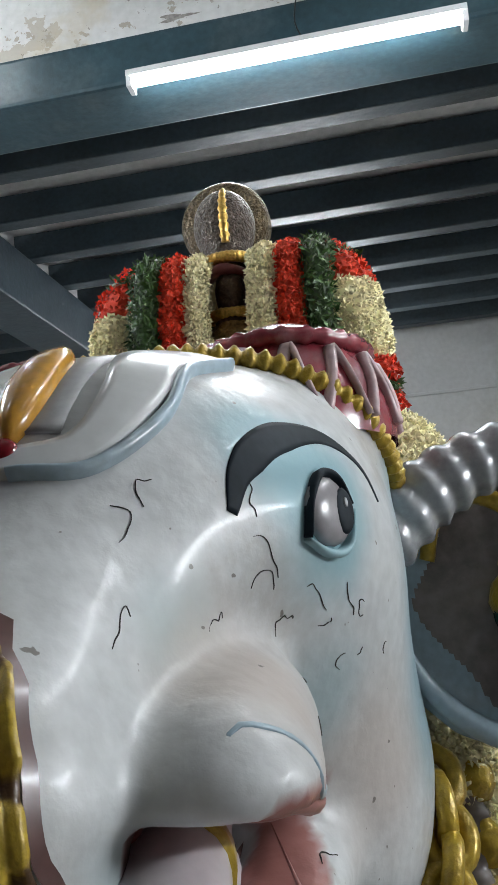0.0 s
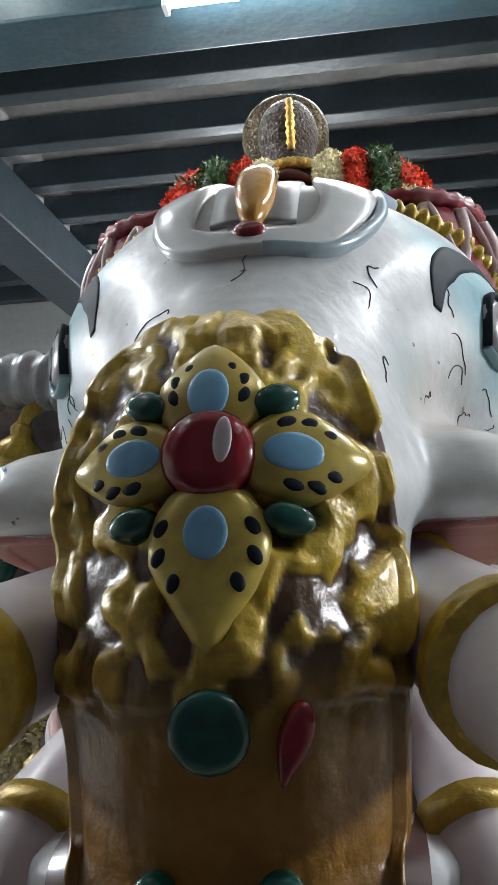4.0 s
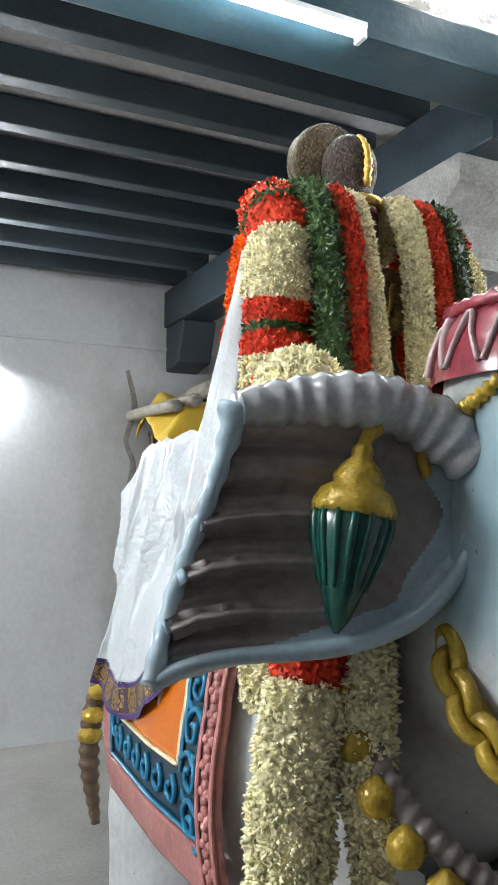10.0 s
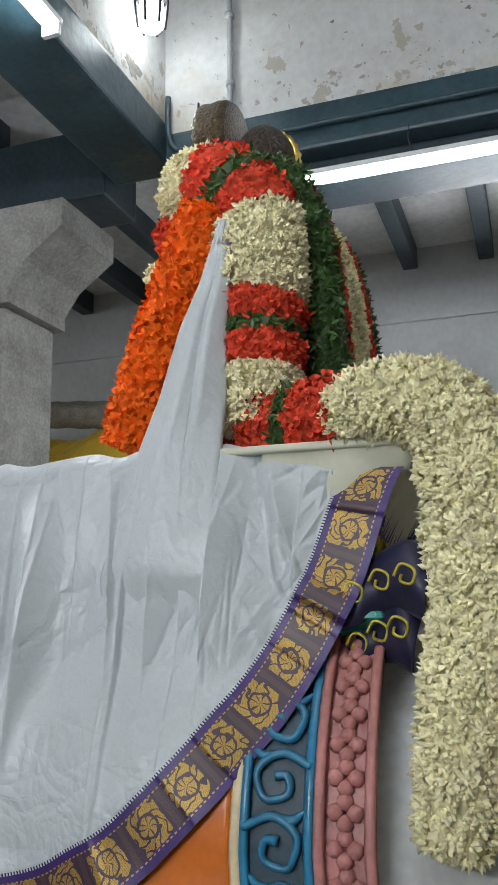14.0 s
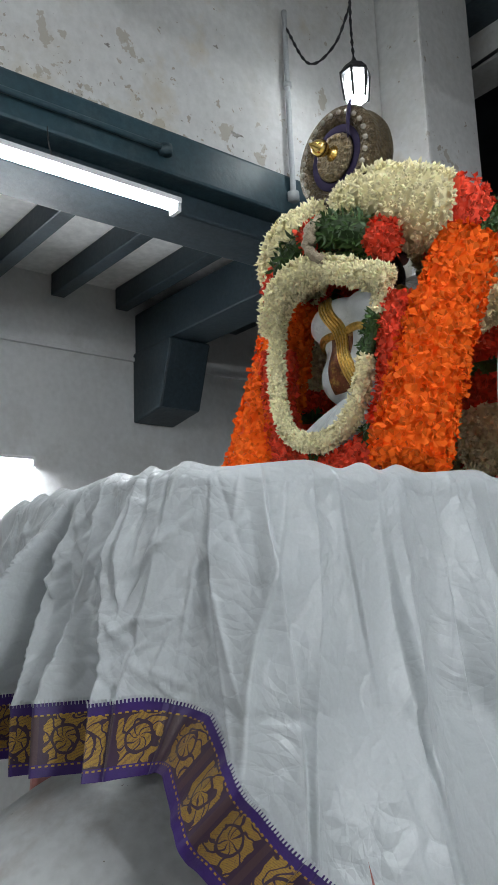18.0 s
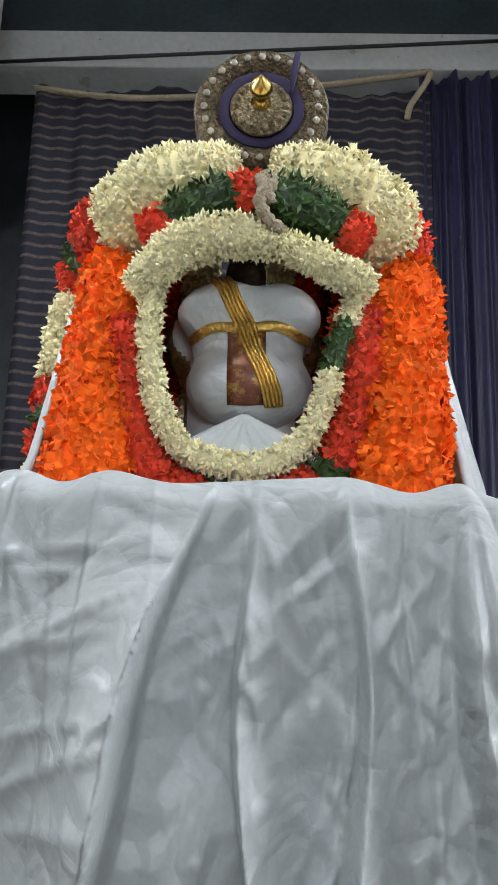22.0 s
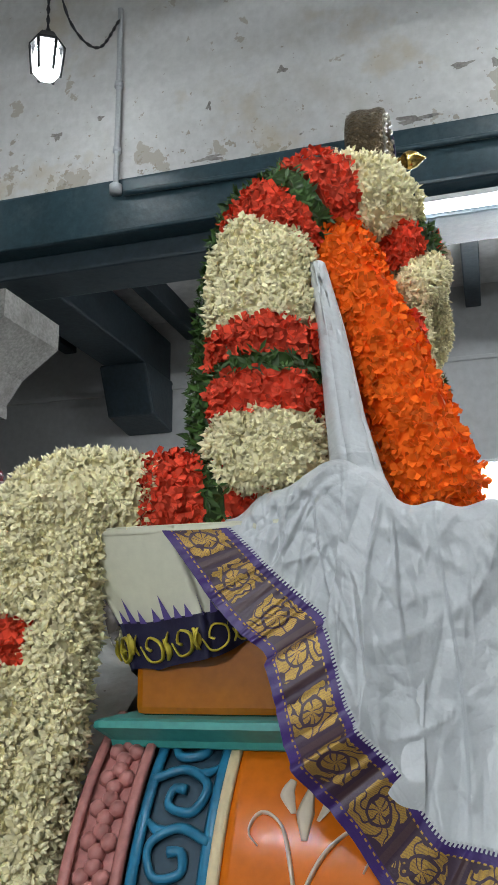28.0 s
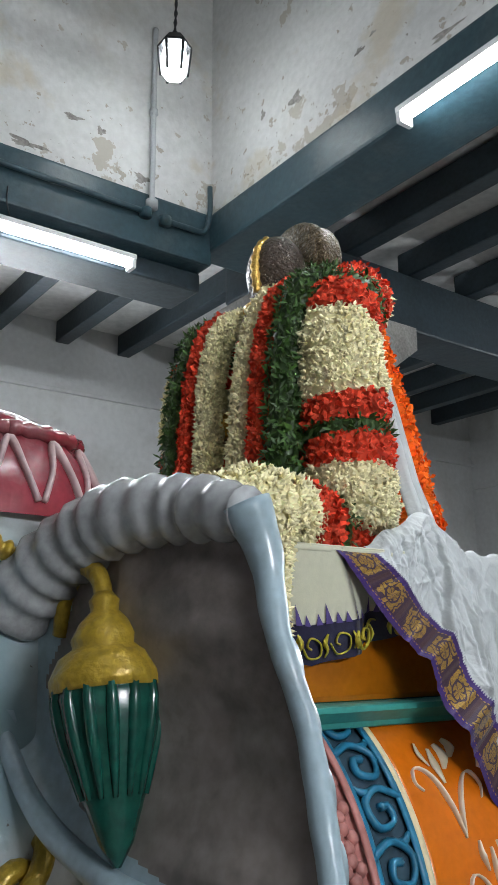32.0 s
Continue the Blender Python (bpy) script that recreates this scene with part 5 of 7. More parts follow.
# ---------------------------------------------------------------- ornaments on the head
# red caps over the two lobes, each with a scalloped band and a gilt rope
for sgn in (-1, 1):
    cap = thing("head_cap", "maroon painted domed cap with pale zigzag petals and gilt rope", "cap", group="caps on the head")
    cc, rr = np.array((AX + sgn * .145, -.655, 1.668)), np.array((.128, .165, .148))

    def dome(u, v, cc=cc, rr=rr):
        a, e = u * 2 * math.pi, v * 1.62 - .05
        w = 1 + .018 * np.abs(np.sin(a * 5)) * (v < .95)
        return cc[0] + rr[0] * np.cos(a) * np.cos(e) * w, cc[1] + rr[1] * np.sin(a) * np.cos(e) * w, cc[2] + rr[2] * np.sin(e)
    part("shell", grid(dome, 60, 24), RED_CAP, cap)
    for k in range(14):
        a0 = 2 * math.pi * k / 14
        pts = [(a0 - .20, .06), (a0 - .10, .34), (a0, .62), (a0 + .10, .34), (a0 + .20, .06)]
        line = [cc + rr * 1.035 * np.array((math.cos(a) * math.cos(e), math.sin(a) * math.cos(e), math.sin(e))) for a, e in pts]
        part("petal_outline", sweep(line, (.007, .006, .008, .006, .007), 6, 26, flat=.6), mat("pale_rose_paint", (0.50, 0.36, 0.36), 0.35, vary=0.25) if k == 0 and sgn < 0 else bpy.data.materials["pale_rose_paint"], cap)
    ring = [cc + rr * 1.05 * np.array((math.cos(a) * math.cos(.72), math.sin(a) * math.cos(.72), math.sin(.72))) for a in np.linspace(0, 2 * math.pi, 30)]
    part("ridge", sweep(ring, .010, 8, 80, ripple=.25, ripples=30), RED_CAP, cap)
    line, up = HEAD.onto([(AX + sgn * x, y, z) for x, y, z in ((.250, -.56, 1.58), (.247, -.62, 1.605), (.24, -.68, 1.63), (.215, -.76, 1.68), (.17, -.82, 1.735), (.10, -.85, 1.765), (.03, -.84, 1.77))])
    part("gilt_rope", sweep((np.array(line) + np.array(up) * .006).tolist(), .0105, 10, 170, ripple=.30, ripples=30), GOLD_PAINT, cap, "gilt rope edge")

# folded white flap on the crown of the head with a gilt spindle between
flap = thing("crown_flap", "white raised flap round a gilt spindle on the forehead", "ornament")
part("flap", HEAD.strip([(-.02, -.92, 1.75), (-.03, -1.00, 1.70), (-.028, -1.075, 1.625), (.00, -1.105, 1.60), (.045, -1.11, 1.597), (.085, -1.09, 1.605), (.105, -1.04, 1.65), (.108, -.98, 1.70), (.13, -.90, 1.74)],
                     (.046, .046, .046, .030, .026, .034, .052, .058, .06), .008, 60, 6, .001), SKIN, flap)
part("flap_edge", HEAD.strip([(.045, -1.122, 1.590), (.095, -1.105, 1.595), (.135, -1.05, 1.64), (.142, -.98, 1.70), (.165, -.90, 1.73)], (.006, .010, .010, .010, .008), .008, 44, 4, .004), EAR_RIM, flap)
# recessed panel round the spindle, a darker grey than the flap
part("panel", HEAD.strip([(.035, -.94, 1.73), (.035, -1.0, 1.69), (.035, -1.085, 1.62)], (.075, .075, .07), .003, 24, 5), mat("grey_recess", (0.25, 0.25, 0.25), 0.4), flap)
part("spindle", HEAD.boss((AX + .002, -1.034, 1.656), (0, -.8, -.6), .160, .035, .016, .003), mat("amber_enamel", (0.50, 0.25, 0.03), 0.2, vary=0.25, coat=0.4), flap, "glossy amber spindle")
part("spindle_foot", HEAD.boss((AX + .002, -1.103, 1.603), (0, -.8, -.6), .022, .026, .011, .003), RUBY, flap)

# shield of gilt relief down the trunk, with a jewelled flower
orn = thing("forehead_ornament", "gilt relief shield with a red, blue and green jewelled flower", "ornament")


def shield(u, v):
    z = 1.512 - .50 * v
    half = np.interp(v, [0, .03, .08, .16, .3, .45, .7, 1], [.016, .048, .068, .082, .090, .090, .082, .07])
    x = AX + (2 * u - 1) * half
    return x, np.full_like(x, -1.30), z


su, sv = 110, 200
sp = np.array(shield(*np.meshgrid(np.linspace(0, 1, su), np.linspace(0, 1, sv), indexing="ij"))).reshape(3, -1).T
on, nm = HEAD.front(sp)
across = np.abs((sp[:, 0] - AX) / .098)
lump = np.array([noise.fractal(Vector((p[0] * 52, p[1] * 10, p[2] * 40)), 1.0, 2.0, 2) for p in on])
leafy = np.array([abs(math.sin(p[2] * 62 + 3.2 * abs(p[0] - AX) * 22)) for p in on])
rise = .002 + .0062 * np.clip(lump * 2.6 + .3, 0, 1) ** .7 * np.clip((sp[:, 2] - 1.27) / .06, .12, 1) + .003 * leafy * (sp[:, 2] > 1.30)
edge_d = np.minimum(np.minimum(np.tile(np.linspace(0, 1, sv), su), 1), np.minimum(np.repeat(np.linspace(0, 1, su), sv), 1 - np.repeat(np.linspace(0, 1, su), sv)) * 2)
rise = np.where(edge_d < .012, -.004, rise + .005 * (edge_d < .06))
pts = on + nm * rise[:, None]


def relief_gold():
    """Yellow gold on the leaves, running to amber brown below, darker brown in the hollows."""
    m = mat("relief_gold", (0.52, 0.36, 0.04), 0.34, metal=0.05, vary=0.3, scale=14, fine=120, bump=0.3, bump_scale=60, dirt=(0.13, 0.07, 0.02), dirt_amount=0.85, dirt_scale=26, coat=0.2)
    nodes, links = m.node_tree.nodes, m.node_tree.links
    p = nodes["Principled BSDF"]
    tex = nodes.new("ShaderNodeTexCoord")
    sep = nodes.new("ShaderNodeSeparateXYZ")
    links.new(tex.outputs["Object"], sep.inputs[0])
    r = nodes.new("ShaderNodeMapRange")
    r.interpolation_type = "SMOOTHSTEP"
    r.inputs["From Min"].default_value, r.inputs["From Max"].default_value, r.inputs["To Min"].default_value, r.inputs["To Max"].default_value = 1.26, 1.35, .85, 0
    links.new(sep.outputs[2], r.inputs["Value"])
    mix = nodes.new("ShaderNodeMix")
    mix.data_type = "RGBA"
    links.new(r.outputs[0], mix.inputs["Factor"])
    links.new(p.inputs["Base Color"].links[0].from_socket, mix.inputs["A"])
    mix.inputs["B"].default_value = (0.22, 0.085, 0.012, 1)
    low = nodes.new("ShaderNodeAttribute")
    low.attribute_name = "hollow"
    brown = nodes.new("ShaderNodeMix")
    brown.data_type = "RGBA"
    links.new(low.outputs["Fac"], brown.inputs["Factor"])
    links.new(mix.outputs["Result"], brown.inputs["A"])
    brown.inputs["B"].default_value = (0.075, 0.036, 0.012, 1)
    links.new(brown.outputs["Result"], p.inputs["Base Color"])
    return m


RELIEF = relief_gold()
side_u = [(0.0, v) for v in np.linspace(1, 0.0, 60)] + [(1.0, v) for v in np.linspace(0.0, 1, 60)]
inner = np.array([[float(q) for q in shield(np.array(u), np.array(v))] for u, v in side_u])
inner_on, inner_n = HEAD.front(inner)
wider = inner.copy()
wider[:, 0] += np.sign(wider[:, 0] - AX) * np.where(inner[:, 2] < 1.30, .014, .006)
wider[:, 2] += np.where(inner[:, 2] > 1.49, .006, 0)
wider_on, wider_n = HEAD.front(wider)
rim_pts = np.vstack((inner_on + inner_n * .004, wider_on + wider_n * .0015))
relief = part("relief", (pts.tolist(), [(i * sv + j, i * sv + j + 1, (i + 1) * sv + j + 1, (i + 1) * sv + j) for i in range(su - 1) for j in range(sv - 1)]), RELIEF, orn, "gilt leaf relief, darker brown in the hollows")
part("dark_rim", (rim_pts.tolist(), [(i, i + 1, len(rim_pts) // 2 + i + 1, len(rim_pts) // 2 + i) for i in range(len(rim_pts) // 2 - 1)]), mat("maroon_brown_paint", (0.075, 0.03, 0.025), 0.35, vary=0.3, coat=0.2), orn)
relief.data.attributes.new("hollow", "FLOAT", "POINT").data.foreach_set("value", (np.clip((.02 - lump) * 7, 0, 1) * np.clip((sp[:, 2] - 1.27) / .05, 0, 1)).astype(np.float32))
C0 = np.array((AX, -1.315, 1.421))
part("ruby", HEAD.boss(C0, (0, 0, 1), .047, .047, .014, .008), RUBY, orn, "round ruby-red boss")
# pale grey stroke on the ruby, a highlight put in as colour
part("ruby_glint", HEAD.boss(C0 + np.array((.008, 0, .004)), (.1, 0, 1), .022, .008, .0012, .0215), mat("pale_grey_glint", (0.5, 0.44, 0.44), 0.3), orn)
PETAL_GOLD = mat("yellow_gold_enamel", (0.47, 0.36, 0.07), 0.28, metal=0.15, vary=0.2, scale=25, coat=0.25, dirt=(0.25, 0.16, 0.05), dirt_amount=0.5, dirt_scale=20)
for dx, dz, off, ln, wd in ((0, 1, .042, .056, .056), (0, -1, .050, .075, .060), (1, 0, .050, .062, .050), (-1, 0, .046, .060, .046)):
    at = C0 + np.array((dx * off, 0, dz * off))
    pet = part("petal", HEAD.boss(at, (dx, 0, dz), ln, wd, .011, .007, .8), PETAL_GOLD, orn)
    part("blue_inlay", HEAD.boss(at - np.array((dx * .007, 0, dz * .007)), (dx, 0, dz), .028, .019, .0015, .0175), BLUE_GEM, pet)
    for k, sd in ((-.3, 1), (.12, 1), (.5, .62), (-.3, -1), (.12, -1), (.5, -.62)):
        q = at + np.array((dx, 0, dz)) * (k * ln / 2 * .95) + np.array((dz, 0, -dx)) * (sd * wd * .33)
        part("black_inlay", HEAD.boss(q, (dx + .4 * dz * sd, 0, dz - .4 * dx * sd), .0110, .0070, .0025, .0150), DARK_PAINT, pet)
for dx, dz in ((1, 1), (-1, 1), (1, -1), (-1, -1)):
    part("emerald", HEAD.boss(C0 + np.array((dx * .038, 0, dz * .034)), (dx, 0, .35 * dz), .024, .017, .010, .009), GREEN_GEM, orn)
part("lower_emerald", HEAD.boss((AX, -1.33, 1.292), (0, 0, 1), .038, .036, .006, .010), GREEN_GEM, orn)
part("red_drop", HEAD.boss((AX + .034, -1.32, 1.288), (-.3, 0, -1), .034, .014, .004, .011, .8), RUBY, orn)
for dx, z, sz in ((-.03, 1.215, .020), (.03, 1.215, .022), (0, 1.195, .034)):
    part("dark_gem", HEAD.boss((AX + dx, -1.33, z), (0, 0, 1), sz * 1.2, sz, .007, .010), GREEN_GEM, orn)

# gilt rings on the tusks
for sgn in (-1, 1):
    for p, r in ((((.104, -1.110, 1.345), (.107, -1.125, 1.341)), .0415), (((.142, -1.290, 1.312), (.1465, -1.308, 1.309)), .0465),
                 (((.093, -1.075, 1.254), (.096, -1.09, 1.250)), .0410), (((.126, -1.215, 1.203), (.131, -1.232, 1.196)), .0425)):
        tagged(part("tusk_ring", sweep([(AX + sgn * q[0], q[1], q[2]) for q in p], r, 24, 3), GOLD_PAINT), "gilt painted ring round a tusk", "ring", "tusk rings")

# ear tassels
for sgn in (-1, 1):
    t = thing("ear_tassel", "bottle-green tassel with a gilt cap hung in the ear", "tassel", (AX + sgn * .402, -.592, 1.552), "ear tassels")
    t.rotation_euler.y = sgn * radians(-11)
    t.scale = (.92, .92, 1.03)
    part("tassel", lathe([(.004, -.245), (.018, -.225), (.036, -.18), (.054, -.13), (.061, -.095), (.056, -.07)], 30), GREEN_GEM, t, "ribbed green tassel")
    for k in range(15):
        a = 2 * math.pi * k / 15
        part("rib", sweep([(.052 * math.cos(a), .052 * math.sin(a), -.075), (.059 * math.cos(a), .059 * math.sin(a), -.10), (.035 * math.cos(a), .035 * math.sin(a), -.185)], (.006, .008, .003), 6, 10), GREEN_GEM, t)
    part("gilt_cap", lathe([(.064, -.088), (.066, -.075), (.055, -.055), (.038, -.045), (.040, -.036), (.030, -.02), (.016, -.008), (.018, .003), (.010, .012)], 24), GOLD_PAINT, t, "fluted gilt cap")
    part("hoop", sweep([(0, .0, .005), (-sgn * .01, 0, .03), (-sgn * .05, .0, .052), (-sgn * .10, .0, .035), (-sgn * .125, 0, -.01)], (.011, .012, .012, .012, .010), 10, 30), GOLD_PAINT, t, "gilt hoop")
    part("ear_plug", moved(lathe([(.030, .012), (.046, .010), (.052, 0), (.046, -.006), (.02, -.006)], 22), pose(-sgn * .085, .03, -.025, 90)), EAR_IN, t)

# gilt chain under the jaw
chain = thing("neck_chain", "heavy gilt chain hung under the jaw", "chain")
line = bent([(AX - .27, -.61, 1.27), (AX - .275, -.66, 1.19), (AX - .235, -.74, 1.11), (AX - .155, -.87, 1.06), (AX, -.95, 1.03), (AX + .155, -.87, 1.06), (AX + .235, -.74, 1.11), (AX + .275, -.66, 1.19), (AX + .27, -.61, 1.27)], 36)
tt, aa, bb = frames_along(line)
for k in range(36):
    up = aa[k] if k % 2 else bb[k]
    loop = [line[k] + tt[k] * .032 * math.cos(a) + up * .024 * math.sin(a) for a in np.linspace(0, 2 * math.pi, 13)]
    part("link", sweep(loop, .0125, 7, 22), GOLD_PAINT, chain)

rope = thing("bell_rope", "dark braided rope hung with gilt bells round the neck", "harness")
line = bent([(-.33, -.48, 1.36), (-.345, -.53, 1.20), (-.31, -.60, 1.06), (-.2, -.68, .96), (0, -.72, .93), (.2, -.68, .96), (.31, -.60, 1.06), (.345, -.53, 1.20), (.33, -.48, 1.36)], 40)
part("rope", sweep(line.tolist(), .019, 10, 260, ripple=.16, ripples=60), EAR_IN, rope, "braided dark cord")
for k in range(3, 38, 2):
    b = part("bell", moved(lathe([(.004, -.028), (.02, -.022), (.028, -.004), (.024, .014), (.012, .024), (.006, .03)], 16), Matrix.Translation(line[k] + np.array((np.sign(line[k][0]) * .012, -.015, -.045)))), GOLD_PAINT, rope)

# gilt-banded tail hanging behind the blanket
tail = thing("tail_ornament", "brown tail cord with gilt beads behind the blanket", "ornament")
part("cord", sweep([(-.34, .60, 1.10), (-.39, .64, .99), (-.41, .64, .84), (-.39, .64, .66)], (.022, .026, .026, .012), 10, 60, ripple=.12, ripples=14), WOOD, tail)
for k, (x, z) in enumerate(((-.355, 1.07), (-.385, 1.0), (-.402, .94), (-.41, .89))):
    part("gilt_bead", moved(lathe([(.012, -.022), (.030, -.012), (.034, 0), (.030, .012), (.012, .022)], 16), Matrix.Translation((x, .62 + .004 * k, z))), GOLD_PAINT, tail, "gilt bead")
# ---------------------------------------------------------------- painted saddle blanket on the back
BC, BR = 0.955, 0.515       # middle height and radius of the barrel


def on_barrel(y, a, lift=0.0):
    """A point of the back: a is the angle down from the top, positive to the east."""
    slim = 1 - (.14 + .06 * np.clip((y - .05) / .4, 0, 1)) * np.clip((np.abs(a) - .55) / .7, 0, 1)
    return ((BR + lift) * np.sin(a) * slim, y, BC + (BR + lift) * np.cos(a))


def front_edge(a):
    """The blanket's slanting forward edge."""
    return -.258 - .03 * np.clip((np.abs(a) - 1.2) / .6, 0, 1)


def patch(y0, y1, a0, a1, lift, ny=12, na=40, thick=.012):
    """A piece of the blanket; y0 and y1 are distances behind its forward edge."""
    def f(u, v):
        a = a0 + (a1 - a0) * v
        y = front_edge(a) + y0 + (y1 - y0) * u
        return on_barrel(y, a, lift)
    v, fc = grid(f, ny, na, thick if a1 < a0 else -thick)
    return v, fc


def curl(pts, r, lift, n=26, flat=.5):
    """A moulded line on the blanket through (distance behind the edge, angle) pairs."""
    line = [on_barrel(front_edge(a) + d, a, lift) for d, a in bent([(d, a, 0) for d, a in pts], n)[:, :2]]
    return sweep([tuple(float(q) for q in p) for p in line], r, 6, n, flat=flat)


blanket = thing("saddle_blanket", "painted saddle blanket: orange field, blue scrollwork, rose-pink border", "saddle blanket")
A_END, A_BLUE, A_ORANGE, A_TOP = 1.86, 1.66, 1.468, .50
BACK, BLUE_END, PINK_END = .568, .668, .75
DARK_BLUE = mat("dark_blue_ground", (0.02, 0.05, 0.075), 0.5, vary=0.3)
for sgn in (-1, 1):
    field = part("orange_field", patch(.172, BACK, sgn * A_TOP, sgn * A_ORANGE, .010, 30, 40), ORANGE, blanket, "glossy orange panel")
    blue = part("blue_band", joined(patch(.078, .160, sgn * A_TOP, sgn * A_BLUE, .006), patch(.160, BACK, sgn * A_ORANGE, sgn * A_BLUE, .006, 24, 10), patch(BACK, BLUE_END, sgn * A_TOP, sgn * A_BLUE, .006, 8, 30))[:2], DARK_BLUE, blanket)
    part("pink_band", joined(patch(.0, .066, sgn * A_TOP, sgn * A_END, .012), patch(.066, PINK_END, sgn * (A_BLUE + .03), sgn * A_END, .012, 24, 12), patch(BLUE_END + .01, PINK_END, sgn * A_TOP, sgn * (A_BLUE + .03), .012, 8, 30))[:2], PINK, blanket)
    part("cream_edge", joined(curl([(.168, sgn * A_TOP), (.168, sgn * 1.0), (.168, sgn * A_ORANGE)], .008, .012, 30), curl([(.168, sgn * A_ORANGE), (.45, sgn * A_ORANGE), (BACK, sgn * A_ORANGE)], .008, .012, 30), curl([(BACK, sgn * A_TOP), (BACK, sgn * 1.0), (BACK, sgn * A_ORANGE)], .008, .012, 30))[:2], CREAM_PAINT, blanket)
    for d in (.078, .158):
        part("blue_edge", curl([(d, sgn * A_TOP), (d, sgn * 1.0), (d, sgn * (A_BLUE if d < .1 else A_ORANGE + .02))], .007, .012, 30), CYAN, blue)
    part("blue_edge", joined(curl([(.078, sgn * A_BLUE), (.4, sgn * A_BLUE), (BLUE_END, sgn * A_BLUE)], .007, .012, 30), curl([(BLUE_END, sgn * A_TOP), (BLUE_END, sgn * 1.1), (BLUE_END, sgn * A_BLUE)], .007, .012, 30))[:2], CYAN, blue)
    for d in (.004, .064):
        part("pink_edge", curl([(d, sgn * A_TOP), (d, sgn * 1.1), (d, sgn * A_END)], .007, .020, 40), PINK, blanket)
    # scrolls along the blue band
    for k in range(8):
        a0 = A_TOP + .09 + .148 * k
        turn = 1 if k % 2 else -1
        pts = [(.118 + r * math.cos(w) * turn, sgn * (a0 + r * math.sin(w) / BR)) for w, r in ((3.6, .046), (4.6, .036), (5.8, .030), (7.2, .026), (8.6, .020), (10.0, .014), (11.4, .008))]
        part("scroll", curl(pts, (.007, .007, .007, .006, .006, .006, .008), .012, 40, .8), CYAN, blue)
        part("scroll_leaf", curl([(.118 - turn * .036, sgn * (a0 + .06)), (.118 - turn * .020, sgn * (a0 + .085)), (.118, sgn * (a0 + .075))], (.003, .008, .003), .010, 14, .8), CYAN, blue)
    for k in range(6):
        d0 = .21 + .075 * k
        pts = [(d0 + r * math.sin(w), sgn * (1.565 + r * math.cos(w) / BR)) for w, r in ((3.6, .032), (4.6, .028), (5.8, .023), (7.2, .018), (8.6, .013), (10.0, .008))]
        part("scroll", curl(pts, .006, .012, 34, .8), CYAN, blue)
    for k in range(4):
        a0 = 1.08 + .15 * k
        pts = [(.618 + r * math.cos(w), sgn * (a0 + r * math.sin(w) / BR)) for w, r in ((3.6, .036), (4.6, .032), (5.8, .027), (7.2, .022), (8.6, .016), (10.0, .010))]
        part("scroll", curl(pts, .006, .012, 34, .8), CYAN, blue)
    # four-petalled bosses along the pink band
    for k in range(17):
        a0 = A_TOP + .05 + .078 * k
        for side in (-1, 1):
            for d, da in ((.012, 0), (-.012, 0), (0, .024), (0, -.024)):
                x, y, z = on_barrel(front_edge(np.array(sgn * a0)) + .034 + side * .0 + d, sgn * a0 + da, .016)
                if side > 0:
                    part("rosette_petal", moved(lathe([(.0105, -.004), (.010, .003), (.006, .007), (.001, .008)], 7), Matrix.Translation((float(x), float(y), float(z))) @ pose(0, 0, 0, 0, math.degrees(sgn * a0), 0)), PINK, blanket)
    # white painted sprays on the orange field
    PAINT_WHITE = bpy.data.materials.get("white_spray_paint") or mat("white_spray_paint", (0.78, 0.66, 0.50), 0.4, vary=0.1)
    for d0, a0 in ((.26, .80), (.42, .80), (.30, 1.12), (.50, 1.12)):
        spray = [[(0, .13), (.01, .08), (.035, .03), (.07, .0), (.09, .03), (.08, .06)], [(0, .13), (-.012, .06), (-.03, .0), (-.06, -.02), (-.075, .01), (-.06, .03)],
                 [(.002, .02), (.0, -.02), (.004, -.06)], [(.018, -.01), (.03, -.04), (.026, -.07)], [(-.016, -.02), (-.026, -.05), (-.022, -.075)], [(.05, -.035), (.062, -.06), (.055, -.08)]]
        for k, pts in enumerate(spray):
            r = (.003, .008, .009, .007, .006, .003) if k < 2 else (.003, .010, .004)
            part("white_spray", curl([(d0 + p[0] * .8, sgn * (a0 + p[1] * 1.5)) for p in pts], r, .0115, 24, .25), PAINT_WHITE, field)

# ---------------------------------------------------------------- saddle platform under the seat
b = thing("saddle_platform", "painted saddle platform with an amber box on a sea-green slab", "saddle")
bm = box((-.330, -.262, 1.388), (.330, .50, 1.424), .010)
for v in bm.verts:
    if v.co.z < 1.40:
        v.co.x *= .93
        v.co.y = v.co.y * .97 + .005
part("slab", bm, TEAL_BOARD, b, "sea-green slab", smooth=False)
part("seat_box", box((-.285, -.225, 1.424), (.285, .48, 1.62), .01), mat("amber_gloss_paint", (0.42, 0.13, 0.005), 0.25, vary=0.12, coat=0.3), b, "amber box", smooth=False)

# ---------------------------------------------------------------- the idol, one plain shape
s = Solid((-.2, -.22, 1.60), (.2, .2, 2.42), .007)
s.egg((.008, -.03, 1.86), (.085, .075, .20), .03).egg((.008, -.05, 1.72), (.10, .09, .10), .03)
s.egg((.008, -.055, 2.095), (.032, .034, .048), .012).rod((.008, -.045, 2.0), (.008, -.05, 2.07), .03, .024, .015)
for sgn in (-1, 1):
    s.egg((.008 + sgn * .075, -.03, 1.98), (.04, .045, .05), .02)
    s.rod((.008 + sgn * .085, -.04, 1.96), (.008 + sgn * .055, -.10, 1.88), .025, .018, .015)
s.egg((.0, -.020, 2.175), (.046, .048, .05), .02)
s.egg((-.002, -.012, 2.255), (.066, .060, .082), .02)
iv, jf = s.skin()
ic = iv[jf].mean(1)
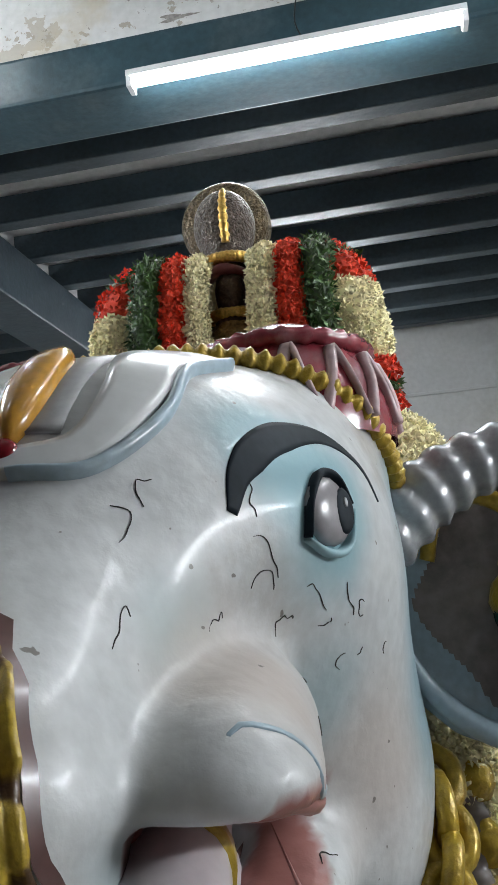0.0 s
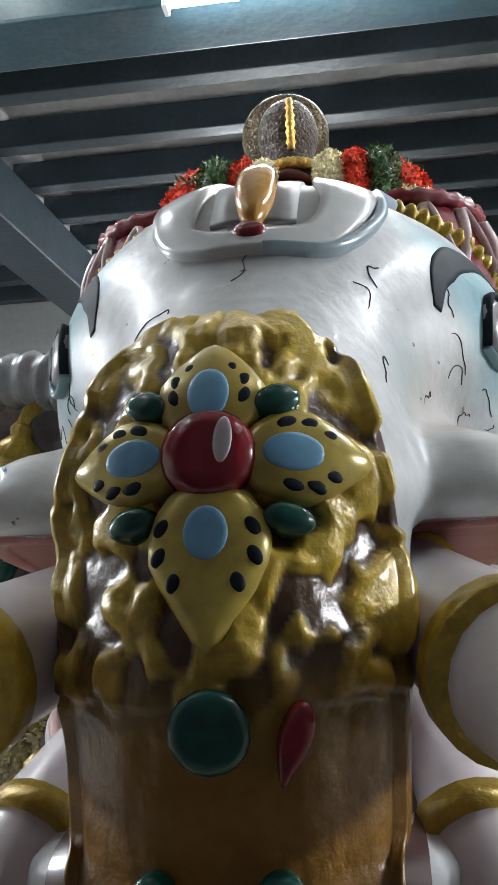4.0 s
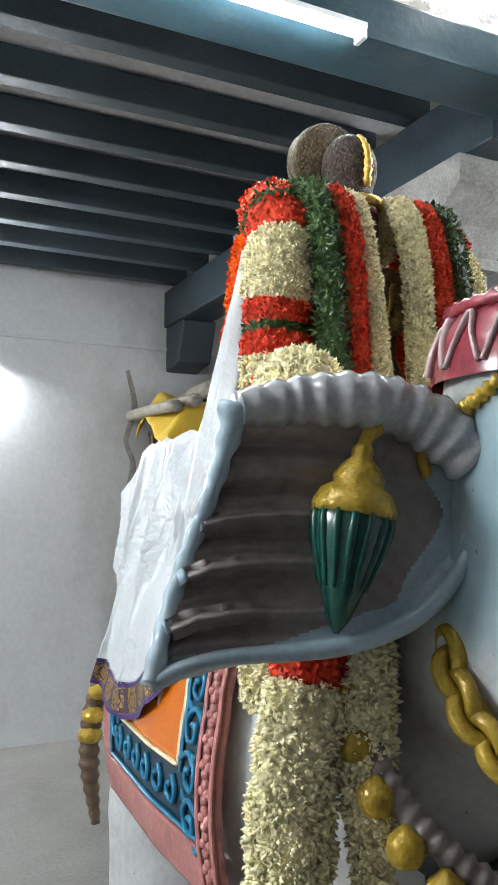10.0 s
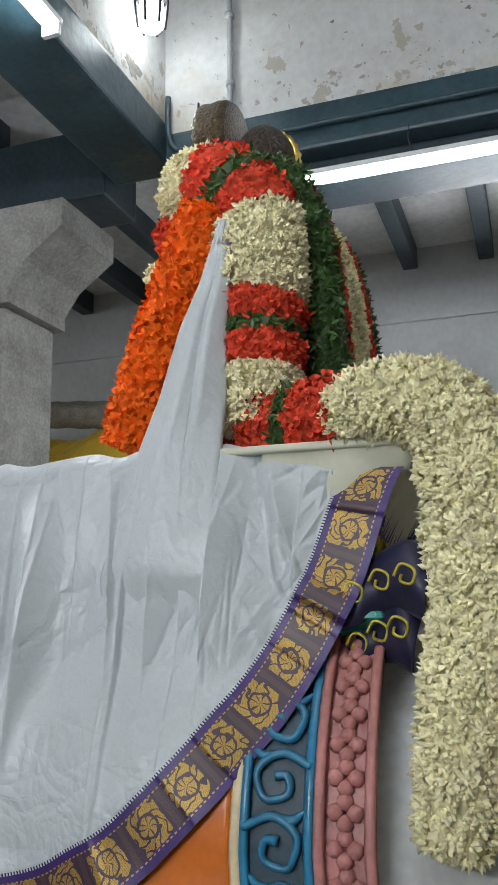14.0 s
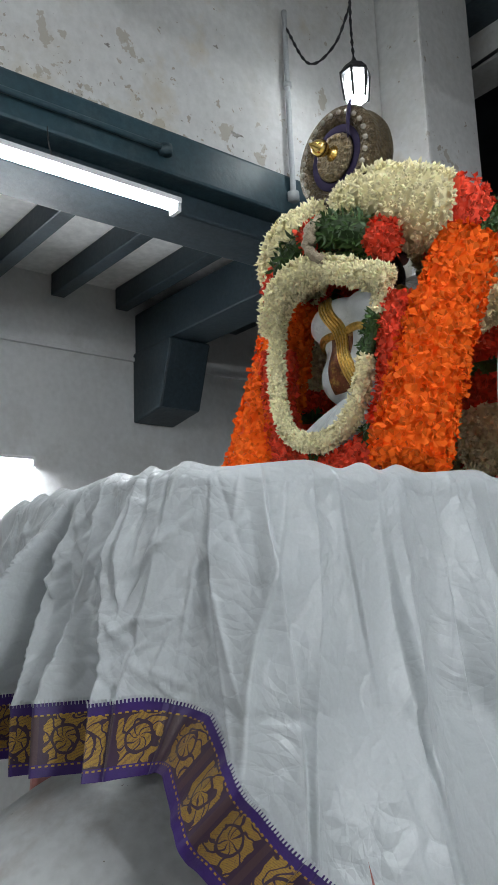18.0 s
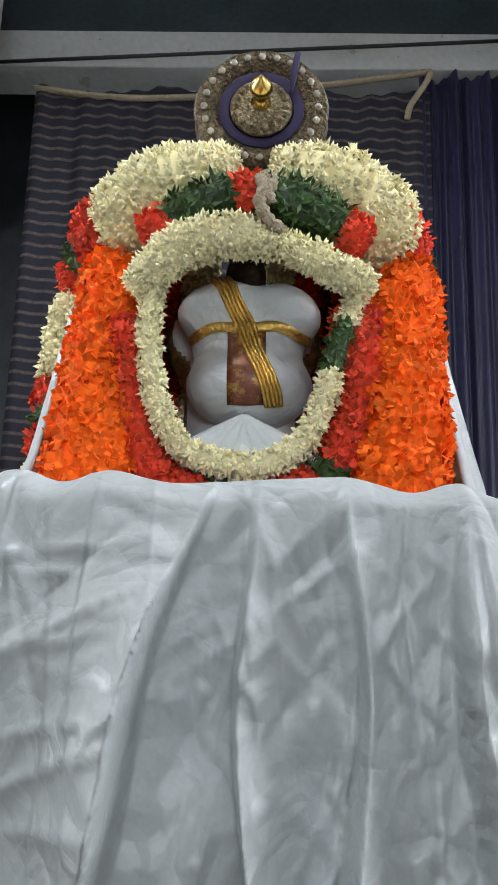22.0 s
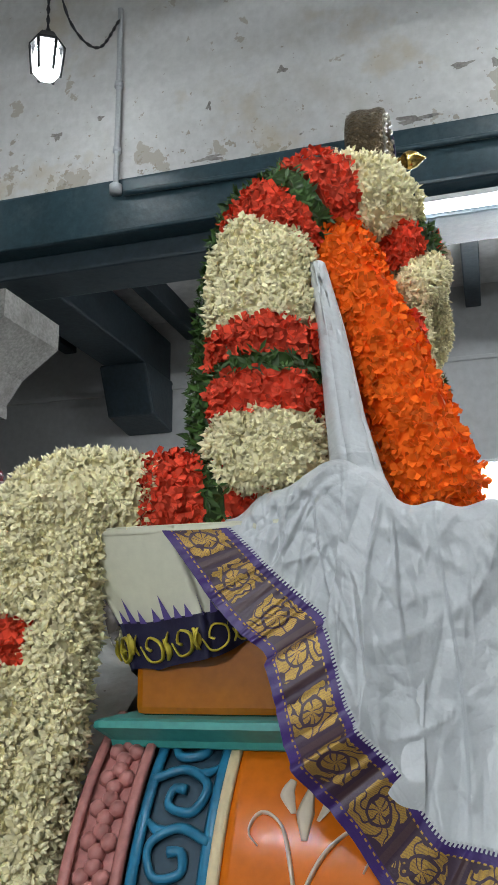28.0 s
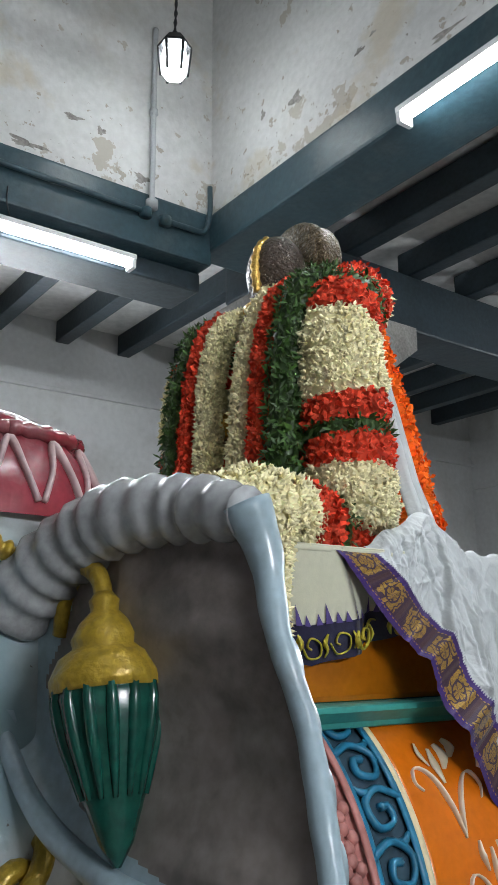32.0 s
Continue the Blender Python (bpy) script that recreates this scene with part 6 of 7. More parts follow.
slots = np.where(ic[:, 2] > 2.165, 0, np.where(ic[:, 2] > 2.03, 1, 2))
slots = np.where((ic[:, 1] > .0) & (ic[:, 2] < 2.05), 3, slots)
meshes = [(iv.tolist(), jf.tolist(), slots.tolist())]


def put_on(mesh, slot):
    meshes.append((mesh[0], mesh[1], [slot] * len(mesh[1])))


put_on(sweep([(.006, -.040, 2.326), (.007, -.062, 2.302), (.008, -.073, 2.26), (.008, -.068, 2.20)], (.006, .008, .010, .009), 8, 20, ripple=.25, ripples=7), 4)
for z, r, n in ((2.165, .052, 16), (2.05, .045, 14)):
    for k in range(n):
        a = math.pi + math.pi * (k + .5) / n
        put_on(moved(lathe([(.012, -.004), (.013, .004), (.007, .011)], 8), Matrix.Translation((.006 + r * math.cos(a), -.025 + r * math.sin(a), z)) @ pose(0, 0, 0, 90, 0, math.degrees(a) + 90)), 4)
put_on(sweep([(-.045, -.03, 2.135), (.0, -.085, 2.137), (.052, -.03, 2.135)], .012, 8, 18), 5)
for k, (x0, x1, z0, z1) in enumerate(((-.05, .06, 2.0, 1.86), (-.06, .05, 1.96, 1.80), (.07, -.05, 1.98, 1.84), (-.055, .06, 1.86, 1.76))):
    put_on(sweep([(x0, -.07, z0), ((x0 + x1) / 2, -.115 - .004 * k, (z0 + z1) / 2 - .03), (x1, -.08, z1)], .006, 8, 40, ripple=.35, ripples=14), 4)
put_on(moved(lathe([(.026, -.01), (.03, .0), (.022, .02), (.008, .028)], 12), Matrix.Translation((-.045, -.115, 1.925)) @ pose(0, 0, 0, 90)), 4)
# the clothed back: two white rolls, a gilt belt, a sash and a figured panel
back = Solid((-.14, 0, 1.70), (.14, .16, 2.10), .006)
back.egg((-.004, .045, 1.886), (.088, .062, .062), .01).egg((.038, .055, 1.995), (.062, .048, .040), .022, turn=(0, 12, 0)).egg((-.050, .06, 1.99), (.054, .046, .040), .018, turn=(0, -20, 0)).egg((.0, .035, 1.95), (.078, .055, .055), .024)
kv, kf = back.skin()
meshes.append((kv.tolist(), kf.tolist(), [3] * len(kf)))
put_on(back.strip([(.0, .11, 1.955), (-.001, .11, 1.90), (-.002, .11, 1.835)], .052, .002, 20, 6), 6)
put_on(back.strip([(.085, .06, 1.945), (.05, .10, 1.952), (-.004, .12, 1.955), (-.05, .10, 1.952), (-.09, .06, 1.945)], .014, .004, 30, 4, .002), 4)
for k in range(5):
    put_on(back.strip([(.052 - .006 * k, .09, 2.035), (.03 - .006 * k, .11, 1.99), (.002 - .006 * k, .12, 1.93), (-.022 - .006 * k, .11, 1.87), (-.030 - .006 * k, .10, 1.84)], .0045, .006, 40, 3, .002), 4)
for k in range(9):
    a = -1.1 + 2.2 * k / 8
    put_on(sweep([(.0, .09, 1.832), (.045 * math.sin(a), .105, 1.80), (.11 * math.sin(a), .115, 1.755)], (.006, .014, .022), 8, 14), 3)
verts, faces, sl = [], [], []
for v, f, k in meshes:
    off = len(verts)
    verts += [tuple(q) for q in v]
    faces += [tuple(i + off for i in q) for q in f]
    sl += list(k)
FIGURED = mat("maroon_gold_brocade", (0.16, 0.045, 0.02), 0.4, metal=0.3, vary=0.5, scale=60, fine=260, dirt=(0.55, 0.36, 0.08), dirt_amount=0.9, dirt_scale=70)
BEADED = mat("dark_beadwork", (0.075, 0.056, 0.044), 0.35, metal=0.4, vary=0.5, scale=110, fine=260, bump=1.0, bump_scale=150)
BROCADE = mat("gilt_brocade", (0.30, 0.19, 0.07), 0.35, metal=0.6, vary=0.5, scale=60, fine=220, bump=1.0, bump_scale=70, dirt=(0.10, 0.06, 0.03), dirt_amount=0.8, dirt_scale=45)
tagged(part("idol", (verts, faces, sl), [BEADED, BRONZE, BROCADE, CLOTH, GOLD, mat("maroon_band", (0.12, 0.02, 0.02), 0.5, vary=0.3), FIGURED]), "dark bronze idol in gilt brocade and beaded crown, white cloth behind", "statue")

# jewelled disc behind the crown
d = thing("crown_disc", "round jewelled disc in gilt and purple behind the crown", "ornament", (-.012, .045, 2.292))
part("drum", moved(lathe([(.090, -.01), (.097, .0), (.099, .012), (.096, .030), (.098, .044), (.094, .052), (.070, .054), (.066, .046), (.012, .046)], 48), pose(0, 0, 0, -90)), mat("gilt_zari", (0.10, 0.072, 0.038), 0.35, metal=0.6, vary=0.5, scale=80, fine=250, bump=1.0, bump_scale=170), d)
PURPLE = mat("purple_velvet", (0.014, 0.006, 0.045), 0.8, vary=0.2, sheen=0.03)
part("velvet_ring", moved(lathe([(.062, .0460), (.0618, .0472), (.0612, .0475), (.0478, .0475), (.0472, .0472), (.047, .0460)], 40), pose(0, 0, 0, -90)), PURPLE, d, "purple velvet ring")
part("medallion", moved(lathe([(.046, .0485), (.044, .053), (.03, .055), (.012, .056)], 24), pose(0, 0, 0, -90)), mat("silver_gilt_work", (0.30, 0.24, 0.15), 0.35, metal=0.6, vary=0.5, scale=90, fine=260, bump=1.0, bump_scale=200), d)
for k in range(24):
    a = 2 * math.pi * k / 24
    part("stud", moved(lathe([(.0055, .0), (.0055, .004), (.003, .007)], 8), pose(.082 * math.cos(a), .052, .082 * math.sin(a), -90)), mat("crystal_stud", (0.62, 0.58, 0.50), 0.12, metal=0.6) if k == 0 else bpy.data.materials["crystal_stud"], d)
for k in range(18):
    a = 2 * math.pi * k / 18
    part("petal_bead", moved(lathe([(.006, .0), (.006, .003), (.002, .007)], 7), pose(.036 * math.cos(a), .053, .036 * math.sin(a), -90)), bpy.data.materials["silver_gilt_work"], d)
part("finial", moved(lathe([(.014, .05), (.015, .056), (.008, .062), (.007, .070), (.013, .076), (.0165, .086), (.013, .098), (.004, .108), (.001, .114)], 20), pose(0, 0, .006, -90)), mat("polished_brass", (0.72, 0.50, 0.16), 0.2, metal=1.0, vary=0.1), d, "polished brass finial")
part("ribbon", sweep([(-.052, .056, .088), (-.047, .058, .055), (-.042, .056, .018)], (.004, .006, .002), 6, 10, flat=.4), PURPLE, d)

# ---------------------------------------------------------------- garlands
SHOULDER = [(.19, "white"), (.055, "red"), (.028, "green"), (.055, "red"), (.15, "white"), (.050, "red"), (.022, "green"), (.052, "red"), (.095, "white")]
garland("thick garland of white, red and green bands over the shoulder", [(-.035, .092, 2.165), (-.10, .086, 2.165), (-.165, .05, 2.14), (-.195, .0, 2.12), (-.205, -.055, 2.06), (-.210, -.065, 1.97), (-.218, -.06, 1.84), (-.222, -.06, 1.70)], (.050, .064, .070, .072, .074, .075, .074, .072), SHOULDER, 11, "shoulder garlands")
garland("thick garland of white, red and green bands over the shoulder", [(.02, .092, 2.165), (.09, .086, 2.165), (.16, .05, 2.14), (.205, .0, 2.12), (.226, -.055, 2.06), (.238, -.065, 1.96), (.248, -.06, 1.84), (.252, -.06, 1.70)], (.050, .064, .068, .070, .072, .074, .074, .072), SHOULDER, 12, "shoulder garlands")
garland("orange garland hanging behind the shoulder", [(-.225, .012, 2.065), (-.208, .096, 1.88), (-.192, .162, 1.69)], (.046, .052, .056), [(1, "orange")], 21, "orange garlands", gap=1.05)
garland("orange garland hanging behind the shoulder", [(.192, .030, 2.065), (.190, .100, 1.86), (.188, .157, 1.69)], (.046, .052, .056), [(1, "orange")], 22, "orange garlands", gap=1.05)
for sgn, strips in ((-1, ((.148, .140, "green", .031), (.092, .092, "red", .028), (.052, .030, "white", .023))), (1, ((.190, .195, "green", .028), (.138, .150, "red", .028), (.085, .080, "white", .027)))):
    for top, low, colour, r in strips:
        garland("narrow strip of %s garland before the idol" % {"green": "leafy", "red": "red", "white": "white"}[colour], [(sgn * top, -.03, 2.165), (sgn * top, -.10, 2.13), (sgn * top, -.135, 2.03), (sgn * (top + low) / 2, -.15, 1.9), (sgn * low, -.16, 1.70)], r, [(1, colour)], 141 + int(top * 300) * sgn, "garland strips", gap=.9)
garland("white jasmine roll tied across the idol's back", [(.145, .13, 1.995), (.10, .15, 2.035), (.04, .155, 2.06), (-.035, .15, 2.055)], (.022, .027, .027, .020), [(1, "white")], 51, gap=.85, size=.85)
garland("white jasmine roll tied across the idol's back", [(-.040, .155, 2.050), (-.10, .155, 2.022), (-.158, .140, 1.995)], (.017, .020, .020), [(1, "white")], 52, gap=.85, size=.85)
garland("white jasmine loop round the idol's back", [(.122, .135, 2.0), (.124, .14, 1.92), (.108, .15, 1.835), (.072, .155, 1.775), (0, .16, 1.752), (-.066, .155, 1.775), (-.100, .15, 1.84), (-.118, .145, 1.91), (-.145, .135, 1.985)], .0125, [(.70, "white"), (.10, "green"), (.06, "white")], 53, gap=.8, size=.8)
garland("red garland behind the jasmine loop", [(.15, .11, 1.95), (.145, .12, 1.82), (.10, .125, 1.735), (0, .13, 1.70), (-.10, .125, 1.735), (-.145, .12, 1.82), (-.145, .11, 1.97)], .030, [(.9, "red"), (.1, "green"), (.4, "red"), (.1, "green"), (.7, "red")], 54)
garland("green leafy band with red flowers behind the crown", [(.135, .115, 2.075), (.06, .135, 2.11), (-.02, .14, 2.125), (-.09, .135, 2.10), (-.15, .115, 2.07)], .030, [(.2, "red"), (.5, "green"), (.2, "red"), (.6, "green"), (.2, "red")], 55)
knot = thing("rope_knot", "jute rope knot tying the garlands", "rope")
part("knot", joined(sweep([(-.02, .15, 2.15), (-.03, .175, 2.125), (-.015, .18, 2.10), (-.025, .175, 2.075), (-.045, .17, 2.06)], .009, 8, 30, ripple=.2, ripples=9), sweep([(-.012, .155, 2.145), (-.02, .18, 2.12), (-.03, .178, 2.095)], .008, 8, 20, ripple=.2, ripples=6))[:2], ROPE, knot)

# front garland over the elephant's neck
for sgn in (-1, 1):
    garland("red and green garland joint at the seat", [(sgn * .225, -.07, 1.70), (sgn * .255, -.14, 1.69), (sgn * .285, -.215, 1.69)], (.060, .062, .058), [(.05, "red"), (.02, "green"), (.06, "red")], 61 + sgn, "neck garlands")
    garland("thick white jasmine garland bent over the neck", [(sgn * .285, -.205, 1.69), (sgn * .31, -.29, 1.70), (sgn * .315, -.36, 1.67), (sgn * .325, -.385, 1.56), (sgn * .35, -.385, 1.40)] + ([(-.378, -.36, 1.26), (-.39, -.34, 1.16)] if sgn < 0 else [(.385, -.41, 1.20), (.40, -.42, .82)]), (.050, .055, .060, .062, .060, .056, .040 if sgn < 0 else .05),
            ([(1, "white")] if sgn < 0 else [(.30, "white"), (.06, "red"), (.66, "white")]), 71 + sgn, "neck garlands", size=1.12)
    garland("thin white jasmine strand hanging beside the neck", ([(-.30, -.40, 1.67), (-.30, -.47, 1.50), (-.325, -.52, 1.28), (-.335, -.54, 1.12), (-.335, -.55, .95)] if sgn < 0 else [(.30, -.27, 1.68), (.315, -.305, 1.60), (.335, -.32, 1.40), (.365, -.335, 1.20), (.38, -.34, .95)]), (.040, .042, .042, .036, .022), [(1, "white")], 81 + sgn, "neck garlands", size=1.2)
    if sgn < 0:
        garland("thick jasmine garland with a red band hanging before the neck", [(-.30, -.36, 1.66), (-.325, -.43, 1.56), (-.36, -.475, 1.38), (-.40, -.49, 1.22), (-.43, -.49, 1.05), (-.44, -.49, .85)], (.05, .055, .056, .056, .055, .05), [(.46, "white"), (.10, "red"), (.44, "white")], 95, "neck garlands", size=1.2)
    if sgn > 0:
        garland("white jasmine strand laid forward over the neck", [(.29, -.33, 1.67), (.30, -.42, 1.62), (.31, -.465, 1.50), (.325, -.48, 1.35), (.34, -.49, 1.05)], (.045, .05, .05, .05, .045), [(1, "white")], 91, "neck garlands", size=1.12)

# cream cloth with a navy border round the front of the seat
cream = thing("cream_cloth", "cream silk cloth with a navy and gold border", "cloth")


def cream_path(u):
    p = bent([(.335, -.02, 0), (.335, -.20, 0), (.330, -.29, 0), (.28, -.315, 0), (0, -.318, 0), (-.26, -.325, 0), (-.315, -.315, 0), (-.318, -.24, 0), (-.318, -.1, 0)], 200)
    i = np.clip((u * 199).astype(int), 0, 199)
    return p[i, 0], p[i, 1]


def cream_sheet(v0, v1, dip):
    def f(u, v):
        x, y = cream_path(u)
        w = v0 + (v1 - v0) * v
        k = 1 - .22 * np.clip(w, 0, 1) - .08 * np.clip(w - 1, 0, 1)
        pl = .010 * np.sin(u * 46 + 2 * np.sin(u * 13)) * np.clip(w, 0, 1.2)
        return x * (1 - .06 * np.clip(w, 0, 2)) + np.sign(x) * pl, y * k + pl * .4, 1.650 - .125 * w - .012 * np.sin(u * 21) * w + .045 * w * np.clip((y + .25) / .15, 0, 1)
    return grid(f, 200, 18)


part("sheet", cream_sheet(0, 1, 0), CREAM, cream)
part("top", box((-.325, -.31, 1.640), (.335, -.02, 1.652), .004), CREAM, cream)
band = part("border", cream_sheet(1, 1.5, 0), NAVY, cream, "navy border with gold paisleys")
MOTIF = mat("yellow_gold_thread", (0.55, 0.45, 0.05), 0.4, metal=0.3, vary=0.3, scale=60)
for k in range(22):
    u = (k + .5) / 22
    f0 = cream_sheet(1, 1.5, 0)[0]
    i = min(199, int(u * 199)) * 18
    top_, mid, low_ = (np.array(f0[i + j]) for j in (1, 9, 16))
    nxt = np.array(f0[min(i + 36, 199 * 18) + 9])
    a = nxt - mid
    a /= np.linalg.norm(a)
    d = low_ - top_
    d /= np.linalg.norm(d)
    n = np.cross(a, d)
    n *= 1 if n @ (mid * np.array((1, 1, 0))) > 0 else -1
    n /= np.linalg.norm(n)
    curl_ = [tuple(mid + n * .004 + (a * math.cos(w) + d * math.sin(w)) * r) for w, r in ((0, .017), (1.2, .018), (2.4, .017), (3.6, .016), (4.8, .013), (6.2, .008), (7.4, .004))]
    part("gold_motif", sweep(curl_, (.002, .003, .0032, .003, .003, .0025, .0035), 6, 30, flat=.5), MOTIF, band, smooth=True)
    for j in (-1, 1):
        part("gold_leaf", sweep([tuple(mid + n * .004 + a * (j * .021) + d * .012), tuple(mid + n * .005 + a * (j * .026)), tuple(mid + n * .004 + a * (j * .020) - d * .014)], (.002, .005, .002), 6, 8, flat=.5), MOTIF, band)
# lilac temple points woven above the navy border
tips_v, tips_f = [], []
f0 = cream_sheet(.60, 1.02, 0)[0]
for k in range(60):
    i = int((k + .5) / 60 * 198)
    h_ = (5, 11, 14)[k % 3] if k % 3 else 4
    p0, p1, p2 = (np.array(f0[q]) for q in (i * 18 + 17, (i + 1) * 18 + 17, i * 18 + (17 - (11 if k % 3 == 1 else 6))))
    n = np.array((p0[0], p0[1], 0)) / np.linalg.norm(p0[:2]) * .0025
    a = p1 - p0
    n0 = len(tips_v)
    tips_v += [tuple(p0 + n - a * 1.1), tuple(p0 + n + a * 1.1), tuple(p2 + n)]
    tips_f.append((n0, n0 + 1, n0 + 2))
part("woven_points", (tips_v, tips_f), mat("lilac_thread", (0.10, 0.07, 0.26), 0.5, vary=0.2), cream, "lilac temple points", smooth=False)["kind"] = "stuff"
# loose navy end of the cloth hanging by the seat's western front corner
loose = thing("navy_cloth", "navy silk cloth end with gold figures, bunched at the seat corner", "cloth")
for z0, z1, x0, y0, y1, dx in ((1.50, 1.41, -.318, -.335, -.19, .015), (1.435, 1.345, -.305, -.315, -.20, .012)):
    def bunch(u, v, z0=z0, z1=z1, x0=x0, y0=y0, y1=y1, dx=dx):
        y = y0 + (y1 - y0) * u
        return x0 - dx * np.sin(u * 7 + v * 2) - .03 * np.sin(v * 2.6) + .05 * np.clip((u - .6) / .4, 0, 1), y + .02 * v, z0 + (z1 - z0) * v + .012 * np.sin(u * 6)
    flap_ = part("fold", grid(bunch, 40, 20, .004), NAVY, loose)
    for k in range(3):
        u, v = .2 + .25 * k, .5
        q = np.array([float(np.asarray(c)) for c in bunch(np.array(u), np.array(v))]) + np.array((-.005, 0, 0))
        part("gold_figure", sweep([tuple(q + np.array((0, .014 * math.cos(w), .014 * math.sin(w))) * s_) for w, s_ in ((0, 1), (1.3, 1.1), (2.6, 1), (4, .9), (5.4, .6), (6.8, .3))], .004, 6, 24, flat=.5), MOTIF, flap_)
# ---------------------------------------------------------------- white cloth over the seat


def border_material():
    """Purple silk with woven gold panels, by the cloth's own measure along (u) and across (v) the border."""
    m = mat("purple_gold_border", (0.040, 0.012, 0.140), 0.42, vary=0.15, sheen=0.15, bump=0.08, bump_scale=400)
    nt = m.node_tree
    nodes, links = nt.nodes, nt.links
    p = nodes["Principled BSDF"]
    plain = p.inputs["Base Color"].links[0].from_socket
    uv = nodes.new("ShaderNodeUVMap")
    sep = nodes.new("ShaderNodeSeparateXYZ")
    links.new(uv.outputs[0], sep.inputs[0])

    def op(kind, a, b=None, c=None):
        n = nodes.new("ShaderNodeMath")
        n.operation = kind
        for i, q in enumerate((a, b, c)):
            if q is None:
                continue
            if isinstance(q, (int, float)):
                n.inputs[i].default_value = q
            else:
                links.new(q, n.inputs[i])
        return n.outputs[0]
    u, v = sep.outputs[0], sep.outputs[1]
    inner = op("MULTIPLY", op("GREATER_THAN", v, 0.17), op("LESS_THAN", v, 0.83))
    cell = op("FRACT", op("MULTIPLY", u, 15.0))                       # panels of 67 mm
    panel = op("MULTIPLY", op("GREATER_THAN", cell, 0.07), op("LESS_THAN", cell, 0.80))
    wob = nodes.new("ShaderNodeTexNoise")
    wob.inputs["Scale"].default_value = 46
    wob.inputs["Detail"].default_value = 1
    squash = nodes.new("ShaderNodeMapping")
    squash.inputs["Scale"].default_value = (1, .078, 1)
    links.new(uv.outputs[0], squash.inputs[0])
    links.new(squash.outputs[0], wob.inputs["Vector"])
    x = op("MULTIPLY", op("SUBTRACT", cell, 0.435), 0.86)
    y = op("SUBTRACT", v, 0.5)
    r = op("SQRT", op("ADD", op("MULTIPLY", x, x), op("MULTIPLY", y, y)))
    turn = op("ADD", op("ARCTAN2", y, x), op("MULTIPLY", wob.outputs["Fac"], 3.2))
    petal = op("MULTIPLY_ADD", op("SINE", op("MULTIPLY", turn, 4.0)), -0.06, 0.36)
    swirl = op("GREATER_THAN", op("ABSOLUTE", op("SINE", op("MULTIPLY_ADD", turn, 3.5, op("MULTIPLY", r, 11.0)))), 0.34)
    ring = op("GREATER_THAN", op("ABSOLUTE", op("SUBTRACT", r, op("MULTIPLY_ADD", wob.outputs["Fac"], 0.16, 0.10))), 0.022)
    curls = op("MULTIPLY", swirl, ring)
    blob = op("MULTIPLY", op("LESS_THAN", r, petal), curls)
    thread = op("GREATER_THAN", op("SINE", op("MULTIPLY", op("ADD", u, op("MULTIPLY", v, .03)), 5200)), -0.7)
    motif = op("MULTIPLY", op("MULTIPLY", inner, panel), op("MULTIPLY", blob, thread))
    gap = op("MULTIPLY", inner, op("GREATER_THAN", cell, 0.88))
    line = op("MULTIPLY", op("GREATER_THAN", op("SINE", op("MULTIPLY", u, 900)), 0.0), op("ADD", op("LESS_THAN", op("ABSOLUTE", op("SUBTRACT", v, .17)), .012), op("LESS_THAN", op("ABSOLUTE", op("SUBTRACT", v, .86)), .012)))
    brown = nodes.new("ShaderNodeMix")
    brown.data_type = "RGBA"
    links.new(op("MULTIPLY", inner, 0.85), brown.inputs["Factor"])
    links.new(plain, brown.inputs["A"])
    brown.inputs["B"].default_value = (0.042, 0.018, 0.022, 1)
    gold = nodes.new("ShaderNodeMix")
    gold.data_type = "RGBA"
    total = op("MINIMUM", op("ADD", op("ADD", motif, op("MULTIPLY", gap, 0.06)), line), 1.0)
    links.new(total, gold.inputs["Factor"])
    links.new(brown.outputs["Result"], gold.inputs["A"])
    gold.inputs["B"].default_value = (0.48, 0.29, 0.045, 1)
    links.new(gold.outputs["Result"], p.inputs["Base Color"])
    links.new(op("MULTIPLY", total, 0.4), p.inputs["Metallic"])
    return m


def crease(m, amount):
    """Sharp creases of stiff silk, as relief."""
    nt = m.node_tree
    nodes, links = nt.nodes, nt.links
    p = nodes["Principled BSDF"]
    tex = nodes.new("ShaderNodeTexCoord")
    warp = nodes.new("ShaderNodeTexNoise")
    warp.inputs["Scale"].default_value = 5
    links.new(tex.outputs["Object"], warp.inputs["Vector"])
    mixv = nodes.new("ShaderNodeVectorMath")
    mixv.operation = "MULTIPLY_ADD"
    links.new(warp.outputs["Color"], mixv.inputs[0])
    mixv.inputs[1].default_value = (.16, .16, .16)
    links.new(tex.outputs["Object"], mixv.inputs[2])
    prev = None
    for scale, dist in ((9, .010), (21, .005), (55, .0018)):
        vor = nodes.new("ShaderNodeTexVoronoi")
        vor.feature = "DISTANCE_TO_EDGE"
        vor.inputs["Scale"].default_value = scale
        links.new(mixv.outputs[0], vor.inputs["Vector"])
        bmp = nodes.new("ShaderNodeBump")
        bmp.inputs["Strength"].default_value = amount
        bmp.inputs["Distance"].default_value = dist
        links.new(vor.outputs["Distance"], bmp.inputs["Height"])
        if prev:
            links.new(prev.outputs["Normal"], bmp.inputs["Normal"])
        prev = bmp
    links.new(prev.outputs["Normal"], p.inputs["Normal"])


crease(CLOTH, .8)
BORDER = border_material()


def with_uv(ob, uvs):
    layer = ob.data.uv_layers.new(name="uv")
    idx = np.empty(len(ob.data.loops), np.int32)
    ob.data.loops.foreach_get("vertex_index", idx)
    layer.data.foreach_set("uv", np.asarray(uvs, np.float32)[idx].ravel())
    return ob


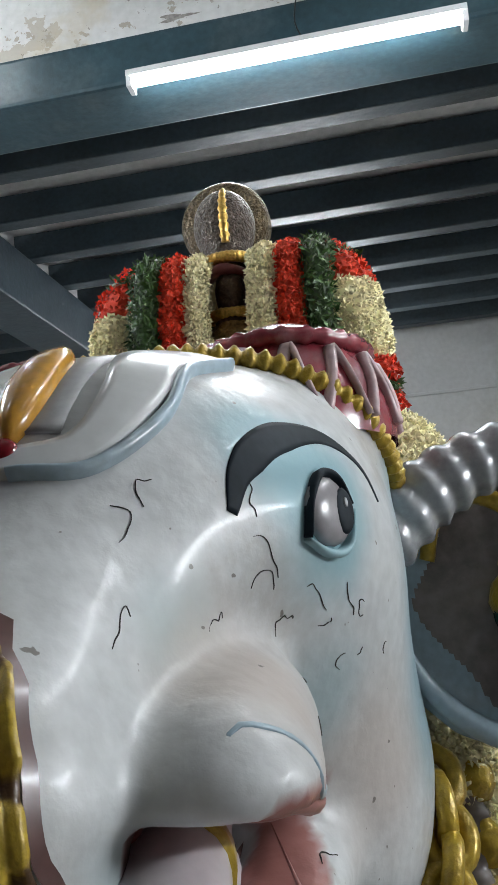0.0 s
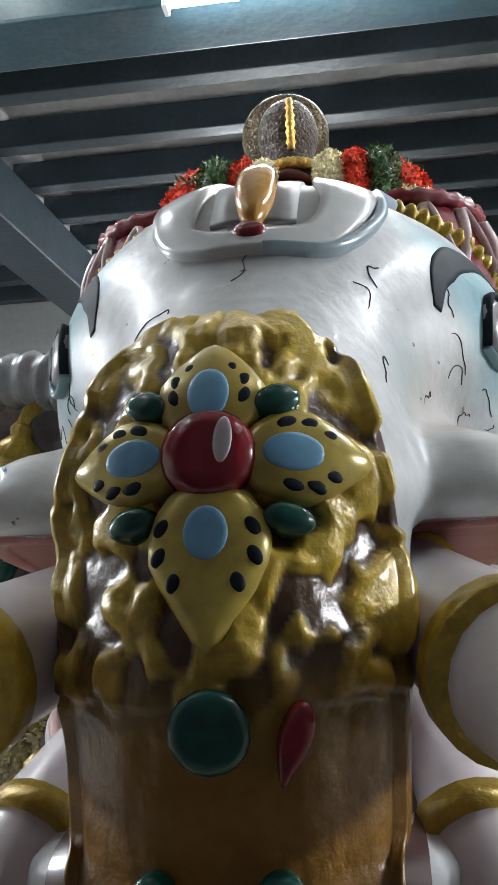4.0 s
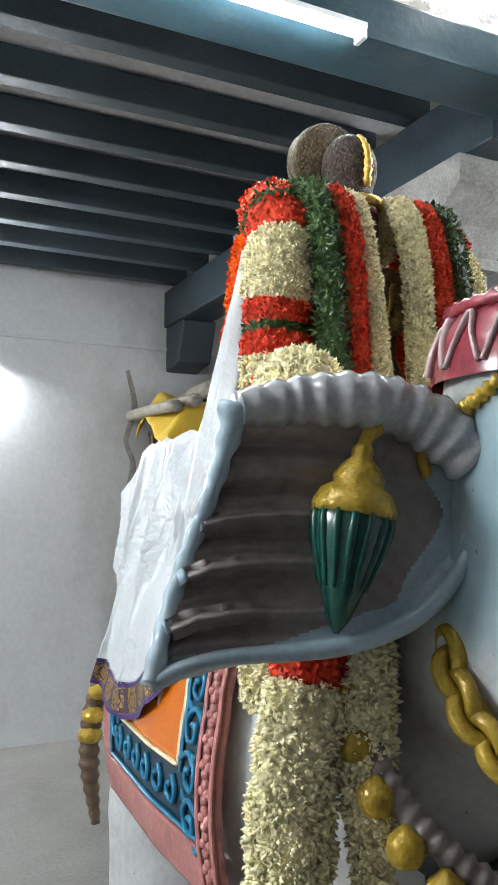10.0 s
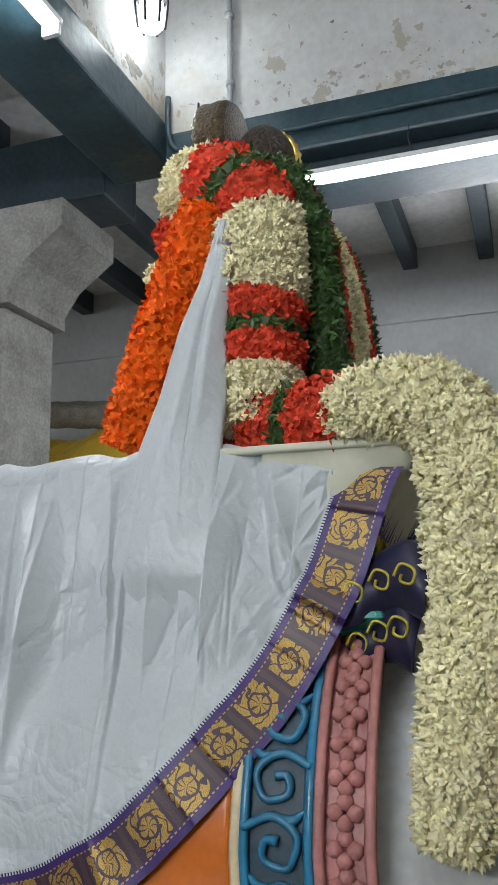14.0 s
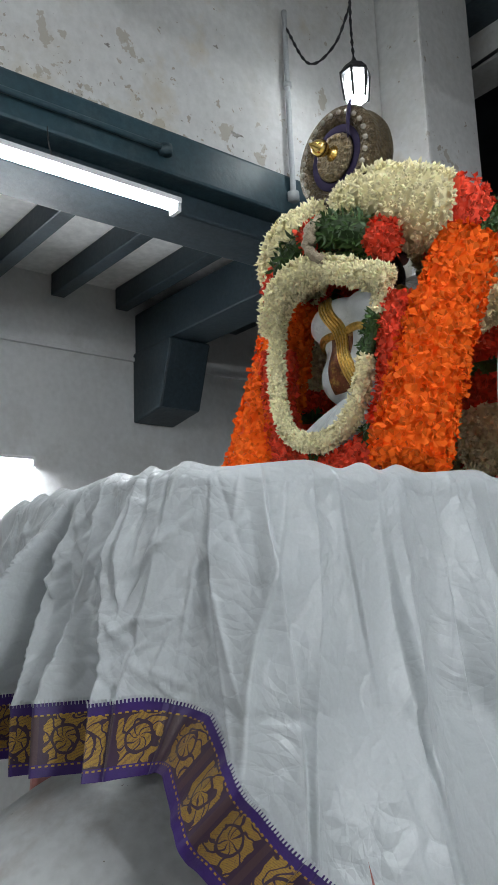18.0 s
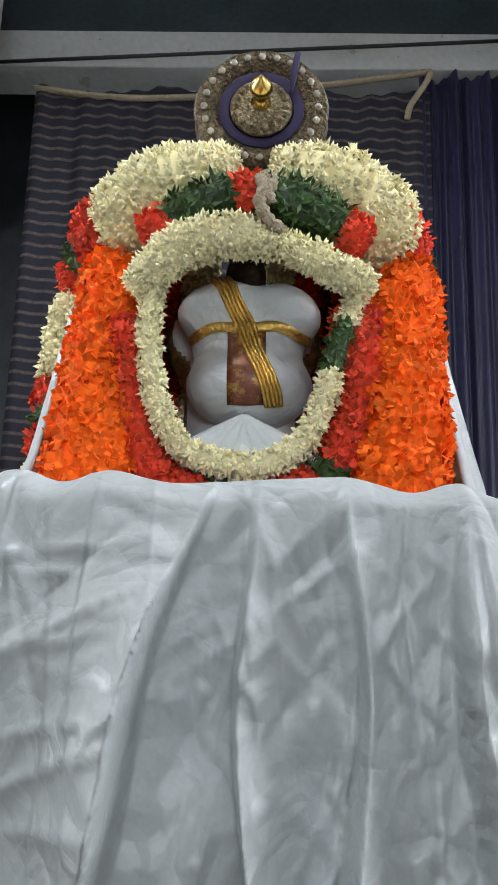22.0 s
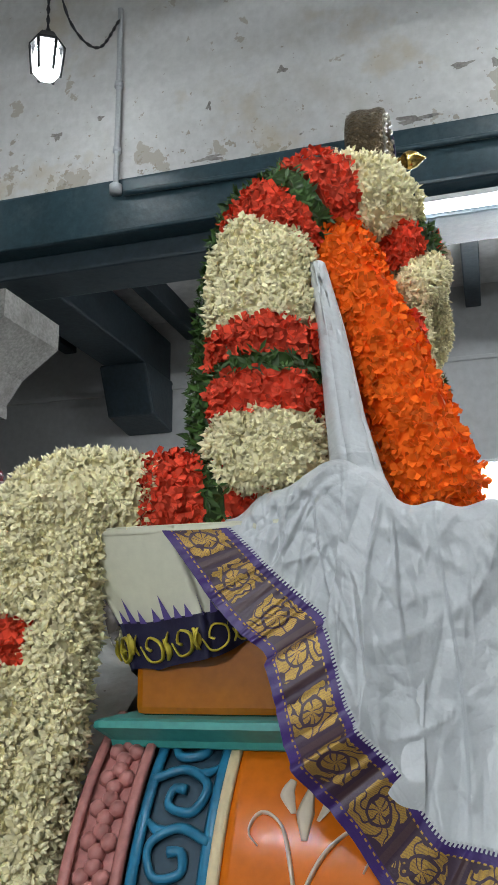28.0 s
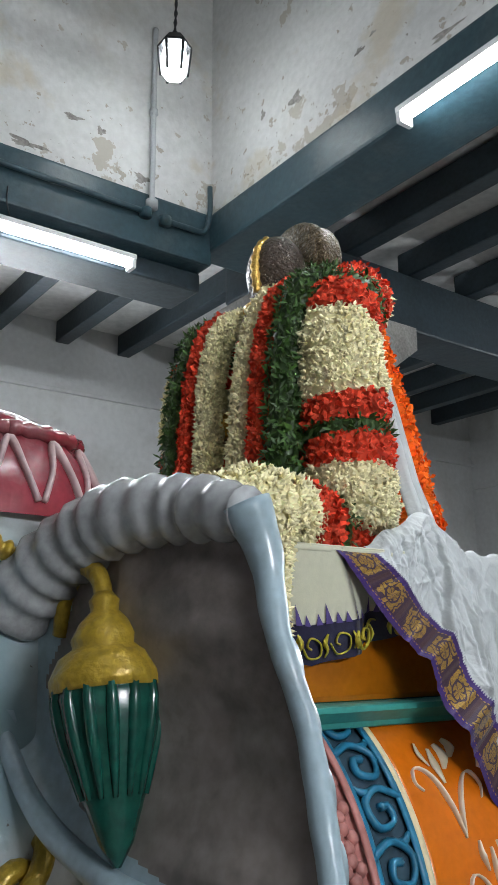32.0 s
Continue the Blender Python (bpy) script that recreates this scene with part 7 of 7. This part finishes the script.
N_RIM = 700
RIM = bent([(-.297, -.215, 1.636), (-.312, -.10, 1.645), (-.318, -.03, 1.665), (-.322, .05, 1.655), (-.328, .18, 1.654), (-.322, .40, 1.648), (-.293, .53, 1.646), (-.20, .598, 1.650), (0, .605, 1.655), (.24, .598, 1.654), (.318, .555, 1.653), (.330, .45, 1.656), (.330, .20, 1.660), (.330, .12, 1.668), (.322, .045, 1.722), (.322, -.02, 1.695), (.326, -.095, 1.656)], N_RIM)
RUN = np.concatenate(([0], np.cumsum(np.linalg.norm(np.diff(RIM, axis=0), axis=1))))
T_ = np.gradient(RIM, axis=0)
T_[:, 2] = 0
T_ /= np.linalg.norm(T_, axis=1)[:, None]
OUT = np.stack((-T_[:, 1], T_[:, 0], np.zeros(N_RIM)), 1)
if OUT[N_RIM // 2][1] < 0:
    OUT = -OUT
# height of the white silk's lower edge: along each side by y, level at the back
HEM = np.where(RIM[:, 0] < 0,
               np.interp(RIM[:, 1], [-.215, -.19, -.16, -.113, -.07, -.01, .045, .10, .165, .24, .32, .40, .46, .53, .57], [1.622, 1.57, 1.48, 1.40, 1.33, 1.255, 1.205, 1.155, 1.115, 1.10, 1.085, 1.12, 1.165, 1.27, 1.36]),
               np.interp(RIM[:, 1], [-.095, -.02, .04, .056, .09, .116, .142, .216, .30, .5, .56], [1.650, 1.585, 1.53, 1.46, 1.415, 1.385, 1.325, 1.308, 1.31, 1.315, 1.37]))
HEM = np.where(RIM[:, 1] > .56, np.interp(RIM[:, 0], [-.3, -.2, -.1, .05, .2, .3], [1.37, 1.40, 1.385, 1.385, 1.375, 1.365]), HEM)
HEM = np.convolve(np.pad(HEM, 4, mode="edge"), np.ones(9) / 9, "valid")
S_W, S_E = RUN[np.argmin(np.abs(RIM[:, 1] - .5) + (RIM[:, 0] > 0) * 9)], RUN[np.argmin(np.abs(RIM[:, 1] - .5) + (RIM[:, 0] < 0) * 9)]
FLARE = np.interp(RUN, [0, .12, .35, S_W - .1, S_W + .15, S_E - .15, S_E, S_E + .35, RUN[-1]], [.14, .14, .13, .12, .08, .07, .12, .14, .14])
# pleats: where each fold's edge starts on the rim and ends at the hem, how far it stands out there, and which way it leans
EDGES = [(.02, .02, .004, 1), (.115, .09, .012, 1), (.30, .33, .020, -1), (.375, .385, .030, 1), (.44, .47, .034, -1), (.52, .55, .026, 1), (.58, .63, .034, -1), (.655, .70, .034, 1), (.735, .79, .036, -1),
         (.81, .835, .034, 1), (.918, .92, .004, 1), (.945, .948, .036, 1), (.988, .988, .034, 1), (1.056, 1.05, .002, 1), (1.078, 1.142, .050, -1), (1.255, 1.27, .030, 1), (1.353, 1.389, .042, -1), (1.44, 1.46, .034, 1),
         (1.52, 1.56, .036, -1), (1.60, 1.62, .030, 1), (1.68, 1.70, .024, -1), (1.78, 1.79, .022, 1), (1.87, 1.90, .024, -1), (1.96, 1.97, .020, 1), (2.05, 2.05, .012, -1), (2.16, 2.14, .006, 1)]
RNG = np.random.RandomState(14)
# narrower pleats between them
SMALL, at_ = [], 0.0
while at_ < 2.6:
    SMALL.append((at_, at_ + RNG.normal(0, .020), RNG.uniform(.012, .034) * (.3 if .90 < at_ < 1.36 else .6 if at_ > 1.5 else .8), RNG.choice((-1, 1))))
    at_ += RNG.uniform(.018, .062)
# short sharp creases: centre (run, share of the drop), direction, length, width, height
CREASES = [(RNG.uniform(0, 2.4), RNG.uniform(.03, 1.02), RNG.normal(1.35, .7), RNG.uniform(.015, .07), RNG.uniform(.002, .006), RNG.choice((-1, 1)) * RNG.uniform(.0015, .0055)) for _ in range(520)]
CREASES += [(RNG.uniform(1.45, 2.05), RNG.uniform(.05, .95), RNG.choice((.35, 2.5, 1.5)) + RNG.normal(0, .3), RNG.uniform(.02, .06), RNG.uniform(.0025, .005), RNG.choice((-1, 1)) * RNG.uniform(.003, .0065)) for _ in range(170)]
CREASES += [(1.20, .20, .10, .09, .003, .005), (1.15, .34, .42, .07, .003, .006), (1.21, .42, .12, .10, .003, .005), (1.13, .50, -.25, .05, .003, .004), (1.17, .58, .22, .10, .0035, .006), (1.18, .68, .38, .09, .003, .006), (1.20, .78, .12, .10, .004, .005), (1.24, .30, .9, .06, .003, .005), (1.13, .88, .15, .07, .004, .004)]
CREASES += [(RNG.uniform(.86, 1.06), RNG.uniform(.15, .95), RNG.choice((.8, 2.2, 1.4)) + RNG.normal(0, .25), RNG.uniform(.02, .05), RNG.uniform(.003, .005), RNG.choice((-1, 1)) * RNG.uniform(.003, .006)) for _ in range(50)]


def drape_point(s, w):
    """The cloth s metres along the rim; w runs 0 at the rim to 1 at the hem."""
    p = np.stack([np.interp(s, RUN, RIM[:, i]) for i in range(3)], -1)
    o = np.stack([np.interp(s, RUN, OUT[:, i]) for i in range(3)], -1)
    o /= np.linalg.norm(o, axis=-1)[..., None]
    hem = np.interp(s, RUN, HEM)
    drop = p[..., 2] - hem
    d = drop * w
    disp = np.interp(s, RUN, FLARE) * d * (.55 + .45 * w) + .004
    g = np.clip(w * 2.6 + .10, 0, 1) * np.clip(drop / .14, 0, 1)
    for (a0, a1, depth, way), (b0, b1, _, _) in zip(EDGES, EDGES[1:]):
        lo_ = a0 + (a1 - a0) * w + .006 * np.sin(w * 6 + a0 * 40)
        hi_ = b0 + (b1 - b0) * w + .006 * np.sin(w * 6 + b0 * 40)
        x = (s - lo_) / np.maximum(hi_ - lo_, .01)
        ramp = np.clip(x if way > 0 else 1 - x, 0, 1.1) ** 2.2
        mask = np.clip((s - lo_) / .005 + .5, 0, 1) * np.clip((hi_ - s) / .005 + .5, 0, 1)
        disp = disp + (1.25 + .25 * np.clip(o[..., 1], 0, 1)) * depth * (.55 + 1.1 * w) * g * mask * ramp * (.8 + .2 * np.sin(w * 4 + a0 * 17))
    for (a0, a1, depth, way), (b0, b1, _, _) in zip(SMALL, SMALL[1:]):
        lo_ = a0 + (a1 - a0) * w + .005 * np.sin(w * 5 + a0 * 60)
        hi_ = b0 + (b1 - b0) * w + .005 * np.sin(w * 5 + b0 * 60)
        x = (s - lo_) / np.maximum(hi_ - lo_, .006)
        mask = np.clip((s - lo_) / .003 + .5, 0, 1) * np.clip((hi_ - s) / .003 + .5, 0, 1)
        fade = np.clip(1.25 - np.abs(w - .5 - .6 * math.sin(a0 * 50)), .2, 1)
        disp = disp + depth * g * mask * fade * np.clip(x if way > 0 else 1 - x, 0, 1) ** 1.3
    disp = disp + .004 * g * np.sin(s * 19 + w * 3.1 + 2 * np.sin(s * 7))
    h = d
    for cs, cw, a, ln, wd, up in CREASES:
        ch = cw * np.interp(cs, RUN, RIM[:, 2] - HEM)
        row = s[:, 0] if s.ndim > 1 else s
        near = np.nonzero(np.abs(row - cs) < 3 * ln + .03)[0]
        if not len(near):
            continue
        near = slice(near[0], near[-1] + 1)
        dx, dy = s[near] - cs, h[near] - ch
        along, off = dx * math.cos(a) + dy * math.sin(a), -dx * math.sin(a) + dy * math.cos(a)
        disp[near] += up * np.exp(-np.abs(off) / wd) * np.exp(-(along / ln) ** 2) * np.clip(drop[near] / .1, 0, 1)
    side = np.clip((np.abs(o[..., 0]) - .55) / .35, 0, 1) * np.clip((.53 - p[..., 1]) / .10, 0, 1)
    a = np.arccos(np.clip((p[..., 2] - d - BC) / (BR + .03), -1, 1))
    need = on_barrel(p[..., 1], a, .022)[0] - np.abs(p[..., 0])
    over = need - disp
    disp = disp + side * np.where(over > -.03, np.clip(over + .03, 0, 1) ** 2 / (np.clip(over + .03, 0, 1) + .03), 0)
    q = p + o * disp[..., None]
    q[..., 2] = p[..., 2] - d + .003 * np.sin(s * 40) * w
    r = np.clip(1 - d / .022, 0, 1)
    q[..., 2] += .004 * np.sin(s * 63 + 2 * np.sin(s * 21)) * r
    q = q - o * (.016 * r ** 2)[..., None]
    return q


def white_cloth():
    c = thing("silk_cloth", "white silk cloth, purple and gold border, draped over the seat", "cloth")
    ns, nw = 1500, 70

    def f(u, v):
        q = drape_point(u * RUN[-1], v)
        return q[..., 0], q[..., 1], q[..., 2]
    part("drape", grid(f, ns, nw), CLOTH, c, "creased white silk")
    # the border carries on from the hem, square to its line
    edge = drape_point(np.linspace(0, RUN[-1], ns), np.ones(ns))
    k = 42
    soft = np.stack([np.convolve(np.pad(edge[:, i], k, mode="edge"), np.ones(2 * k + 1) / (2 * k + 1), "valid") for i in range(3)], 1)
    soft[:k], soft[-k:] = edge[:k], edge[-k:]
    t = np.gradient(soft, axis=0)
    t = np.stack([np.convolve(np.pad(t[:, i], 20, mode="edge"), np.ones(41) / 41, "valid") for i in range(3)], 1)
    t /= np.linalg.norm(t, axis=1)[:, None]
    o = np.stack([np.interp(np.linspace(0, RUN[-1], ns), RUN, OUT[:, i]) for i in range(3)], -1)
    down = np.cross(t, o)
    down *= np.sign((down[:, 2] < 0) - .5)[:, None]
    down /= np.linalg.norm(down, axis=1)[:, None]
    walked = np.concatenate(([0], np.cumsum(np.linalg.norm(np.diff(soft, axis=0), axis=1))))
    for from_end in (walked, walked[-1] - walked):
        k_ = (np.clip(1 - from_end / .13, 0, 1) ** .8)[:, None]
        down = down * (1 - k_) + np.array((0, -1.0, -.06)) * k_
    down /= np.linalg.norm(down, axis=1)[:, None]
    wave = .006 * np.sin(np.arange(ns) * .033) + .004 * np.sin(np.arange(ns) * .08 + 1)
    rows = 16
    v = np.linspace(0, 1, rows)
    pts = edge[:, None] + down[:, None] * (.078 * v)[None, :, None] + o[:, None] * (.10 * .078 * v[None, :] + wave[:, None] * v[None, :])[..., None]
    hem = part("border", (pts.reshape(-1, 3).tolist(), [(i * rows + j, (i + 1) * rows + j, (i + 1) * rows + j + 1, i * rows + j + 1) for i in range(ns - 1) for j in range(rows - 1)]), BORDER, c, "purple border with woven gold paisleys")
    line = pts[:, rows // 2]
    length = np.concatenate(([0], np.cumsum(np.linalg.norm(np.diff(line, axis=0), axis=1))))
    with_uv(hem, np.stack((np.repeat(length, rows), np.tile(v, ns)), 1))
    # white comb stitching where silk and border meet
    run = np.concatenate(([0], np.cumsum(np.linalg.norm(np.diff(edge, axis=0), axis=1))))
    sv, sf = [], []
    for m_ in np.arange(.01, run[-1], .0042):
        q = np.array([np.interp(m_, run, edge[:, i]) for i in range(3)])
        dn = np.array([np.interp(m_, run, down[:, i]) for i in range(3)])
        tt = np.array([np.interp(m_, run, t[:, i]) for i in range(3)])
        oo = np.array([np.interp(m_, run, o[:, i]) for i in range(3)])
        b0 = q + oo * .0015
        n0 = len(sv)
        sv += [tuple(b0 - tt * .0013 - dn * .003), tuple(b0 + tt * .0013 - dn * .003), tuple(b0 + tt * .001 + dn * .0038), tuple(b0 - tt * .001 + dn * .0038)]
        sf.append((n0, n0 + 1, n0 + 2, n0 + 3))
    part("stitching", (sv, sf), CLOTH, c, "white comb stitching", smooth=False)["kind"] = "stuff"

    def top(u, v):
        x = (-.300 + .60 * u) * (1 - .36 * np.clip((v - .74) / .26, 0, 1) ** 2)
        y = -.20 + .785 * v
        return x, y, 1.640 + .004 * np.sin(u * 40 + 3 * np.sin(v * 11)) * np.sin(v * 23)
    part("top", grid(top, 80, 80, .006), CLOTH, c)
    # the cloth gathered up and tied at each shoulder
    for sgn, rows_ in ((-1, ((2.020, -.268, -.036, -.024), (1.92, -.278, -.034, .010), (1.85, -.286, -.030, .045), (1.74, -.306, -.034, .078), (1.65, -.333, -.034, .105), (1.53, -.350, -.038, .128), (1.43, -.346, -.03, .132), (1.33, -.328, -.015, .128), (1.22, -.290, .01, .115))),
                       (1, ((2.006, .245, .010, .021), (1.905, .258, .022, .049), (1.78, .287, .036, .085), (1.70, .313, .042, .112), (1.655, .334, .042, .133), (1.52, .366, .042, .134), (1.43, .380, .05, .133), (1.33, .372, .06, .130)))):
        rows_ = bent([(r[1], r[2], r[3]) for r in rows_], 60), np.interp(np.linspace(0, 1, 60), np.linspace(0, 1, len(rows_)), [r[0] for r in rows_])
        x, a, b = rows_[0].T
        z = rows_[1]

        def sail(u, v, z=z, x=x, a=a, b=b, sgn=sgn):
            k_ = np.linspace(0, 1, len(z))
            zz, xx, aa, bb = (np.interp(v, k_, q) for q in (z, x, a, b))
            wide = np.clip((bb - aa) / .1, .25, 1)
            fold = np.clip((.86 - v) * 2.0, 0, 1) * wide * (.032 * np.clip(np.sin(u * 3.14), 0, 1) ** .6 - .014 + .007 * np.abs(np.sin(u * 6.5 + v * 1.5)) ** .6 - .006 * np.abs(np.sin(u * 11 - v * 2.2 + 1)) ** .7)
            return xx + sgn * (fold + .006), aa + (bb - aa) * u, zz
        part("gathered_end", grid(sail, 50, 160, .006 * sgn), CLOTH, c, "end of the cloth tied up at the shoulder")
    return c


white_cloth()
